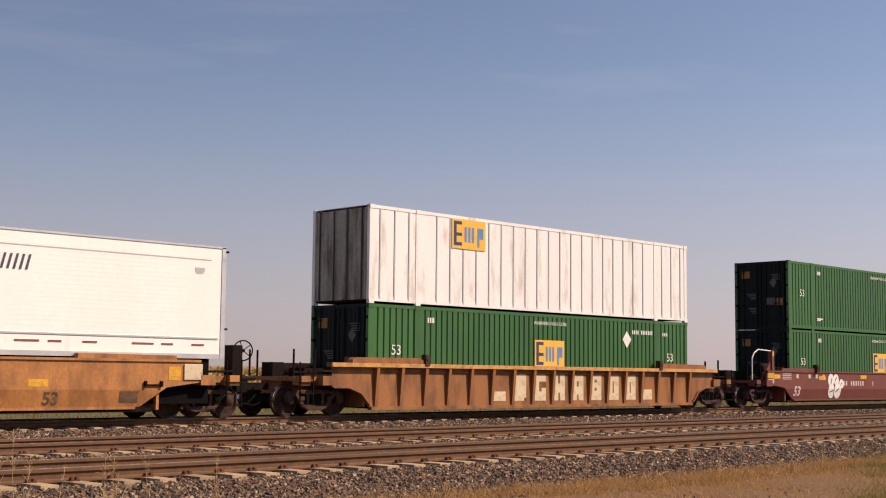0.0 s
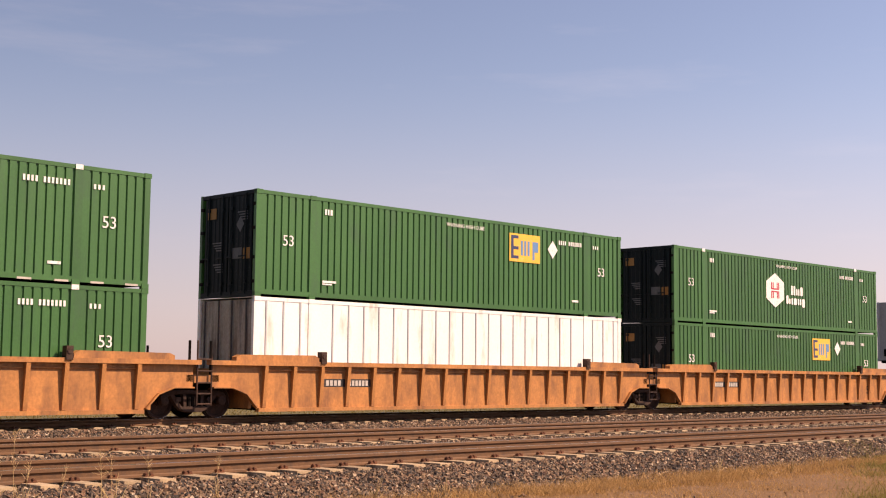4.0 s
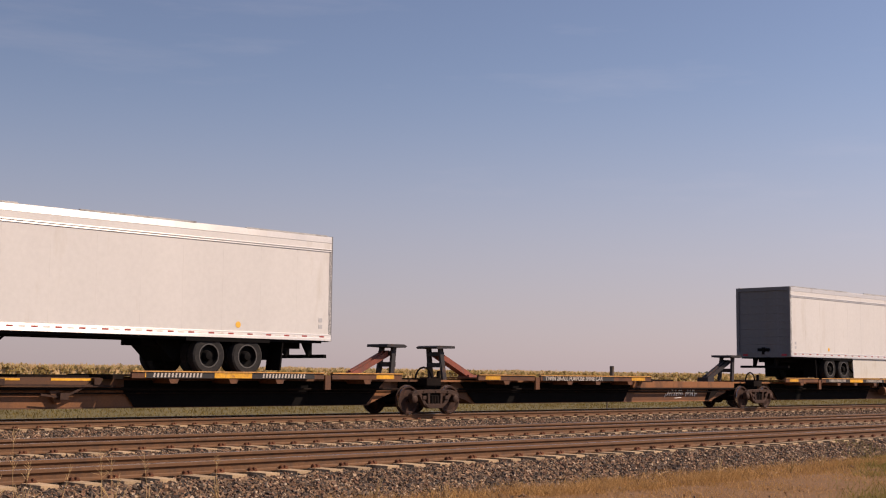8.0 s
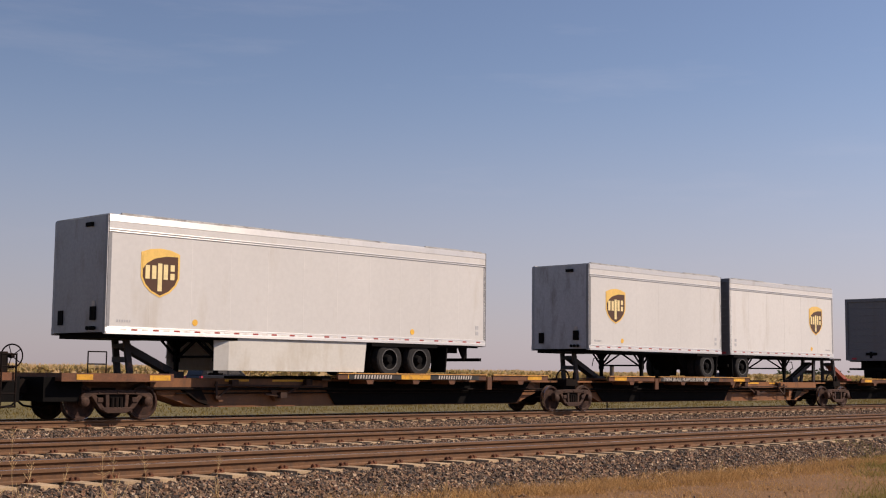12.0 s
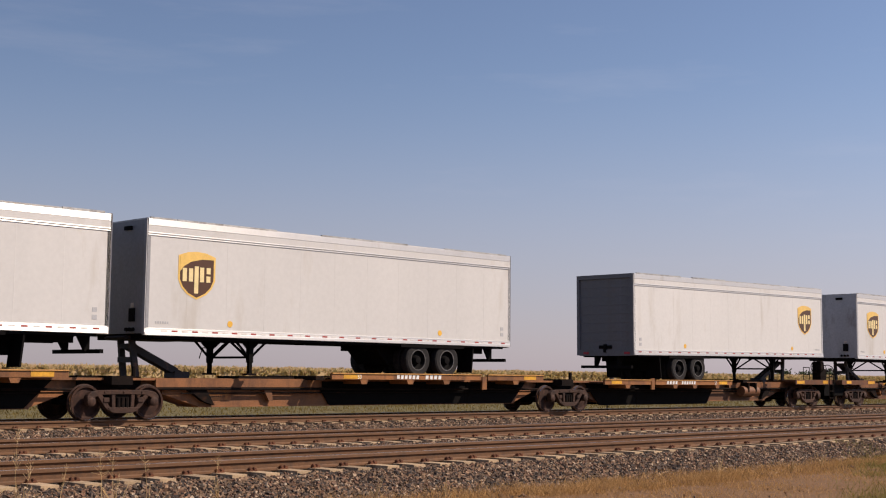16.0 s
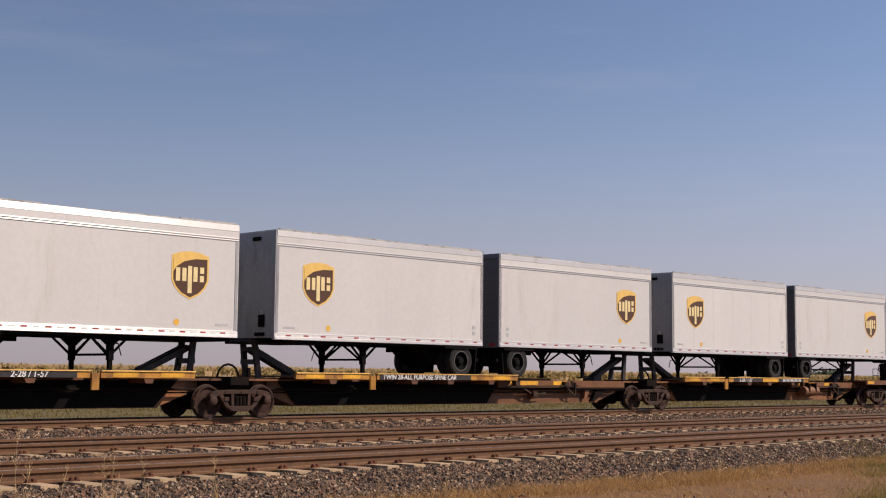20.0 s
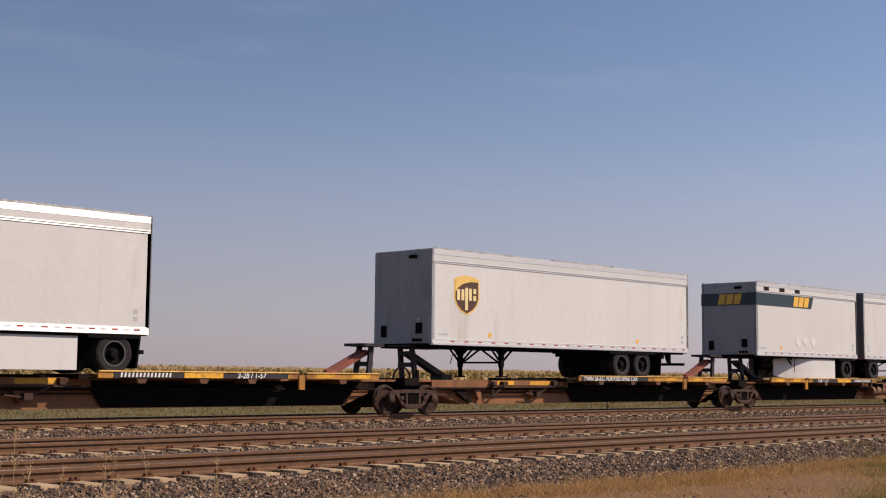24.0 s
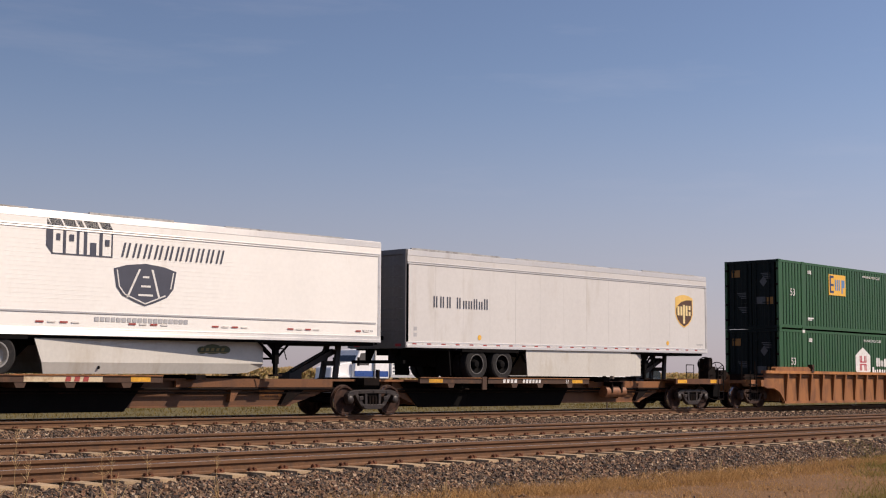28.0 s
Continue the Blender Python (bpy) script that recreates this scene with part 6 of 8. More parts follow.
def road_wheel(parent, x, y, light, name="wheel"):
    w = part(name, "rw_tyre", lambda bm: lathe(bm, [(0.30, -0.14), (0.44, -0.15), (0.49, -0.12), (0.50, -0.06), (0.50, 0.06), (0.49, 0.12), (0.44, 0.15), (0.30, 0.14)], n=30, ring=True), "tyre", parent, pose(x, y, 0.5), smooth=True)
    part("rim", ("rw_rim", light), lambda bm: lathe(bm, [(0.305, 0.10), (0.305, -0.125), (0.275, -0.13), (0.24, -0.03), (0.15, -0.01), (0.13, -0.09), (0.10, -0.15), (0.04, -0.16)], n=24), "rim_light" if light else "rim", w, label="dished wheel disc", smooth=True)
    part("rim_edge", ("rw_edge", light), lambda bm: lathe(bm, [(0.315, -0.10), (0.315, -0.142), (0.285, -0.142), (0.285, -0.10)], n=24, ring=True), "rim_light" if light else "rim_edge", w, smooth=True)
    return w


def shield(parent, x, z, s, pale):
    """A brown shield with a golden head and strokes on the side s."""
    y = s * (CW / 2 + 0.003)
    t = 0 if s < 0 else 180
    W_, H_ = 1.14, 1.24
    out = [(0.0, 0.50), (0.10, 0.30), (0.28, 0.13), (0.57, 0.0), (0.86, 0.13), (1.04, 0.30), (1.14, 0.50), (1.14, 1.12), (0.86, 1.21), (0.57, 1.24), (0.28, 1.21), (0.0, 1.12)]
    inn = [((a - 0.57) * 0.90 + 0.57, (b - 0.62) * 0.915 + 0.62) for a, b in out]
    p = part("logo", "sh_out", lambda bm: prism(bm, out, -0.004, 0), "gold_pale" if pale else "gold", parent, pose(x - W_ / 2 if s < 0 else x + W_ / 2, y, z, 0, 0, t), "shield logo in brown and gold")
    part("logo_field", "sh_in", lambda bm: prism(bm, inn, -0.008, -0.004), "brown", p)
    head = [(0.05, 0.70), (0.16, 0.84), (0.38, 0.97), (0.72, 1.045), (1.09, 1.05), (1.09, 1.085), (0.84, 1.17), (0.57, 1.20), (0.30, 1.17), (0.05, 1.09)]
    part("logo_head", "sh_head", lambda bm: prism(bm, head, -0.011, -0.008), "gold_pale" if pale else "gold", p)

    def strokes(bm):
        for a, c, d in ((0.13, 0.46, 0.80), (0.32, 0.46, 0.80), (0.49, 0.16, 0.86), (0.66, 0.46, 0.84), (0.86, 0.46, 0.62), (0.86, 0.68, 0.84)):
            quadbox(bm, a, a + 0.125, -0.013, -0.0095, c, d)
    part("logo_stroke", "sh_str", strokes, "gold_pale", p)


def trailer_shell(bm, L, style, TT=TT):
    w = CW / 2
    # fluted or seamed sheets
    if style == "ribbed":
        for i in range(21):
            z = TB + 0.55 + i * 0.105
            for s in (-1, 1):
                quadbox(bm, 0.12, L - 0.10, min(s * w, s * (w + 0.0025)), max(s * w, s * (w + 0.0025)), z, z + 0.012)
    else:
        n = int(L / 1.22)
        d = 0.004 if style == "posts" else 0.0015
        wd = 0.02 if style == "posts" else 0.012
        for i in range(1, n):
            x = i * L / n
            for s in (-1, 1):
                quadbox(bm, x - wd, x + wd, min(s * w, s * (w + d)), max(s * w, s * (w + d)), TB + 0.2, TT - 0.42)
        if style == "posts":
            quadbox(bm, L * 0.52, L * 0.52 + 1.3, -w - 0.012, -w, TB + 1.72, TB + 1.76)


def moulding(bm, x0, x1, s, y, z0, z1, out):
    """A long flat rail on the side s, from z0 to z1, standing out by out with eased edges."""
    pts = [(0.0, z0), (out, z0 + 0.006), (out, z1 - 0.006), (0.0, z1), (-0.02, z1), (-0.02, z0)]
    a = [bm.verts.new((x0, s * (y + q), z)) for q, z in pts]
    b = [bm.verts.new((x1, s * (y + q), z)) for q, z in pts]
    bm.faces.new(a)
    bm.faces.new(b[::-1])
    for i in range(len(pts)):
        j = (i + 1) % len(pts)
        bm.faces.new((a[j], a[i], b[i], b[j]))


def skirt_sheet(bm, x0, x1, s, w, sweep):
    """A thin skirt that hangs from the body's edge and sweeps inward towards the nose, by one of three cuts."""
    n = 14
    rows = []
    for i in range(n + 1):
        q = i / n
        x = x0 + (x1 - x0) * q
        if sweep == "curved":
            inward, foot, fold, cut = 0.08 + 0.62 * max(0.0, (q - 0.45) / 0.55) ** 1.6, 0.09 + 0.10 * max(0.0, (q - 0.80) / 0.20) ** 2.5, 0.0, 0.0
        elif sweep == "straight":
            inward, foot, fold, cut = 0.05 + 0.42 * q, 0.07 + 0.16 * max(0.0, (q - 0.92) / 0.08), 0.10, 0.35 * (1 - q)
        else:
            inward, foot, fold, cut = 0.03 + 0.16 * max(0.0, (q - 0.92) / 0.08), 0.12, 0.0, 0.10 * (1 - q)
        rows.append([bm.verts.new((x + cut * (1 - z / TB), s * (w - inward - a), z)) for a, z in ((0, TB), (0, 0.34), (fold, foot), (fold + 0.03, foot), (0.03, 0.34), (0.03, TB))])
    for a, b in zip(rows, rows[1:]):
        for j in range(6):
            bm.faces.new((a[j], a[(j + 1) % 6], b[(j + 1) % 6], b[j]))
    bm.faces.new(rows[0])
    bm.faces.new(rows[-1][::-1])


def trailer(kind, L, axles, skirt, logo, paint="white", style="plain", light=False, tape=True, label="", rear="roll", sweep="curved", TT=TT):
    """A semi-trailer: rear at x = 0, nose at x = L, wheels on z = 0."""
    w = CW / 2
    t = thing("semi_trailer", label, "trailer", "trailers on spine cars")
    k = (kind, round(L, 2))
    for s in (-1, 1):
        part("side_panel", ("tside", k, s), lambda bm: quadbox(bm, 0.0, L, min(s * (w - 0.05), s * w), max(s * (w - 0.05), s * w), TB + 0.16, TT - 0.06), paint, t)
    part("floor", ("tfloor", k), lambda bm: quadbox(bm, 0.05, L - 0.05, -w + 0.05, w - 0.05, TB + 0.02, TB + 0.12), "black", t)
    part("panel_seams", ("tshell", k, style), lambda bm: trailer_shell(bm, L, style, TT), "seam" if style == "posts" else paint, t, stuff=True)
    part("roof", ("troof", k), lambda bm: (quadbox(bm, 0.02, L - 0.02, -w + 0.02, w - 0.02, TT - 0.05, TT - 0.01),), "roofm", t)
    for s in (-1, 1):
        def top(bm):
            y0, y1 = min(s * (w - 0.02), s * (w + 0.012)), max(s * (w - 0.02), s * (w + 0.012))
            quadbox(bm, 0.03, L - 0.03, y0, y1, TT - 0.40, TT - 0.02)
        part("top_rail", ("ttop", k, s), top, paint, t)
        part("rail_moulding", ("tbead", k, s), lambda bm: [moulding(bm, 0.03, L - 0.03, s, w + 0.010, z0, z1, q) for z0, z1, q in ((TT - 0.20, TT - 0.030, 0.010), (TT - 0.400, TT - 0.366, 0.010), (TT - 0.455, TT - 0.420, 0.010))], "rail_gloss", t, label="brushed aluminium rail mouldings")

        def edge(bm):
            rs = random.Random(int(L * 10) + s)
            x = 0.2
            while x < L - 0.6:
                b = min(L - 0.1, x + rs.uniform(1.0, 3.6))
                hgt = rs.uniform(0.0, 0.03)
                quadbox(bm, x, b, min(s * (w - 0.05), s * (w + 0.016)), max(s * (w - 0.05), s * (w + 0.016)), TT - 0.035, TT + hgt)
                x = b + rs.choice((0.02, 0.02, 0.8, 1.6))
        part("roof_edge", ("tedge", k, s), edge, "roofm", t, label="dented aluminium roof edge", stuff=True)
        part("bottom_rail", ("tbot", k, s, paint), lambda bm: (quadbox(bm, 0.0, L, min(s * (w - 0.05), s * (w + 0.014)), max(s * (w - 0.05), s * (w + 0.014)), TB, TB + 0.17), moulding(bm, 0.02, L - 0.02, s, w + 0.014, TB + 0.005, TB + 0.085, 0.018), moulding(bm, 0.05, L - 0.05, s, w + 0.005, TB + 0.155, TB + 0.19, 0.014)), "stained_rail" if style == "posts" else "rail_gloss", t)
        if tape:
            n = int(L / 0.62)
            z0 = TB + 0.10 if style != "ribbed" else TB + 0.30
            for nm, ph in (("tape_r", 0.0), ("tape_w", 0.5)):
                part("reflective_tape", ("tape", k, s, nm, style), lambda bm: [quadbox(bm, 0.25 + (i + ph) * 0.62, 0.25 + (i + ph) * 0.62 + (0.17 if style != "ribbed" else 0.2), min(s * (w + 0.012), s * (w + 0.019)), max(s * (w + 0.012), s * (w + 0.019)), z0, z0 + 0.040) for i in range(n) if style != "ribbed" or (i // 2) % 2 == 0], nm, t, stuff=True)
        if style != "ribbed":
            part("label_plate", ("tlab", k, s), lambda bm: [rod(bm, (a, s * w, TB + 0.36), (a, s * (w + 0.006), TB + 0.36), 0.085, 12) for a in ((L - 2.6, 3.2) if L > 9 else (L - 1.9,))], "amber_y", t, label="small yellow warning label", stuff=True)
        part("label_plate", ("tlab2", k, s), lambda bm: ([quadbox(bm, 0.32, 0.45, min(s * w, s * (w + 0.006)), max(s * w, s * (w + 0.006)), a, a + 0.11) for a in (TB + 0.34, TB + 0.52)], [quadbox(bm, L - 0.7 + 0.07 * i, L - 0.66 + 0.07 * i, min(s * w, s * (w + 0.005)), max(s * w, s * (w + 0.005)), TB + 0.30, TB + 0.36) for i in range(6)]), "grey_txt", t, stuff=True)
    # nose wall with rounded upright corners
    part("front_wall", ("tnose", k), lambda bm: (quadbox(bm, L - 0.045, L - 0.005, -w + 0.04, w - 0.04, TB + 0.05, TT - 0.05),), "nose", t, label="front wall coloured grey for its shade")
    for s in (-1, 1):
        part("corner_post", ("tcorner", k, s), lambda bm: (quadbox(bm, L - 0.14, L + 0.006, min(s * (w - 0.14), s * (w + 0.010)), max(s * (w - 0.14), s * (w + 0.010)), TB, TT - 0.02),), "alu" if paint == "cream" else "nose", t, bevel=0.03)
    part("front_fitting", ("tfit", k), lambda bm: (quadbox(bm, L, L + 0.05, 0.30, 0.62, TT - 0.28, TT - 0.18), quadbox(bm, L, L + 0.04, 0.62, 0.86, TB + 0.35, TB + 0.68), quadbox(bm, L, L + 0.03, -0.95, -0.72, TB + 0.25, TB + 0.62), [rod(bm, (L + 0.02, 0.55 + a, TB + 0.15), (L + 0.08, 0.55 + a, TB + 0.15), 0.05, 8) for a in (0, 0.15, 0.3)]), "black", t, label="front lamp, vents and air fittings", stuff=True)
    part("data_card", ("tcard", k), lambda bm: (quadbox(bm, L + 0.004, L + 0.012, 0.66, 0.80, TB + 0.70, TB + 0.82), quadbox(bm, L + 0.004, L + 0.010, -0.92, -0.76, TB + 0.30, TB + 0.56)), "mark_dull", t, stuff=True)
    # rear frame and door
    part("rear_frame", ("trear", k, rear), lambda bm: (quadbox(bm, -0.03, 0.10, -w, -w + 0.12, TB, TT - 0.01), quadbox(bm, -0.03, 0.10, w - 0.12, w, TB, TT - 0.01), quadbox(bm, -0.03, 0.10, -w + 0.12, w - 0.12, TT - 0.16, TT - 0.01), quadbox(bm, -0.03, 0.12, -w + 0.12, w - 0.12, TB - 0.02, TB + 0.20)), "door" if rear == "roll" else "alu", t)
    if rear == "roll":
        pitch = (TT - TB - 0.36) / 8
        for i in range(8):
            part("door_slat", ("tslat", round(pitch, 3)), lambda bm: quadbox(bm, 0.03, 0.06, -w + 0.12, w - 0.12, 0, pitch - 0.0035), "door", t, pose(0, 0, TB + 0.20 + i * pitch))
        for a in (-1.0, 0.86):
            part("tail_lamp", ("tlamp",), lambda bm: quadbox(bm, -0.045, -0.03, -0.12, 0.12, TB + 0.04, TB + 0.12), "red", t, pose(0, a, 0))
        part("door_latch", ("tlatch",), lambda bm: (quadbox(bm, -0.02, 0.03, -0.28, 0.28, TB + 0.24, TB + 0.36), quadbox(bm, -0.05, 0.0, -0.06, 0.06, TB + 0.1, TB + 0.4)), "black", t)
    else:
        for s in (-1, 1):
            dd = part("rear_door", ("tdoor", s), lambda bm: quadbox(bm, 0.0, 0.04, min(s * 0.01, s * (w - 0.13)), max(s * 0.01, s * (w - 0.13)), TB + 0.20, TT - 0.16), "door_light", t)
            part("locking_bar", ("tbar",), lambda bm: rod(bm, (-0.03, 0, TB + 0.1), (-0.03, 0, TT - 0.1), 0.025, 8), "steel_dark", dd, pose(0, s * 0.12, 0))
            part("door_marking", ("tdmark", s), lambda bm: bars(bm, 0, 0.8, 0, 0.28, 0, 5, 0.2), "slate", dd, pose(-0.004, s * 0.55 + 0.4, TT - 0.85, 0, 0, -90))
            part("hinge", ("thinge", s), lambda bm: [quadbox(bm, -0.05, 0.0, min(s * (w - 0.16), s * (w + 0.02)), max(s * (w - 0.16), s * (w + 0.02)), z, z + 0.1) for z in (TB + 0.5, TB + 1.1, TB + 1.8, TB + 2.4)], "alu", dd)
    part("rear_bumper", ("tbump", k), lambda bm: (quadbox(bm, 0.02, 0.12, -1.15, 1.15, 0.50, 0.60), [prism(bm, [(0.05, 0.55), (0.18, 0.55), (0.42, TB), (0.05, TB)], a, a + 0.08) for a in (-0.55, 0.47)]), "black", t)
    # running gear
    part("slider_frame", ("tslide", k), lambda bm: (quadbox(bm, 0.5, max(axles) + 1.5, -0.55, -0.42, TB - 0.22, TB + 0.02), quadbox(bm, 0.5, max(axles) + 1.5, 0.42, 0.55, TB - 0.22, TB + 0.02), [quadbox(bm, a - 0.45, a + 0.45, s * 0.5 - 0.08, s * 0.5 + 0.08, 0.52, 0.72) for a in axles for s in (-1, 1)], [quadbox(bm, a - 0.12, a + 0.12, -0.95, 0.95, 0.40, 0.56) for a in axles], quadbox(bm, 0.2, L - 0.3, -0.06, 0.06, TB - 0.06, TB + 0.02), [quadbox(bm, q * 0.9 + 0.4, q * 0.9 + 0.48, -1.25, 1.25, TB - 0.06, TB + 0.02) for q in range(int((L - 1) / 0.9))], quadbox(bm, 0.3, L - 0.3, -1.26, -1.20, TB - 0.065, TB + 0.01), quadbox(bm, 0.3, L - 0.3, 1.20, 1.26, TB - 0.065, TB + 0.01)), "black", t)
    part("suspension", ("tsusp", k), lambda bm: prism(bm, [(max(0.15, min(axles) - 1.3), TB), (max(0.2, min(axles) - 1.2), 0.42), (max(axles) + 0.7, 0.36), (max(axles) + 1.35, TB)], -0.66, 0.66), "black", t)
    for a in axles:
        for s in (-1, 1):
            wh = road_wheel(t, a, s * 1.13, light)
            if s > 0:
                wh.matrix_basis = pose(a, s * 1.13, 0.5, 0, 0, 180)
            part("inner_tyre", "rw_inner", lambda bm: lathe(bm, [(0.30, -0.14), (0.49, -0.13), (0.50, 0.0), (0.49, 0.13), (0.30, 0.14)], n=24), "tyre", t, pose(a, s * 0.80, 0.5), smooth=True)
    for s in (-1, 1):
        part("mud_flap", ("tflap", s), lambda bm: prism(bm, [(-0.03, TB - 0.05), (0.02, TB - 0.05), (0.10, 0.14), (0.05, 0.14)], min(s * 0.62, s * 1.24), max(s * 0.62, s * 1.24)), "black", t, pose(min(axles) - (1.2 if len(axles) > 1 else 0.72), 0, 0))
        part("wheel_arch", ("tarch", k, s), lambda bm: quadbox(bm, min(axles) - 0.7, max(axles) + 0.75, min(s * (w - 0.08), s * (w + 0.016)), max(s * (w - 0.08), s * (w + 0.016)), TB - 0.10, TB + 0.03), "black", t)
    # landing gear
    lx = L - 3.55
    for s in (-1, 1):
        g = part("landing_leg", ("tleg",), lambda bm: (quadbox(bm, -0.07, 0.07, -0.07, 0.07, 0.34, TB), quadbox(bm, -0.05, 0.05, -0.05, 0.05, 0.04, 0.5)), "black", t, pose(lx, s * 0.92, 0))
        part("gusset", ("tgus",), lambda bm: (prism(bm, [(-0.42, TB), (0.38, TB), (0.10, TB - 0.26), (-0.10, TB - 0.26)], -0.03, 0.03), beam(bm, (-0.05, 0, 0.36), (0.05, 0, 0.36), 0.12, 0.05)), "black", g)
        part("foot", ("tfoot",), lambda bm: quadbox(bm, -0.15, 0.15, -0.12, 0.12, 0.0, 0.05), "steel_dark", g)
        part("brace", ("tbrace", s), lambda bm: (beam(bm, (0, 0, 0.45), (-0.62, 0, TB), 0.05, 0.05), beam(bm, (0, 0, 0.45), (0.55, 0, TB), 0.05, 0.05), beam(bm, (0, -s * 0.02, 0.42), (0, -s * 0.9, TB - 0.05), 0.05, 0.05)), "black", g)
    part("cross_shaft", ("tshaft",), lambda bm: (rod(bm, (0, -0.92, 0.48), (0, 0.92, 0.48), 0.03, 8), rod(bm, (0, -0.95, 0.75), (0.0, -1.28, 0.75), 0.015, 6), rod(bm, (0.0, -1.28, 0.75), (0.1, -1.28, 0.45), 0.015, 6)), "black", t, pose(lx, 0, 0))
    part("coupler_plate", ("tcoup", k), lambda bm: (quadbox(bm, L - 2.1, L - 0.15, -1.15, 1.15, TB - 0.09, TB + 0.02),), "black", t)
    if skirt:
        x0, x1 = skirt
        for s in (-1, 1):
            part("side_skirt", ("tskirt", k, s), lambda bm: skirt_sheet(bm, x0, x1, s, w, sweep), "skirt" if sweep != "curved" else paint, t, label="white aerodynamic side skirt", smooth=sweep == "curved")
            part("skirt_strut", ("tsstrut", k, s), lambda bm: [beam(bm, (q, s * (w - 0.16), 0.2), (q, s * 0.5, TB), 0.05, 0.05) for q in (x0 + 0.5, x0 + 1.8)], "black", t, stuff=True)
    if logo == "shield":
        for s in (-1, 1):
            shield(t, L - 1.52, TB + 0.95, s, kind[-1] == "p")
    return t


def stroke_word(parent, key, x, y, z, n, w, h, slant, material):
    return part("logo_lettering", key, lambda bm: bars(bm, 0, w, 0, h, 0, n, 0.24, slant), material, parent, pose(x, y, z))


def cream_marks(t, L):
    w = CW / 2
    y = -w - 0.008
    part("logo_lettering", "cr_block", lambda bm: [prism(bm, [(q, 0.64), (q + w_, 0.64), (q + w_ - 0.12, 0.84), (q - 0.12, 0.84)], -0.004, 0) for q, w_ in ((0.0, 0.31), (0.36, 0.31), (0.72, 0.14), (0.92, 0.36), (1.34, 0.29))] + [prism(bm, [(-0.14, 0.16), (0, 0), (0, 0.64), (-0.14, 0.80)], -0.004, 0)] + [quadbox(bm, a, b, -0.004, 0, 0, 0.64) for a, b in ((0.0, 0.03), (0.30, 0.37), (0.66, 0.72), (0.85, 0.93), (1.27, 1.35), (1.60, 1.63))] + [quadbox(bm, a, b, -0.004, 0, c, d) for a, b, c, d in ((0.12, 0.22, 0.30, 0.46), (0.46, 0.58, 0.30, 0.46), (1.02, 1.18, 0.0, 0.30), (1.42, 1.54, 0.24, 0.40), (0.0, 1.63, -0.03, 0.0))], "slate", t, pose(5.56, y, 2.92), "pale blocks with a dark drop, drawn as plain shapes")
    part("logo_lettering", "cr_word", lambda bm: [bars(bm, 0.312 * q, 0.312 * q + 0.27, 0, 0.36, 0, 2, 0.60, 0.09) for q in range(10)], "slate", t, pose(7.43, y, 2.93))
    sh = [(0, 0.90), (0.08, 0.45), (0.26, 0.24), (0.60, 0.10), (0.90, 0.0), (1.20, 0.10), (1.54, 0.24), (1.72, 0.45), (1.80, 0.90), (1.45, 1.00), (0.90, 1.06), (0.35, 1.00)]
    p = part("logo", "cr_shield", lambda bm: prism(bm, sh, -0.004, 0), "slate", t, pose(7.24, y, 1.74), "dark shield emblem with a road")
    part("logo_stroke", "cr_road", lambda bm: ([prism(bm, [(a, 0.2), (a + 0.06, 0.2), (b + 0.06, 0.92), (b, 0.92)], -0.008, -0.004) for a, b in ((0.36, 0.70), (1.28, 1.06))], [quadbox(bm, 0.80 - w_, 1.02 + w_, -0.008, -0.004, a, a + 0.05) for a, w_ in ((0.25, 0.10), (0.47, 0.03), (0.7, -0.02))], [prism(bm, [((a - 0.9) * k + 0.9, (b - 0.55) * k + 0.55) for a, b in e], -0.008, -0.004) for k in (0.92,) for e in ([sh[0], sh[1], (sh[1][0] + 0.035, sh[1][1]), (sh[0][0] + 0.035, sh[0][1])], [sh[7], sh[8], (sh[8][0] - 0.035, sh[8][1]), (sh[7][0] - 0.035, sh[7][1])], [sh[1], sh[2], (sh[2][0] + 0.03, sh[2][1] + 0.02), (sh[1][0] + 0.035, sh[1][1] + 0.01)], [sh[2], sh[4], (sh[4][0], sh[4][1] + 0.035), (sh[2][0] + 0.01, sh[2][1] + 0.035)], [sh[4], sh[6], (sh[6][0] - 0.01, sh[6][1] + 0.035), (sh[4][0], sh[4][1] + 0.035)])]), "mark", p)
    stroke_word(t, "cr_url", 6.75, y, 1.33, 18, 2.7, 0.11, 0.0, "grey_txt")
    part("bottom_band", ("cr_band", round(L, 1)), lambda bm: quadbox(bm, 0.2, L - 0.2, -w - 0.02, -w - 0.004, TB + 0.54, TB + 0.58), "grey_txt", t)


T45 = trailer("t45", 13.62, (2.85, 4.08), None, "shield", label="white 45-foot box trailer with a brown and gold shield logo")
T45B = trailer("t45p", 13.55, (2.85, 4.08), (5.0, 10.2), "shield", sweep="flat", label="white box trailer with a side skirt and shield logo")
T45P = trailer("t45q", 13.45, (2.85, 4.08), None, "shield", style="posts", paint="white_old", label="older white box trailer with seamed side panels")
T53 = trailer("t53", 16.12, (3.35, 4.58), (5.4, 11.9), "shield", sweep="flat", label="white 53-foot box trailer with side skirts and a shield logo")
T53C = trailer("t53c", 16.12, (3.35, 4.58), (5.4, 12.0), "shield", label="white 53-foot box trailer with swept side skirts")
TALL = TT + 0.055
T28 = trailer("t28", 8.25, (0.92,), None, "shield", TT=TALL, label="short white box trailer with a shield logo")
T28S = trailer("t28s", 8.42, (0.92,), (1.9, 6.3), "shield", TT=TALL - 0.03, label="short white box trailer with side skirt and shield logo")
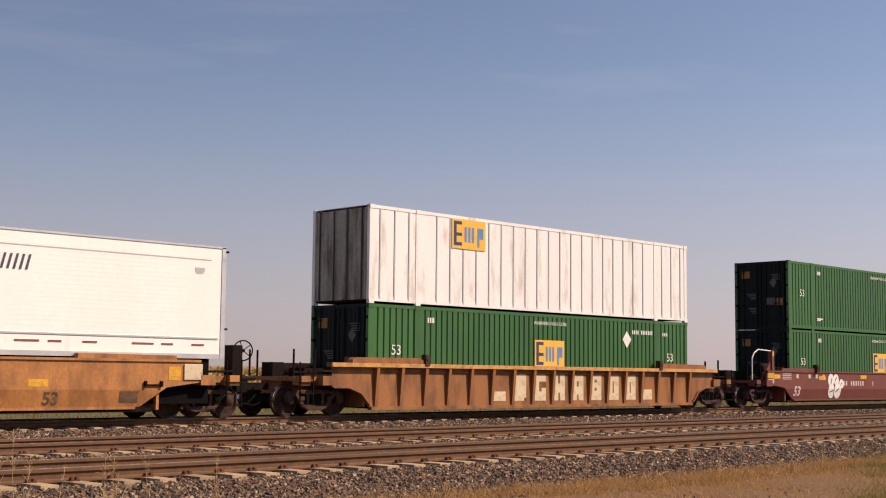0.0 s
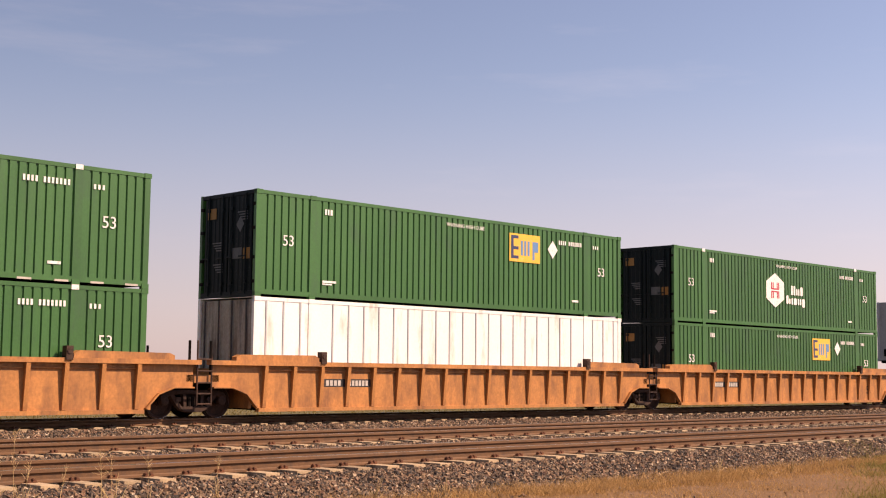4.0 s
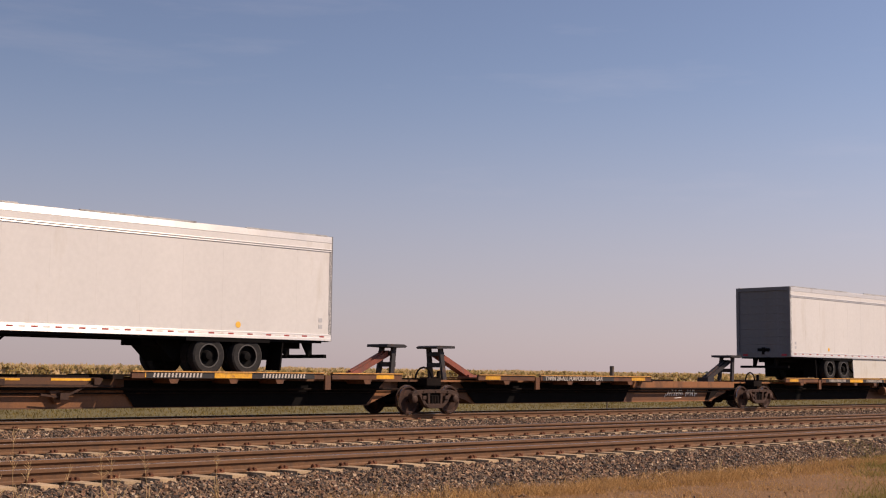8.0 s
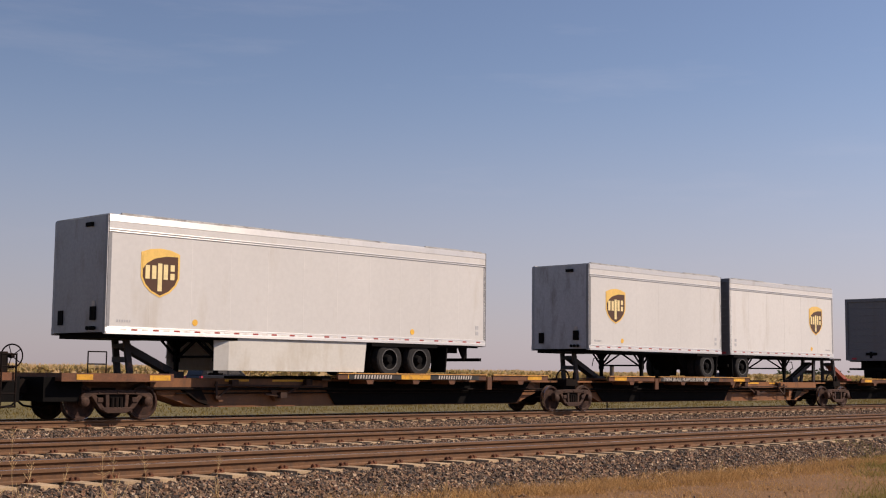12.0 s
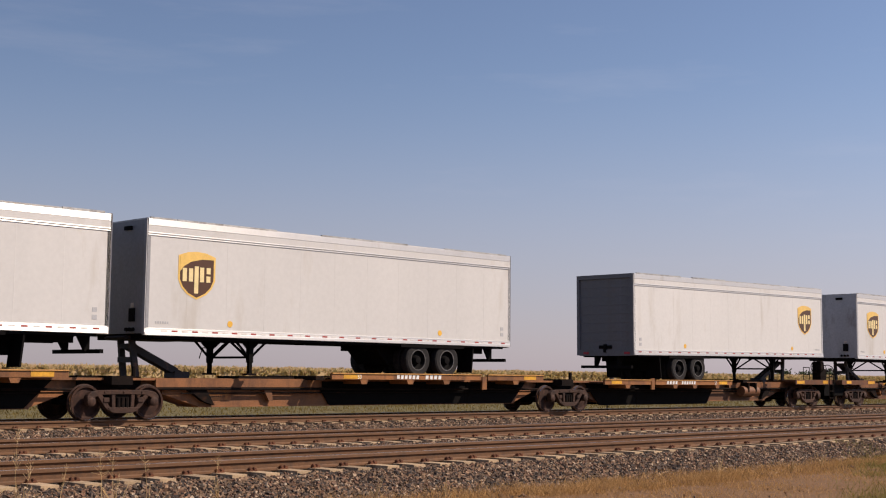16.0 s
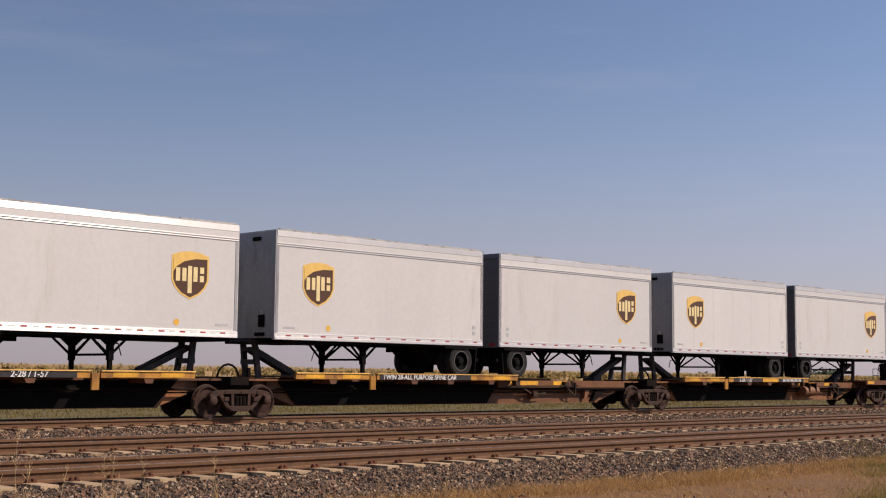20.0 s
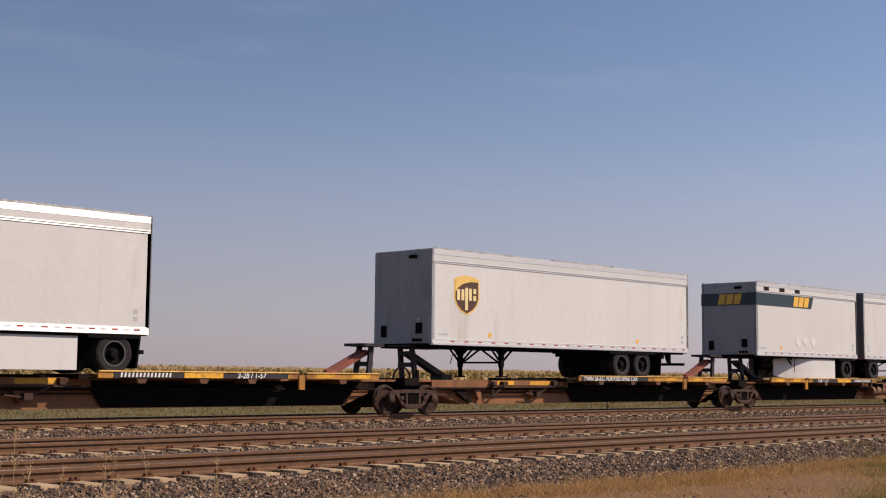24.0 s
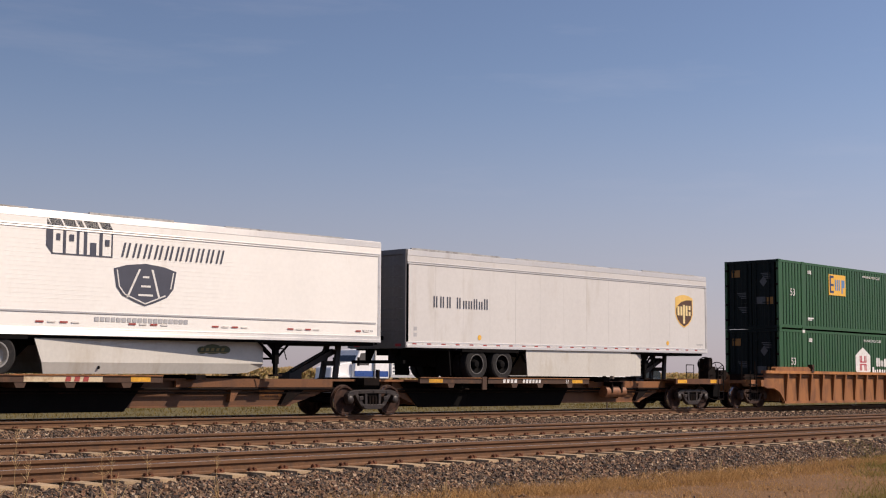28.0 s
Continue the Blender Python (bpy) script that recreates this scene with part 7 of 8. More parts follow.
TCR = trailer("tcr", 16.1, (3.05, 4.28), (5.2, 12.2), "", paint="cream", style="ribbed", light=True, sweep="straight", rear="doors", label="cream 53-foot trailer with fluted sides and dark lettering")
cream_marks(TCR, 16.1)
leaf = part("skirt_decal", "cr_leaf", lambda bm: [prism(bm, [(cx + rx * math.cos(q * 0.524), cz + rz * math.sin(q * 0.524)) for q in range(12)], -th, 0) for cx, cz, rx, rz, th in ((0.16, 0.10, 0.16, 0.10, 0.004), (0.50, 0.13, 0.34, 0.13, 0.005), (0.88, 0.12, 0.22, 0.11, 0.006))], "leaf", TCR, pose(9.95, -CW / 2 + 0.322, 0.58, 0, 0, 3.4), "dark green leaf decal")
part("decal_stroke", "cr_leaf2", lambda bm: (bars(bm, 0.1, 0.95, 0.08, 0.16, -0.0065, 5, 0.45, 0.03), quadbox(bm, 0.05, 1.0, -0.0095, -0.0065, 0.03, 0.05)), "corn", leaf, label="pale yellow-green strokes", stuff=True)
TFR = trailer("tfr", 15.98, (3.1, 4.3), (5.45, 11.95), "shield", sweep="flat", label="white 53-foot trailer with dark lettering and a shield logo")
part("logo_lettering", "fr_word", lambda bm: [bars(bm, a, a + 0.22, 0.0, h_, 0, 2, 0.55) for a, h_ in ((0.0, 0.34), (0.29, 0.34), (0.58, 0.34), (1.02, 0.34), (1.30, 0.25), (1.54, 0.25), (1.78, 0.32), (2.02, 0.25), (2.26, 0.34))], "slate", TFR, pose(1.15, -CW / 2 - 0.006, TB + 1.24), "dark lettering drawn as plain strokes")
TTB = trailer("ttb", 8.45, (0.92,), (1.9, 6.0), "", paint="white", TT=TALL, label="short white trailer with a dark teal band and gold logo")
for s in (-1, 1):
    part("colour_band", ("tb_band", s), lambda bm: (quadbox(bm, 4.15, 8.462, min(s * CW / 2, s * (CW / 2 + 0.016)), max(s * CW / 2, s * (CW / 2 + 0.016)), TALL - 0.95, TALL - 0.45), prism(bm, [(4.15, TALL - 0.95), (4.15, TALL - 0.45), (3.85, TALL - 0.45), (4.05, TALL - 0.95)], min(s * CW / 2, s * (CW / 2 + 0.016)), max(s * CW / 2, s * (CW / 2 + 0.016)))), "blue_band", TTB, label="dark teal band")
part("colour_band", "tb_front", lambda bm: quadbox(bm, 8.46, 8.468, -1.28, 1.28, TALL - 0.95, TALL - 0.45), "blue_band", TTB)
part("logo_lettering", "tb_logo", lambda bm: bars(bm, 0, 1.28, 0, 0.42, 0, 3, 0.14, 0.12), "amber_y", TTB, pose(8.45 - 2.88, CW / 2 + 0.020, TALL - 0.91, 0, 0, 180))
part("logo_lettering", "tb_logo2", lambda bm: bars(bm, 0, 1.1, 0, 0.42, 0, 3, 0.14, 0.10), "amber_y", TTB, pose(8.475, -0.5, TALL - 0.91, 0, 0, 90))
part("placard", "tb_diam", lambda bm: [prism(bm, [(a, 0.25), (a + 0.25, 0), (a + 0.5, 0.25), (a + 0.25, 0.5)], -0.004, 0) for a in (0, 0.65, 1.3)], "tape_w", TTB, pose(8.45 - 3.0, CW / 2 + 0.008, TB + 0.42, 0, 0, 180), stuff=True)
for q in (0.57, 1.8, 3.05):
    part("vent", "tb_vent", lambda bm: [quadbox(bm, -0.2, 0.2, 0, 0.012, z, z + 0.03) for z in (0, 0.04, 0.08, 0.12)], "steel_dark", TTB, pose(8.45 - q - 0.2, CW / 2 + 0.012, TALL - 0.34), "small louvred side vent")

USED = set()


def place_trailer(t, L, u0, nose):
    """Puts a trailer with its lower x end at u0 and the nose to the left (lower x) or right."""
    ob = t if t.name not in USED else copy_thing(t, Matrix())
    USED.add(t.name)
    drop = LOWER.get(u0, 0.0)
    tilt = -math.degrees(drop / (L - 1.0))
    if nose == "L":
        on_train(ob, u0 + L, 1.122 - drop, 180, tilt)
    else:
        on_train(ob, u0, 1.122 - drop, 0, tilt)
    return ob


# ---- the train, from its head at low u to its end ----
ZL, ZU = 0.346, 3.246
DT = "tan ribbed well car carrying stacked containers"
cream_box = thing("freight_container", "cream white fluted container riding high in a well car", "container", "stacked containers")
part("shell", "cbox", lambda bm: quadbox(bm, 0, CL, -1.29, 1.29, 0.12, CH), "cream", cream_box)
part("flute", "cbox_fl", lambda bm: [quadbox(bm, 0.1, CL - 0.1, -1.2925, -1.29, 0.5 + i * 0.11, 0.512 + i * 0.11) for i in range(20)], "cream", cream_box, stuff=True)
part("bottom_rail", "cbox_rail", lambda bm: (quadbox(bm, 0, CL, -1.30, 1.30, 0.0, 0.12), quadbox(bm, 0.2, CL - 0.2, -1.31, -1.29, 0.50, 0.54)), "alu", cream_box)
part("end_frame", "cbox_end", lambda bm: (quadbox(bm, CL - 0.12, CL + 0.01, -1.31, -1.2, 0, CH + 0.01), quadbox(bm, CL - 0.12, CL + 0.01, 1.2, 1.31, 0, CH + 0.01), quadbox(bm, 0.1, CL, -1.31, -1.25, CH - 0.02, CH + 0.03)), "alu", cream_box)
part("reflective_tape", "cbox_tape", lambda bm: [quadbox(bm, CL - a, CL - a + b, -1.306, -1.297, 0.33, 0.37) for i in range(5) for a, b in ((1.0 + i * 3.1, 0.38), (1.9 + i * 3.1, 0.34), (2.35 + i * 3.1, 0.22), (2.75 + i * 3.1, 0.4))], "hitch_red", cream_box, stuff=True)
part("top_seam", "cbox_seam", lambda bm: (quadbox(bm, 0.2, CL - 0.45, -1.296, -1.289, CH - 0.36, CH - 0.33),), "grey_txt", cream_box)
part("hinge", "cbox_hinge", lambda bm: [quadbox(bm, CL, CL + 0.09, -1.32, -1.2, z, z + 0.05) for z in (0.75, CH - 0.12)], "steel_dark", cream_box, stuff=True)
part("placard", "cbox_card", lambda bm: prism(bm, [(0, 0.08), (0.06, 0.0), (0.24, 0.0), (0.30, 0.08), (0.30, 0.16), (0.0, 0.16)], -0.004, 0), "grey_txt", cream_box, pose(CL - 0.95, -1.2935, CH - 0.72))
part("logo_lettering", "cbox_word", lambda bm: bars(bm, 0, 3.1, 0, 0.36, 0, 20, 0.62, 0.09), "slate", cream_box, pose(7.55, -1.299, 1.98))
part("support_rail", "cbox_sup", lambda bm: (quadbox(bm, 0.4, CL - 0.4, -1.22, -1.05, -1.15, 0.0), quadbox(bm, 0.4, CL - 0.4, 1.05, 1.22, -1.15, 0.0)), "black", cream_box)
on_train(cream_box, 4.22, 1.54)
w0 = well_unit(0.2, 19.9, 2, "smooth", "tan", "tan smooth-sided well car with a single container", wheel=(False, True))
drape(letters("53", 0.42, "grime", w0, pose(15.0, -1.466, 0.40), "t53big", 0.01))
part("reflector", "w0_refl", lambda bm: quadbox(bm, 0, 0.5, -1.466, -1.4605, 0, 0.17), "yellow", w0, pose(14.62, 0, 0.82), "yellow reflector plate")
drape(part("stencil", "w0_sten", lambda bm: quadbox(bm, 0, 0.52, -1.466, -1.4605, 0, 0.28), "grime", w0, pose(17.03, 0, 0.43)))
part("end_patch", "w0_patch", lambda bm: quadbox(bm, 0, 0.56, -1.50, -1.4605, 0, 0.40), "wash", w0, pose(18.84, 0, 0.99), "bleached cream end box", bevel=0.01)
part("reflector", "w0_refl2", lambda bm: quadbox(bm, 0, 0.36, -1.466, -1.4605, 0, 0.34), "yellow", w0, pose(18.40, 0, 0.98), "yellow reflector plate")
part("grab_handle", "w0_hand", lambda bm: (rod(bm, (0, -1.50, 0.86), (0.46, -1.50, 0.86), 0.022, 6), quadbox(bm, -0.03, 0.03, -1.53, -1.4605, 0.82, 0.96), quadbox(bm, 0.43, 0.49, -1.53, -1.4605, 0.82, 0.96)), "steel_dark", w0, pose(17.72, 0, 0))
w1 = well_unit(23.7, 43.4, 25.44, "rib", "tan_b", "rusty brown ribbed well car with white graffiti panels")
for i, (h_, cuts) in enumerate(((0.30, ()), (0.86, ((0.52, 0.0, 0.62, 0.1),)), (0.86, ((0.28, 0.42, 0.62, 0.62), (0.28, 0.30, 0.40, 0.42))), (0.86, ((0.28, 0.0, 0.36, 0.26), (0.26, 0.56, 0.36, 0.84))), (0.84, ((0.28, 0.0, 0.35, 0.20), (0.26, 0.46, 0.36, 0.64))),
                                (0.86, ((0.24, 0.32, 0.36, 0.42), (0.24, 0.60, 0.36, 0.70))), (0.84, ((0.27, 0.24, 0.34, 0.64),)), (0.86, ((0.27, 0.24, 0.34, 0.62),)), (0.36, ()))):
    x = 6.95 + i * 0.9875
    gb = part("graffiti", ("graf1", h_), lambda bm: prism(bm, [(0, 0), (0.62, 0), (0.62, h_), (0.06, h_), (0, h_ - 0.08)], -1.406, -1.401), "wash", w1, pose(x, 0, 0.38), "whitewashed graffiti block")
    if cuts:
        part("graffiti_stroke", ("graf1c", i), lambda bm: [quadbox(bm, q[0], q[2], -1.409, -1.406, q[1], q[3]) for q in cuts], "tan_b", gb, stuff=True)
# lighter strip over the chord's face paints the sun on it
part("top_chord", "w1_chord", lambda bm: quadbox(bm, 0.2, 19.5, -1.566, -1.5605, 1.385, 1.502), "lit_orange", w1, label="orange top chord strip painted as if sunlit")
BR = "oxide red smooth-sided well car with white lettering"
for b0, b1, fst, lst in ((47.0, 66.6, True, False), (66.6, 86.1, False, False), (86.1, 105.6, False, True)):
    w2 = well_unit(b0, b1, b0 + 1.9, "smooth", "maroon", BR, fst, lst)
    drape(letters("53", 0.55, "mark_worn", w2, pose(2.05, -1.466, 0.48), "t53well", 0.015, 0.2))
    y = -1.462
    drape(part("logo_lettering", "rd_logo", lambda bm: ([prism(bm, [(a + 0.75 * z0, z0), (a + w_ + 0.75 * z0, z0), (a + w_ + 0.75 * z1, z1), (a + 0.75 * z1, z1)], -0.004, 0) for a, w_, z0, z1 in ((0, 0.60, 0, 0.15), (0, 0.60, 0.19, 0.34), (0.68, 0.62, 0, 0.34), (1.40, 0.56, 0, 0.15), (1.40, 0.60, 0.19, 0.34), (2.06, 0.16, 0, 0.15), (2.06, 0.62, 0.19, 0.34))], prism(bm, [(-0.28, -0.20), (-0.14, -0.06), (2.45, -0.06), (1.9, -0.09)], -0.004, 0)), "mark_worn", w2, pose(11.25, y, 0.80), "white slanted lettering drawn as plain bars"))
    part("marking", "rd_marks", lambda bm: (bars(bm, 5.88, 6.75, 0.90, 1.1, y, 4, 0.45), bars(bm, 7.0, 8.27, 0.90, 1.1, y, 6, 0.45), [quadbox(bm, a, a + 0.18, y - 0.004, y, 1.2, 1.36) for a in (2.3, 3.3, 3.9, 4.5, 15.8, 16.3, 17.0)], [quadbox(bm, 16.8, 17.6, y - 0.004, y, q, q + 0.03) for q in (0.8, 0.87, 0.94, 1.01, 1.08)], [quadbox(bm, 1.2, 1.9, y - 0.004, y, q, q + 0.03) for q in (1.15, 1.22, 1.29, 1.36)]), "mark_worn", w2, stuff=True)
    letters("B" if b0 == 47.0 else "C" if b0 == 66.6 else "A", 0.28, "mark_worn", w2, pose(8.97, y - 0.004, 0.90), ("unit letter", b0))
    for a, c in ((0.45, 1.18), (4.2, 1.14), (7.9, 1.2), (11.1, 1.16), (14.3, 1.2), (17.0, 1.14), (18.7, 1.05)):
        part("reflector", "rd_refl", lambda bm: quadbox(bm, 0, 0.55, y - 0.005, y, 0, 0.16), "yellow", w2, pose(a, 0, c), "yellow reflector plate")
    if b0 == 47.0:
        drape(part("graffiti", "graf2", lambda bm: ([prism(bm, [(cx + rx * math.cos(q * 0.524), cz + rz * math.sin(q * 0.524)) for q in range(12)], y - th, y) for cx, cz, rx, rz, th in ((5.22, 1.12, 0.26, 0.30, 0.006), (5.28, 0.66, 0.30, 0.31, 0.0065), (5.66, 1.16, 0.24, 0.24, 0.007), (5.80, 0.68, 0.30, 0.34, 0.0075), (6.14, 0.98, 0.20, 0.20, 0.008))],), "mark", w2, label="white bubble-letter graffiti tag"))
        drape(part("graffiti_stroke", "graf2b", lambda bm: [beam(bm, (a, y - 0.009, c), (b, y - 0.009, d), 0.004, 0.05) for a, c, b, d in ((5.2, 0.98, 5.3, 1.22), (5.1, 0.62, 5.42, 0.70), (5.55, 1.1, 5.72, 1.25), (5.62, 0.62, 5.92, 0.78), (5.46, 0.40, 5.5, 1.0), (6.05, 0.92, 6.2, 1.05))], "maroon", w2, label="dark inner strokes of the tag", stuff=True))
    if lst:
        drape(letters("ER!", 1.22, "tape_w", w2, pose(14.28, y - 0.006, 0.44), "graf_er", 0.055, 0.18))["label"] = "white graffiti letters"
for b0, b1, fst, lst in ((109.6, 129.2, True, False), (129.2, 148.7, False, False), (148.7, 168.2, False, True)):
    w3 = well_unit(b0, b1, b0 + 1.9, "rib", "tan", DT, fst, lst, wheel=(False, True))
    part("stencil", "dt_sten", lambda bm: quadbox(bm, 4.05, 5.80, -1.404, -1.4005, 0.82, 1.04), "stencil", w3)
    part("marking", "dt_marks", lambda bm: (bars(bm, 4.12, 4.7, 0.85, 1.0, -1.405, 4, 0.3), bars(bm, 4.95, 5.72, 0.85, 1.0, -1.405, 6, 0.3)), "mark_dull", w3, stuff=True)
    if lst:
        letters("53", 0.5, "stencil", w3, pose(16.35, -1.408, 0.55), "t53dt")

container(25.44, ZL, logo="amber", lx=7.36, lz=1.10)
container(25.44, ZU, "box_white", "amber_left", "white", "white sheet-and-post freight container with rust streaks")
container(49.06, ZL, logo="amber", lx=7.38, lz=1.10)
container(49.06, ZU, logo="amber")
container(68.4, ZL, logo="amber")
container(68.4, ZU, logo="amber")
container(87.95, ZL, logo="amber", lx=7.36, lz=1.10)
container(87.95, ZU, logo="hexagon")
container(111.4, ZL, logo="hexagon")
container(111.4, ZU, logo="hexagon", stripe=True)
container(130.86, ZL, "box_white", "", "white", "white sheet-and-post freight container low in the well")
container(130.86, ZU, logo="amber")
container(150.3, ZL, logo="amber")
container(150.3, ZU, logo="hexagon")
container(815.0, ZL, "green2", "hexagon", label="dark green corrugated freight container at the bottom of a stack")
container(815.0, ZU, "green2", "amber_left", label="dark green corrugated freight container with an amber logo")
w4 = well_unit(813.3, 832.9, 815, "rib", "tan_b", DT)
# sunlit chord again painted as a lighter strip
part("top_chord", "w4_chord", lambda bm: quadbox(bm, 0.2, 19.4, -1.566, -1.5605, 1.385, 1.502), "tan", w4, label="tan top chord strip painted as if sunlit")

SPINES = (
    ((172.1, 189.6, "R", 2, 1), (189.6, 208.2, "R", 1, 2), (208.2, 226.1, "L", 2, 1)),
    ((230.0, 247.5, "R", 2, 1), (247.5, 266.1, "L", 2, 2), (266.1, 283.7, "L", 0, 1)),
    ((287.4, 305.5, "R", 1, 1), (305.5, 323.9, "L", 2, 0), (323.9, 341.5, "L", 2, 0)),
    ((346.0, 363.7, "R", 0, 1), (363.7, 382.2, "L", 1, 2), (382.2, 400.5, "L", 2, 1)),
    ((404.6, 421.3, "R", 0, 1), (421.3, 438.4, "R", 0, 0), (438.4, 455.7, "R", 0, 0), (455.7, 473.0, "R", 0, 0), (473.0, 489.1, "L", 0, 1)),
    ((493.3, 511.1, "R", 2, 0), (511.1, 529.8, "L", 0, 2), (529.8, 547.1, "L", 0, 1)),
    ((551.5, 568.8, "R", 1, 1), (568.8, 587.4, "L", 1, 2), (587.4, 604.9, "L", 1, 1)),
    ((609.3, 627.0, "R", 0, 1), (627.0, 645.4, "R", 1, 0), (645.4, 662.9, "L", 0, 1)),
    ((667.2, 684.7, "R", 2, 1), (684.7, 703.1, "R", 2, 2), (703.1, 720.1, "L", 1, 1)),
    ((724.5, 741.1, "R", 0, 1), (741.1, 758.3, "L", 0, 0), (758.3, 775.5, "L", 0, 0), (775.5, 792.6, "L", 0, 0), (792.6, 809.0, "L", 0, 1)),
)
for g, units in enumerate(SPINES):
    for i, (b0, b1, side, dh, tx) in enumerate(units):
        c = spine_unit(b0, b1, side, dh, i == 0, i == len(units) - 1, 1 if g in (4, 9) else 0, tx, g in (6, 7, 8))
        if b0 == 305.5:
            gb = part("graffiti", "sblob", lambda bm: [prism(bm, [(cx + rx * math.cos(q * 0.524), cz + rz * math.sin(q * 0.524)) for q in range(12)], -0.4605 - th, -0.4605) for cx, cz, rx, rz, th in ((11.78, 0.52, 0.26, 0.17, 0.004), (12.08, 0.60, 0.26, 0.22, 0.005), (12.42, 0.57, 0.24, 0.24, 0.006), (12.66, 0.49, 0.14, 0.13, 0.007))], "tape_w", c, label="white bubble-shaped graffiti tag")
            part("graffiti_stroke", "sblob2", lambda bm: [beam(bm, (a, -0.469, e), (b, -0.469, h_), 0.004, 0.03) for a, e, b, h_ in ((11.66, 0.48, 11.86, 0.60), (11.92, 0.44, 12.0, 0.74), (12.06, 0.52, 12.2, 0.66), (12.26, 0.42, 12.3, 0.72), (12.4, 0.5, 12.52, 0.68))], "grey_txt", gb, stuff=True)
        if b0 == 247.5:
            x0 = 13.0
            gr = random.Random(int(b0))

            def scrawl(bm):
                # loose slanted loops and ticks of a sprayed tag
                for q in range(13):
                    x, z, h_ = x0 + 0.155 * q, 0.46 + gr.uniform(0, 0.05), gr.uniform(0.16, 0.34)
                    if q == 7:
                        continue
                    beam(bm, (x, -0.465, z), (x + gr.uniform(-0.03, 0.12), -0.465, z + h_), 0.006, 0.05)
                    beam(bm, (x, -0.4655, z + h_ * gr.uniform(0, 1)), (x + 0.15, -0.4655, z + h_ * gr.uniform(0, 0.9)), 0.006, 0.042)
                beam(bm, (x0 - 0.15, -0.465, 0.44), (x0 - 0.06, -0.465, 0.56), 0.006, 0.03)
                beam(bm, (x0 + 0.5, -0.465, 0.40), (x0 + 0.95, -0.465, 0.42), 0.006, 0.025)
            part("graffiti", ("sgraf", b0), scrawl, "tape_w", c, label="white scrawled graffiti")

for t, L, u0, nose in (
        (T45, 13.62, 171.72, "L"), (T28, 8.25, 218.05, "R"), (T45, 13.62, 229.46, "L"), (T53, 16.12, 268.25, "R"), (T45, 13.62, 287.5, "L"),
        (T45, 13.62, 310.1, "R"), (T45, 13.62, 328.7, "R"), (T45B, 13.55, 345.45, "L"), (T28, 8.25, 364.25, "L"), (T28, 8.25, 373.15, "R"),
        (T45, 13.62, 387.5, "R"), (T45, 13.62, 404.35, "L"), (T45P, 13.45, 421.66, "L"), (T53, 16.12, 438.95, "L"), (T45, 13.62, 456.08, "L"),
        (T45, 13.62, 476.4, "R"), (T45, 13.62, 493.12, "L"), (TCR, 16.1, 513.2, "R"), (T45B, 13.55, 534.25, "R"), (T28, 8.25, 551.27, "L"), (T28, 8.25, 560.2, "R"),
        (T28, 8.25, 569.68, "L"), (T28, 8.25, 578.73, "R"), (T28, 8.25, 588.3, "L"), (T28, 8.25, 597.24, "R"), (T53C, 16.12, 608.85, "L"), (T28, 8.25, 627.67, "L"),
        (T28, 8.25, 636.6, "R"), (T53C, 16.12, 647.14, "R"), (T28S, 8.42, 666.85, "L"), (T45, 13.62, 685.22, "L"), (TTB, 8.45, 703.7, "L"), (T28, 8.25, 712.85, "R"),
        (T45, 13.62, 724.36, "L"), (T45, 13.62, 744.48, "R"), (T45, 13.62, 761.68, "R"), (TCR, 16.1, 776.55, "R"), (TFR, 15.98, 793.68, "R")):
    place_trailer(t, L, u0, nose)


# ---- vehicles on the highway ----
ROADERS = []          # (thing, start x at its time, time, speed, y, turn)


def car_wheels(t, xs, y, r, prefix):
    for x in xs:
        for s in (-1, 1):
            w = part("wheel", (prefix, "cw", r), lambda bm: lathe(bm, [(r * 0.62, -0.11), (r * 0.95, -0.115), (r, -0.07), (r, 0.07), (r * 0.95, 0.115), (r * 0.62, 0.11)], n=22, ring=True), "tyre", t, pose(x, s * y, r), smooth=True)
            part("rim", (prefix, "cr", r), lambda bm: lathe(bm, [(r * 0.63, 0.08), (r * 0.63, -0.10), (r * 0.5, -0.06), (r * 0.15, -0.09)], n=18), "rim_light", w, smooth=True)


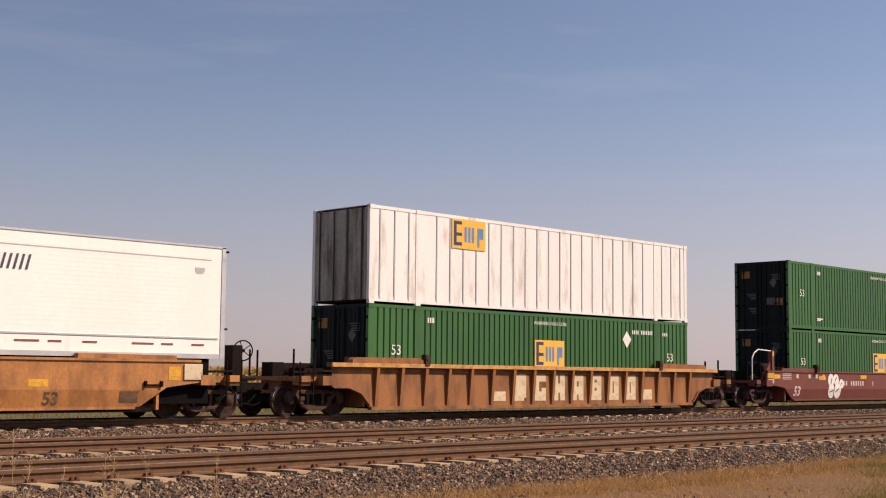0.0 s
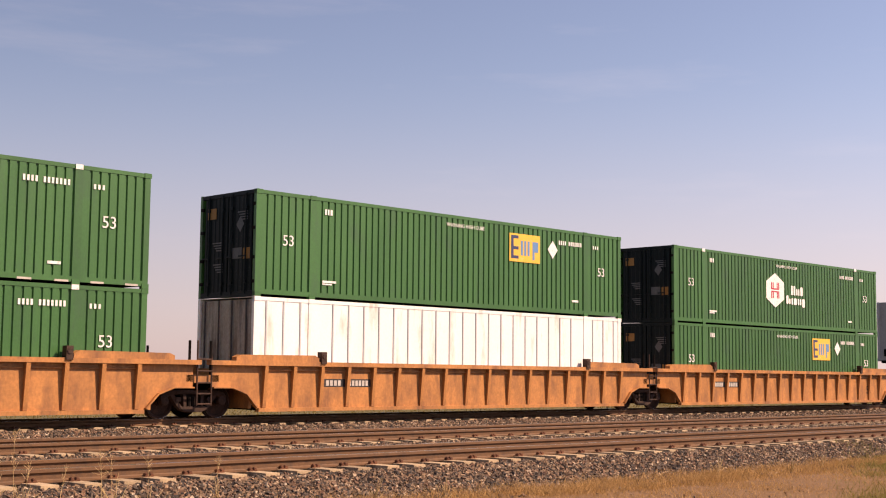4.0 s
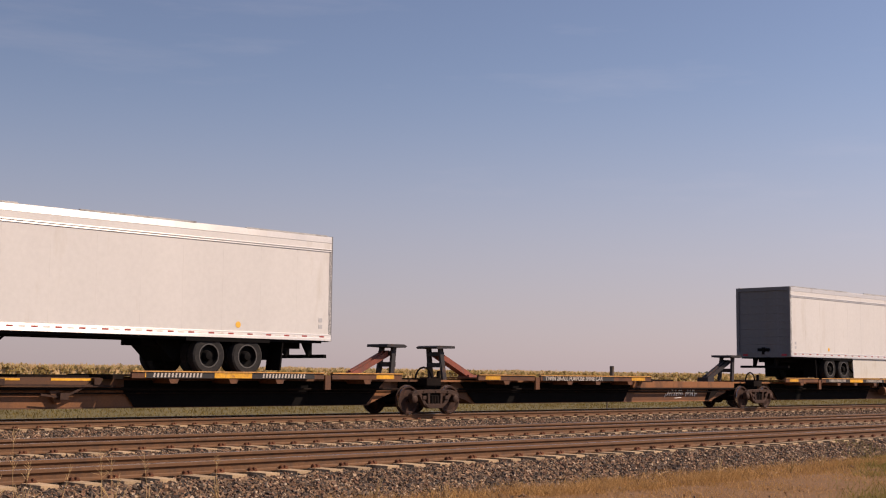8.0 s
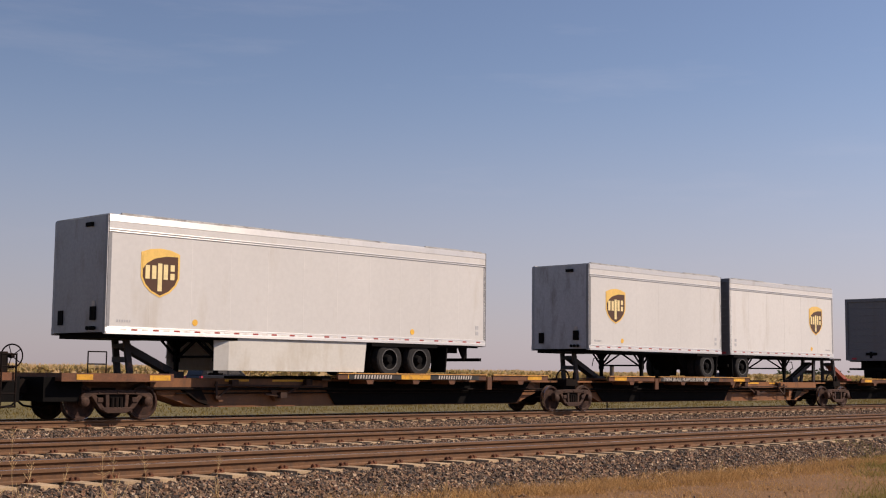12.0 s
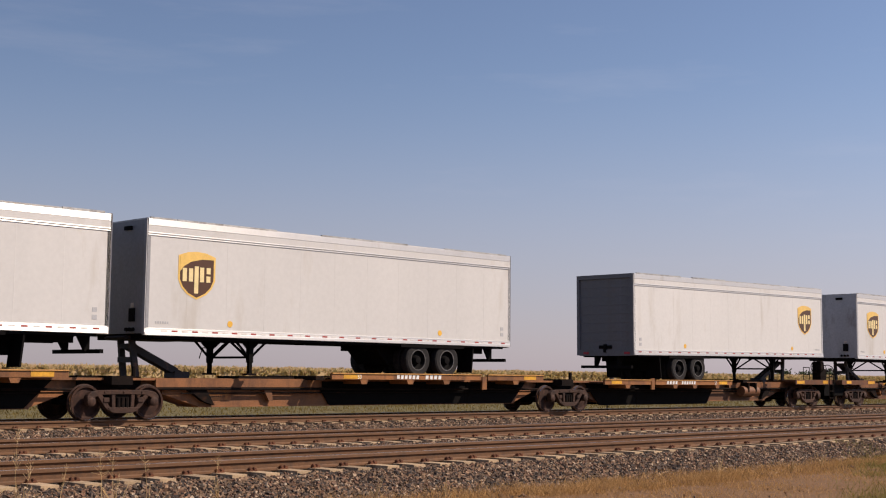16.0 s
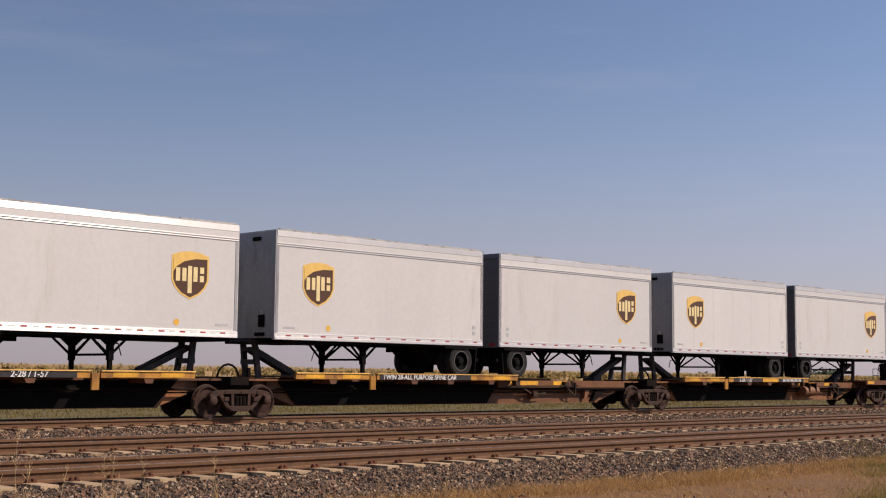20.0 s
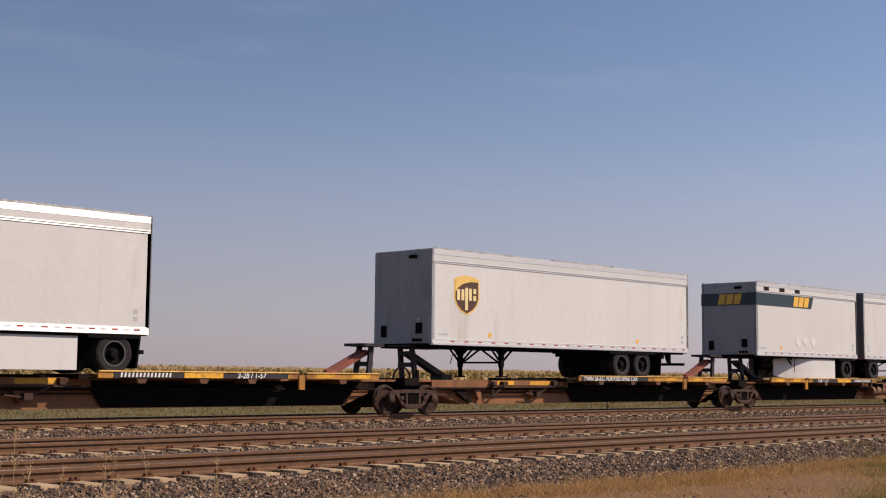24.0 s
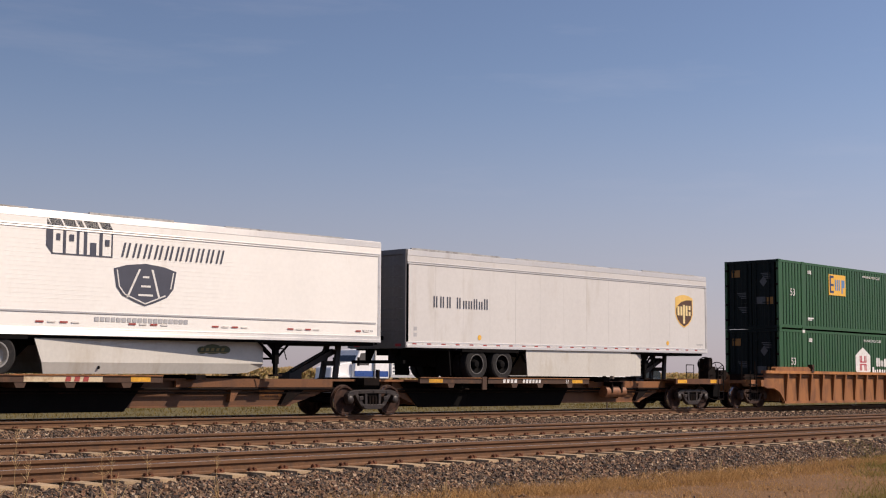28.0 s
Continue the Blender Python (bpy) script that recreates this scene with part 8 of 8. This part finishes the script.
def pickup():
    t = thing("pickup_truck", "white pickup truck with a white canopy over its bed", "pickup truck")
    prof = [(0.0, 0.45), (0.0, 0.98), (0.10, 1.06), (2.35, 1.08), (2.35, 1.10), (3.95, 1.10), (4.05, 1.06), (5.45, 0.98), (5.62, 0.86), (5.66, 0.45)]
    part("body", "pk_body", lambda bm: prism(bm, prof, -0.96, 0.96), "pick_white", t, bevel=0.04)
    part("cab", "pk_cab", lambda bm: prism(bm, [(2.32, 1.06), (2.40, 1.74), (2.50, 1.80), (3.42, 1.80), (3.55, 1.74), (4.12, 1.06)], -0.84, 0.84), "pick_white", t, bevel=0.05)
    part("canopy", "pk_can", lambda bm: prism(bm, [(0.06, 1.06), (0.22, 1.80), (0.34, 1.90), (2.15, 1.92), (2.28, 1.84), (2.30, 1.06)], -0.88, 0.88), "pick_white", t, bevel=0.04)
    for s in (-1, 1):
        part("side_window", ("pk_w", s), lambda bm: prism(bm, [(2.62, 1.14), (2.64, 1.66), (3.36, 1.66), (3.86, 1.14)], min(s * 0.835, s * 0.85), max(s * 0.835, s * 0.85)), glass, t)
        part("canopy_window", ("pk_cw", s), lambda bm: prism(bm, [(0.50, 1.34), (0.58, 1.70), (1.98, 1.70), (2.04, 1.34)], min(s * 0.875, s * 0.89), max(s * 0.875, s * 0.89)), glass, t)
        part("mirror", ("pk_m", s), lambda bm: quadbox(bm, 3.85, 3.97, min(s * 0.9, s * 1.12), max(s * 0.9, s * 1.12), 1.15, 1.35), "black", t)
        part("tail_lamp", ("pk_t", s), lambda bm: quadbox(bm, -0.012, 0.06, min(s * 0.80, s * 0.965), max(s * 0.80, s * 0.965), 0.72, 1.0), "red", t)
        part("door_sign", ("pk_s", s), lambda bm: [quadbox(bm, 2.75, 3.45, min(s * 0.96, s * 0.966), max(s * 0.96, s * 0.966), 0.62 + q * 0.1, 0.68 + q * 0.1) for q in range(3)], "red", t)
        part("head_lamp", ("pk_h", s), lambda bm: quadbox(bm, 5.58, 5.665, min(s * 0.55, s * 0.9), max(s * 0.55, s * 0.9), 0.66, 0.84), "rim_light", t)
    part("windscreen", "pk_ws", lambda bm: prism(bm, [(3.60, 1.70), (3.64, 1.70), (4.10, 1.14), (4.06, 1.14)], -0.76, 0.76), glass, t)
    part("bumper", "pk_b", lambda bm: (quadbox(bm, 5.6, 5.78, -0.95, 0.95, 0.42, 0.62), quadbox(bm, -0.14, 0.02, -0.95, 0.95, 0.42, 0.60)), "rim_light", t)
    car_wheels(t, (1.15, 4.65), 0.80, 0.38, "pk")
    return t


def wagon():
    t = thing("station_wagon", "dark sport utility vehicle with tinted windows", "car", "cars on the highway")
    part("body", "sv_body", lambda bm: prism(bm, [(0.0, 0.40), (-0.02, 0.95), (0.08, 1.05), (3.35, 1.05), (4.35, 0.92), (4.58, 0.72), (4.60, 0.40)], -0.92, 0.92), "car_dark", t, bevel=0.05)
    part("cabin", "sv_cab", lambda bm: prism(bm, [(0.05, 1.02), (0.30, 1.62), (0.50, 1.70), (2.35, 1.70), (2.62, 1.62), (3.45, 1.03)], -0.80, 0.80), "car_dark", t, bevel=0.05)
    for s in (-1, 1):
        part("side_window", ("sv_w", s), lambda bm: ([prism(bm, p, min(s * 0.795, s * 0.81), max(s * 0.795, s * 0.81)) for p in ([(0.42, 1.10), (0.56, 1.56), (1.0, 1.58), (1.0, 1.10)], [(1.1, 1.10), (1.1, 1.58), (1.95, 1.58), (1.95, 1.10)], [(2.05, 1.10), (2.05, 1.58), (2.4, 1.56), (3.1, 1.10)])]), glass, t)
        part("roof_rail", ("sv_r", s), lambda bm: rod(bm, (0.5, s * 0.66, 1.74), (2.3, s * 0.66, 1.74), 0.022, 6), "rim_light", t)
        part("tail_lamp", ("sv_t", s), lambda bm: quadbox(bm, -0.04, 0.10, min(s * 0.72, s * 0.93), max(s * 0.72, s * 0.93), 0.82, 1.0), "red", t)
        part("head_lamp", ("sv_h", s), lambda bm: quadbox(bm, 4.4, 4.56, min(s * 0.55, s * 0.88), max(s * 0.55, s * 0.88), 0.70, 0.84), "rim_light", t)
    part("rear_window", "sv_rw", lambda bm: prism(bm, [(0.10, 1.12), (0.13, 1.12), (0.32, 1.58), (0.29, 1.58)], -0.66, 0.66), glass, t)
    part("windscreen", "sv_ws", lambda bm: prism(bm, [(2.68, 1.58), (2.72, 1.58), (3.38, 1.10), (3.34, 1.10)], -0.70, 0.70), glass, t)
    car_wheels(t, (0.85, 3.70), 0.78, 0.35, "sv")
    return t


def sedan():
    t = thing("sedan", "low dark blue sedan on the highway", "car", "cars on the highway")
    part("body", "sd_body", lambda bm: prism(bm, [(0.0, 0.35), (-0.02, 0.82), (0.10, 0.94), (0.95, 0.97), (3.45, 0.94), (4.45, 0.80), (4.62, 0.62), (4.64, 0.35)], -0.90, 0.90), "car_blue", t, bevel=0.05)
    part("cabin", "sd_cab", lambda bm: prism(bm, [(0.72, 0.95), (1.35, 1.38), (1.60, 1.44), (2.55, 1.44), (2.80, 1.38), (3.55, 0.93)], -0.74, 0.74), "car_blue", t, bevel=0.05)
    for s in (-1, 1):
        part("side_window", ("sd_w", s), lambda bm: [prism(bm, p, min(s * 0.735, s * 0.75), max(s * 0.735, s * 0.75)) for p in ([(1.0, 1.0), (1.42, 1.34), (2.0, 1.37), (2.0, 1.0)], [(2.08, 1.0), (2.08, 1.37), (2.6, 1.35), (3.2, 1.0)])], glass, t)
        part("window_trim", ("sd_trim", s), lambda bm: quadbox(bm, 0.95, 3.3, min(s * 0.74, s * 0.756), max(s * 0.74, s * 0.756), 0.965, 0.995), "rim_light", t)
        part("tail_lamp", ("sd_t", s), lambda bm: quadbox(bm, -0.035, 0.08, min(s * 0.60, s * 0.91), max(s * 0.60, s * 0.91), 0.70, 0.84), "red", t)
        part("head_lamp", ("sd_h", s), lambda bm: quadbox(bm, 4.46, 4.61, min(s * 0.55, s * 0.86), max(s * 0.55, s * 0.86), 0.60, 0.74), "rim_light", t)
        part("mirror", ("sd_m", s), lambda bm: quadbox(bm, 2.95, 3.10, min(s * 0.86, s * 1.02), max(s * 0.86, s * 1.02), 0.96, 1.10), "car_blue", t)
    part("windscreen", "sd_ws", lambda bm: prism(bm, [(2.84, 1.35), (2.88, 1.35), (3.50, 0.98), (3.46, 0.98)], -0.66, 0.66), glass, t)
    part("rear_window", "sd_rw", lambda bm: prism(bm, [(0.78, 1.0), (0.82, 1.0), (1.36, 1.35), (1.32, 1.35)], -0.64, 0.64), glass, t)
    car_wheels(t, (0.85, 3.65), 0.78, 0.32, "sd")
    return t


def tractor(t, x, paint, sleeper=True):
    """A conventional truck tractor with its rear at x, nose towards +x."""
    m = pose(x, 0, 0)
    part("chassis", ("tr_ch", paint), lambda bm: (quadbox(bm, -0.6, 6.6, -0.45, 0.45, 0.62, 0.86),), "black", t, m)
    if sleeper:
        part("sleeper", ("tr_sl", paint), lambda bm: prism(bm, [(1.0, 0.9), (1.0, 3.0), (1.3, 3.3), (2.6, 3.2), (2.6, 0.9)], -1.15, 1.15), paint, t, m, bevel=0.05)
    part("cab", ("tr_cab", paint), lambda bm: prism(bm, [(2.6, 0.75), (2.6, 3.05), (3.8, 2.95), (4.35, 1.85), (4.35, 0.75)], -1.10, 1.10), paint, t, m, bevel=0.05)
    part("bonnet", ("tr_bon", paint), lambda bm: prism(bm, [(4.3, 0.7), (4.3, 2.10), (5.6, 1.90), (6.25, 1.65), (6.35, 0.7)], -0.85, 0.85), paint, t, m, bevel=0.06)
    for s in (-1, 1):
        part("side_window", ("tr_w", s), lambda bm: prism(bm, [(2.95, 1.85), (2.95, 2.75), (3.72, 2.70), (4.1, 1.85)], min(s * 1.095, s * 1.11), max(s * 1.095, s * 1.11)), glass, t, m)
        part("fender", ("tr_f", s, paint), lambda bm: prism(bm, [(4.6, 0.6), (4.75, 1.05), (5.2, 1.2), (5.8, 1.1), (6.3, 0.75), (6.35, 0.5)], min(s * 0.8, s * 1.15), max(s * 0.8, s * 1.15)), paint, t, m, bevel=0.05)
        part("exhaust_pipe", ("tr_e", s), lambda bm: rod(bm, (2.5, s * 1.22, 0.9), (2.5, s * 1.22, 3.3), 0.07, 10), "rim_light", t, m)
        part("mirror", ("tr_m", s), lambda bm: quadbox(bm, 4.1, 4.2, min(s * 1.25, s * 1.4), max(s * 1.25, s * 1.4), 1.8, 2.4), "black", t, m)
        part("fuel_tank", ("tr_t", s), lambda bm: rod(bm, (2.2, s * 0.9, 0.62), (4.0, s * 0.9, 0.62), 0.3, 14), "rim_light", t, m)
    part("windscreen", "tr_ws", lambda bm: prism(bm, [(3.96, 2.55), (4.0, 2.55), (4.36, 1.9), (4.32, 1.9)], -0.95, 0.95), glass, t, m)
    part("bumper", "tr_b", lambda bm: quadbox(bm, 6.3, 6.5, -1.15, 1.15, 0.4, 0.75), "rim_light", t, m)
    car_wheels(t, (x + 0.2, x + 1.5, x + 5.5), 1.0, 0.5, "tr")


def box_truck():
    t = thing("semi_truck", "dark green truck tractor hauling a white corrugated container", "truck", "trucks on the highway")
    tractor(t, 14.05, "truck_green", False)
    part("container", "bt_box", lambda bm: (quadbox(bm, 0.0, CL, -1.26, 1.26, 1.20, 4.05),), "box_white", t, label="white corrugated container on a chassis")
    part("container_side", "bt_side", lambda bm: (corrugated(bm, 0.1, CL - 0.1, -1.30, -1, 1.3, 3.98, 0.60, 0.03), quadbox(bm, 0, CL, -1.305, -1.25, 1.2, 1.32), quadbox(bm, 0, CL, -1.305, -1.25, 3.96, 4.06)), "box_white", t)
    part("container_end", "bt_end", lambda bm: quadbox(bm, -0.03, 0.0, -1.26, 1.26, 1.2, 4.04), "door", t)
    for q in range(6):
        part("end_rib", "bt_rib", lambda bm: quadbox(bm, -0.07, -0.03, -0.1, 0.1, 1.25, 4.0), "door", t, pose(0, -1.1 + q * 0.44, 0))
    part("chassis_rail", "bt_ch", lambda bm: (quadbox(bm, 0.0, CL - 0.2, -0.5, 0.5, 0.95, 1.2), quadbox(bm, 0.0, 0.1, -1.2, 1.2, 0.5, 0.62)), "black", t)
    car_wheels(t, (1.6, 2.9), 1.0, 0.5, "bt")
    return t


def stock_truck():
    t = thing("semi_truck", "white and blue truck tractor hauling a slatted white stock trailer", "truck", "trucks on the highway")
    tractor(t, 12.3, "pick_white")
    part("side_stripe", "st_stripe", lambda bm: quadbox(bm, 13.4, 16.6, -1.17, 1.17, 1.05, 1.45), "truck_blue", t, label="blue stripe round the cab")
    part("trailer_floor", "st_floor", lambda bm: quadbox(bm, 0.0, 13.2, -1.25, 1.25, 1.0, 1.18), "alu", t)
    part("trailer_roof", "st_roof", lambda bm: quadbox(bm, 0.0, 13.2, -1.25, 1.25, 3.50, 3.58), "alu", t)
    part("inner_wall", "st_inner", lambda bm: quadbox(bm, 0.05, 13.15, -0.04, 0.04, 1.18, 3.5), "nose", t)
    for s in (-1, 1):
        for i in range(9):
            part("side_slat", ("st_slat", s), lambda bm: quadbox(bm, 0.0, 13.2, min(s * 1.20, s * 1.25), max(s * 1.20, s * 1.25), 0, 0.15), "pick_white", t, pose(0, 0, 1.22 + i * 0.255))
        for i in range(15):
            part("side_post", ("st_post", s), lambda bm: quadbox(bm, -0.04, 0.04, min(s * 1.25, s * 1.29), max(s * 1.25, s * 1.29), 1.18, 3.5), "pick_white", t, pose(0.06 + i * 0.934, 0, 0))
    part("front_panel", "st_front", lambda bm: quadbox(bm, 13.12, 13.2, -1.19, 1.19, 1.18, 3.5), "pick_white", t)
    part("tailgate", "st_rear", lambda bm: quadbox(bm, 0.0, 0.05, -1.19, 1.19, 1.18, 3.5), "alu", t)
    car_wheels(t, (1.6, 2.9), 1.0, 0.5, "bt")
    return t


def on_road(t, x, when, speed, y):
    turn = 180 if speed < 0 else 0
    t.matrix_basis = pose(x, y, 0.0, 0, 0, turn)
    ROADERS.append((t, x, when, speed, y, turn))


on_road(pickup(), 43.4, 6.5, -29.3, 70.6)
sv = wagon()
on_road(sv, 42.8, 10.0, 30.4, 66.6)
on_road(copy_thing(sv, Matrix()), 30.8, 11.5, 30.0, 66.6)
on_road(sedan(), 43.6, 8.6, 30.8, 66.6)
on_road(box_truck(), 44.85, 27.0, 28.2, 66.8)
on_road(stock_truck(), 78.0, 28.0, -32.6, 70.6)


# ---- dry weeds by the ballast ----
WEEDS = []


def weed(x, y, h, seed, thick=1.0):
    rs = random.Random(seed)
    t = thing("dry_weed", "tall dry straw-coloured weed at the ballast edge", "weed", "dry weeds by the track")
    t.matrix_basis = pose(x, y, ground_z(y) - 0.02)

    pts = [Vector((0, 0, 0))]
    lean, bow = rs.uniform(-0.10, 0.16), rs.uniform(-0.05, 0.10)
    for i in range(1, 6):
        k = i / 5
        pts.append(Vector((h * (lean * k + bow * k * k), rs.uniform(-0.01, 0.01), h * k)))

    def stalk(bm):
        for i in range(5):
            rod(bm, pts[i], pts[i + 1], (0.0040 - 0.0005 * i) * thick, 5, (0.0035 - 0.0005 * i) * thick)
    part("stalk", ("weed", seed), stalk, "weed", t)

    def head(bm):
        # a loose feathery panicle on the upper third
        for i in range(16):
            k = rs.uniform(0.62, 1.0)
            j = min(4, int(k * 5))
            b = pts[j].lerp(pts[j + 1], k * 5 - j)
            e = b + Vector((rs.gauss(0.01, 0.035), rs.gauss(0, 0.03), rs.uniform(0.02, 0.09)))
            rod(bm, b, e, 0.0011 * thick, 4, 0.0019 * thick)
    part("seed_head", ("weedhead", seed), head, "weed", t, stuff=True)
    part("leaf", ("weedleaf", seed), lambda bm: [beam(bm, (0, 0, 0.02), (rs.uniform(-0.2, 0.2), rs.uniform(-0.1, 0.1), rs.uniform(0.10, 0.34)), 0.009, 0.003) for i in range(9)], "weed", t, stuff=True)
    WEEDS.append((t, x, y, rs.uniform(0, 6.28), rs.uniform(1.5, 4.0)))


WR = random.Random(8)
for i in range(7):
    weed(6.0 + WR.random() ** 1.6 * 3.4, WR.uniform(12.9, 13.7), WR.uniform(0.28, 0.70), 100 + i)
for i, (x, y, h) in enumerate(((6.35, 12.2, 1.02), (7.55, 12.6, 0.80), (6.15, 12.5, 0.72), (7.75, 12.7, 0.66), (8.25, 12.8, 0.64), (6.9, 12.4, 0.62))):
    weed(x, y, h, 180 + i, 1.0)
for i in range(8):
    weed(WR.uniform(10, 28), WR.uniform(11.6, 12.6), WR.uniform(0.12, 0.22), 140 + i)


# ---- what moves ----
def motions():
    end = 28.0
    for ob, u, z, turn, tilt in MOVING:
        walk(ob, [(t, pose(u - SPEED * (t + 0.004), TRACK_Y, z, 0, tilt, turn)) for t in (0.0, end)])
    for ob, x, when, speed, y, turn in ROADERS:
        walk(ob, [(t, pose(x + speed * (t - when), y, 0.0, 0, 0, turn)) for t in (0.0, end)])
    for ob, x, y, ph, amp in WEEDS:
        walk(ob, [(0.5 * k, pose(x, y, ground_z(y) - 0.02, amp * math.sin(ph + 1.3 * k), amp * (0.6 * math.sin(ph * 2 + 0.9 * k) - 0.8), 0)) for k in range(57)])


motions()
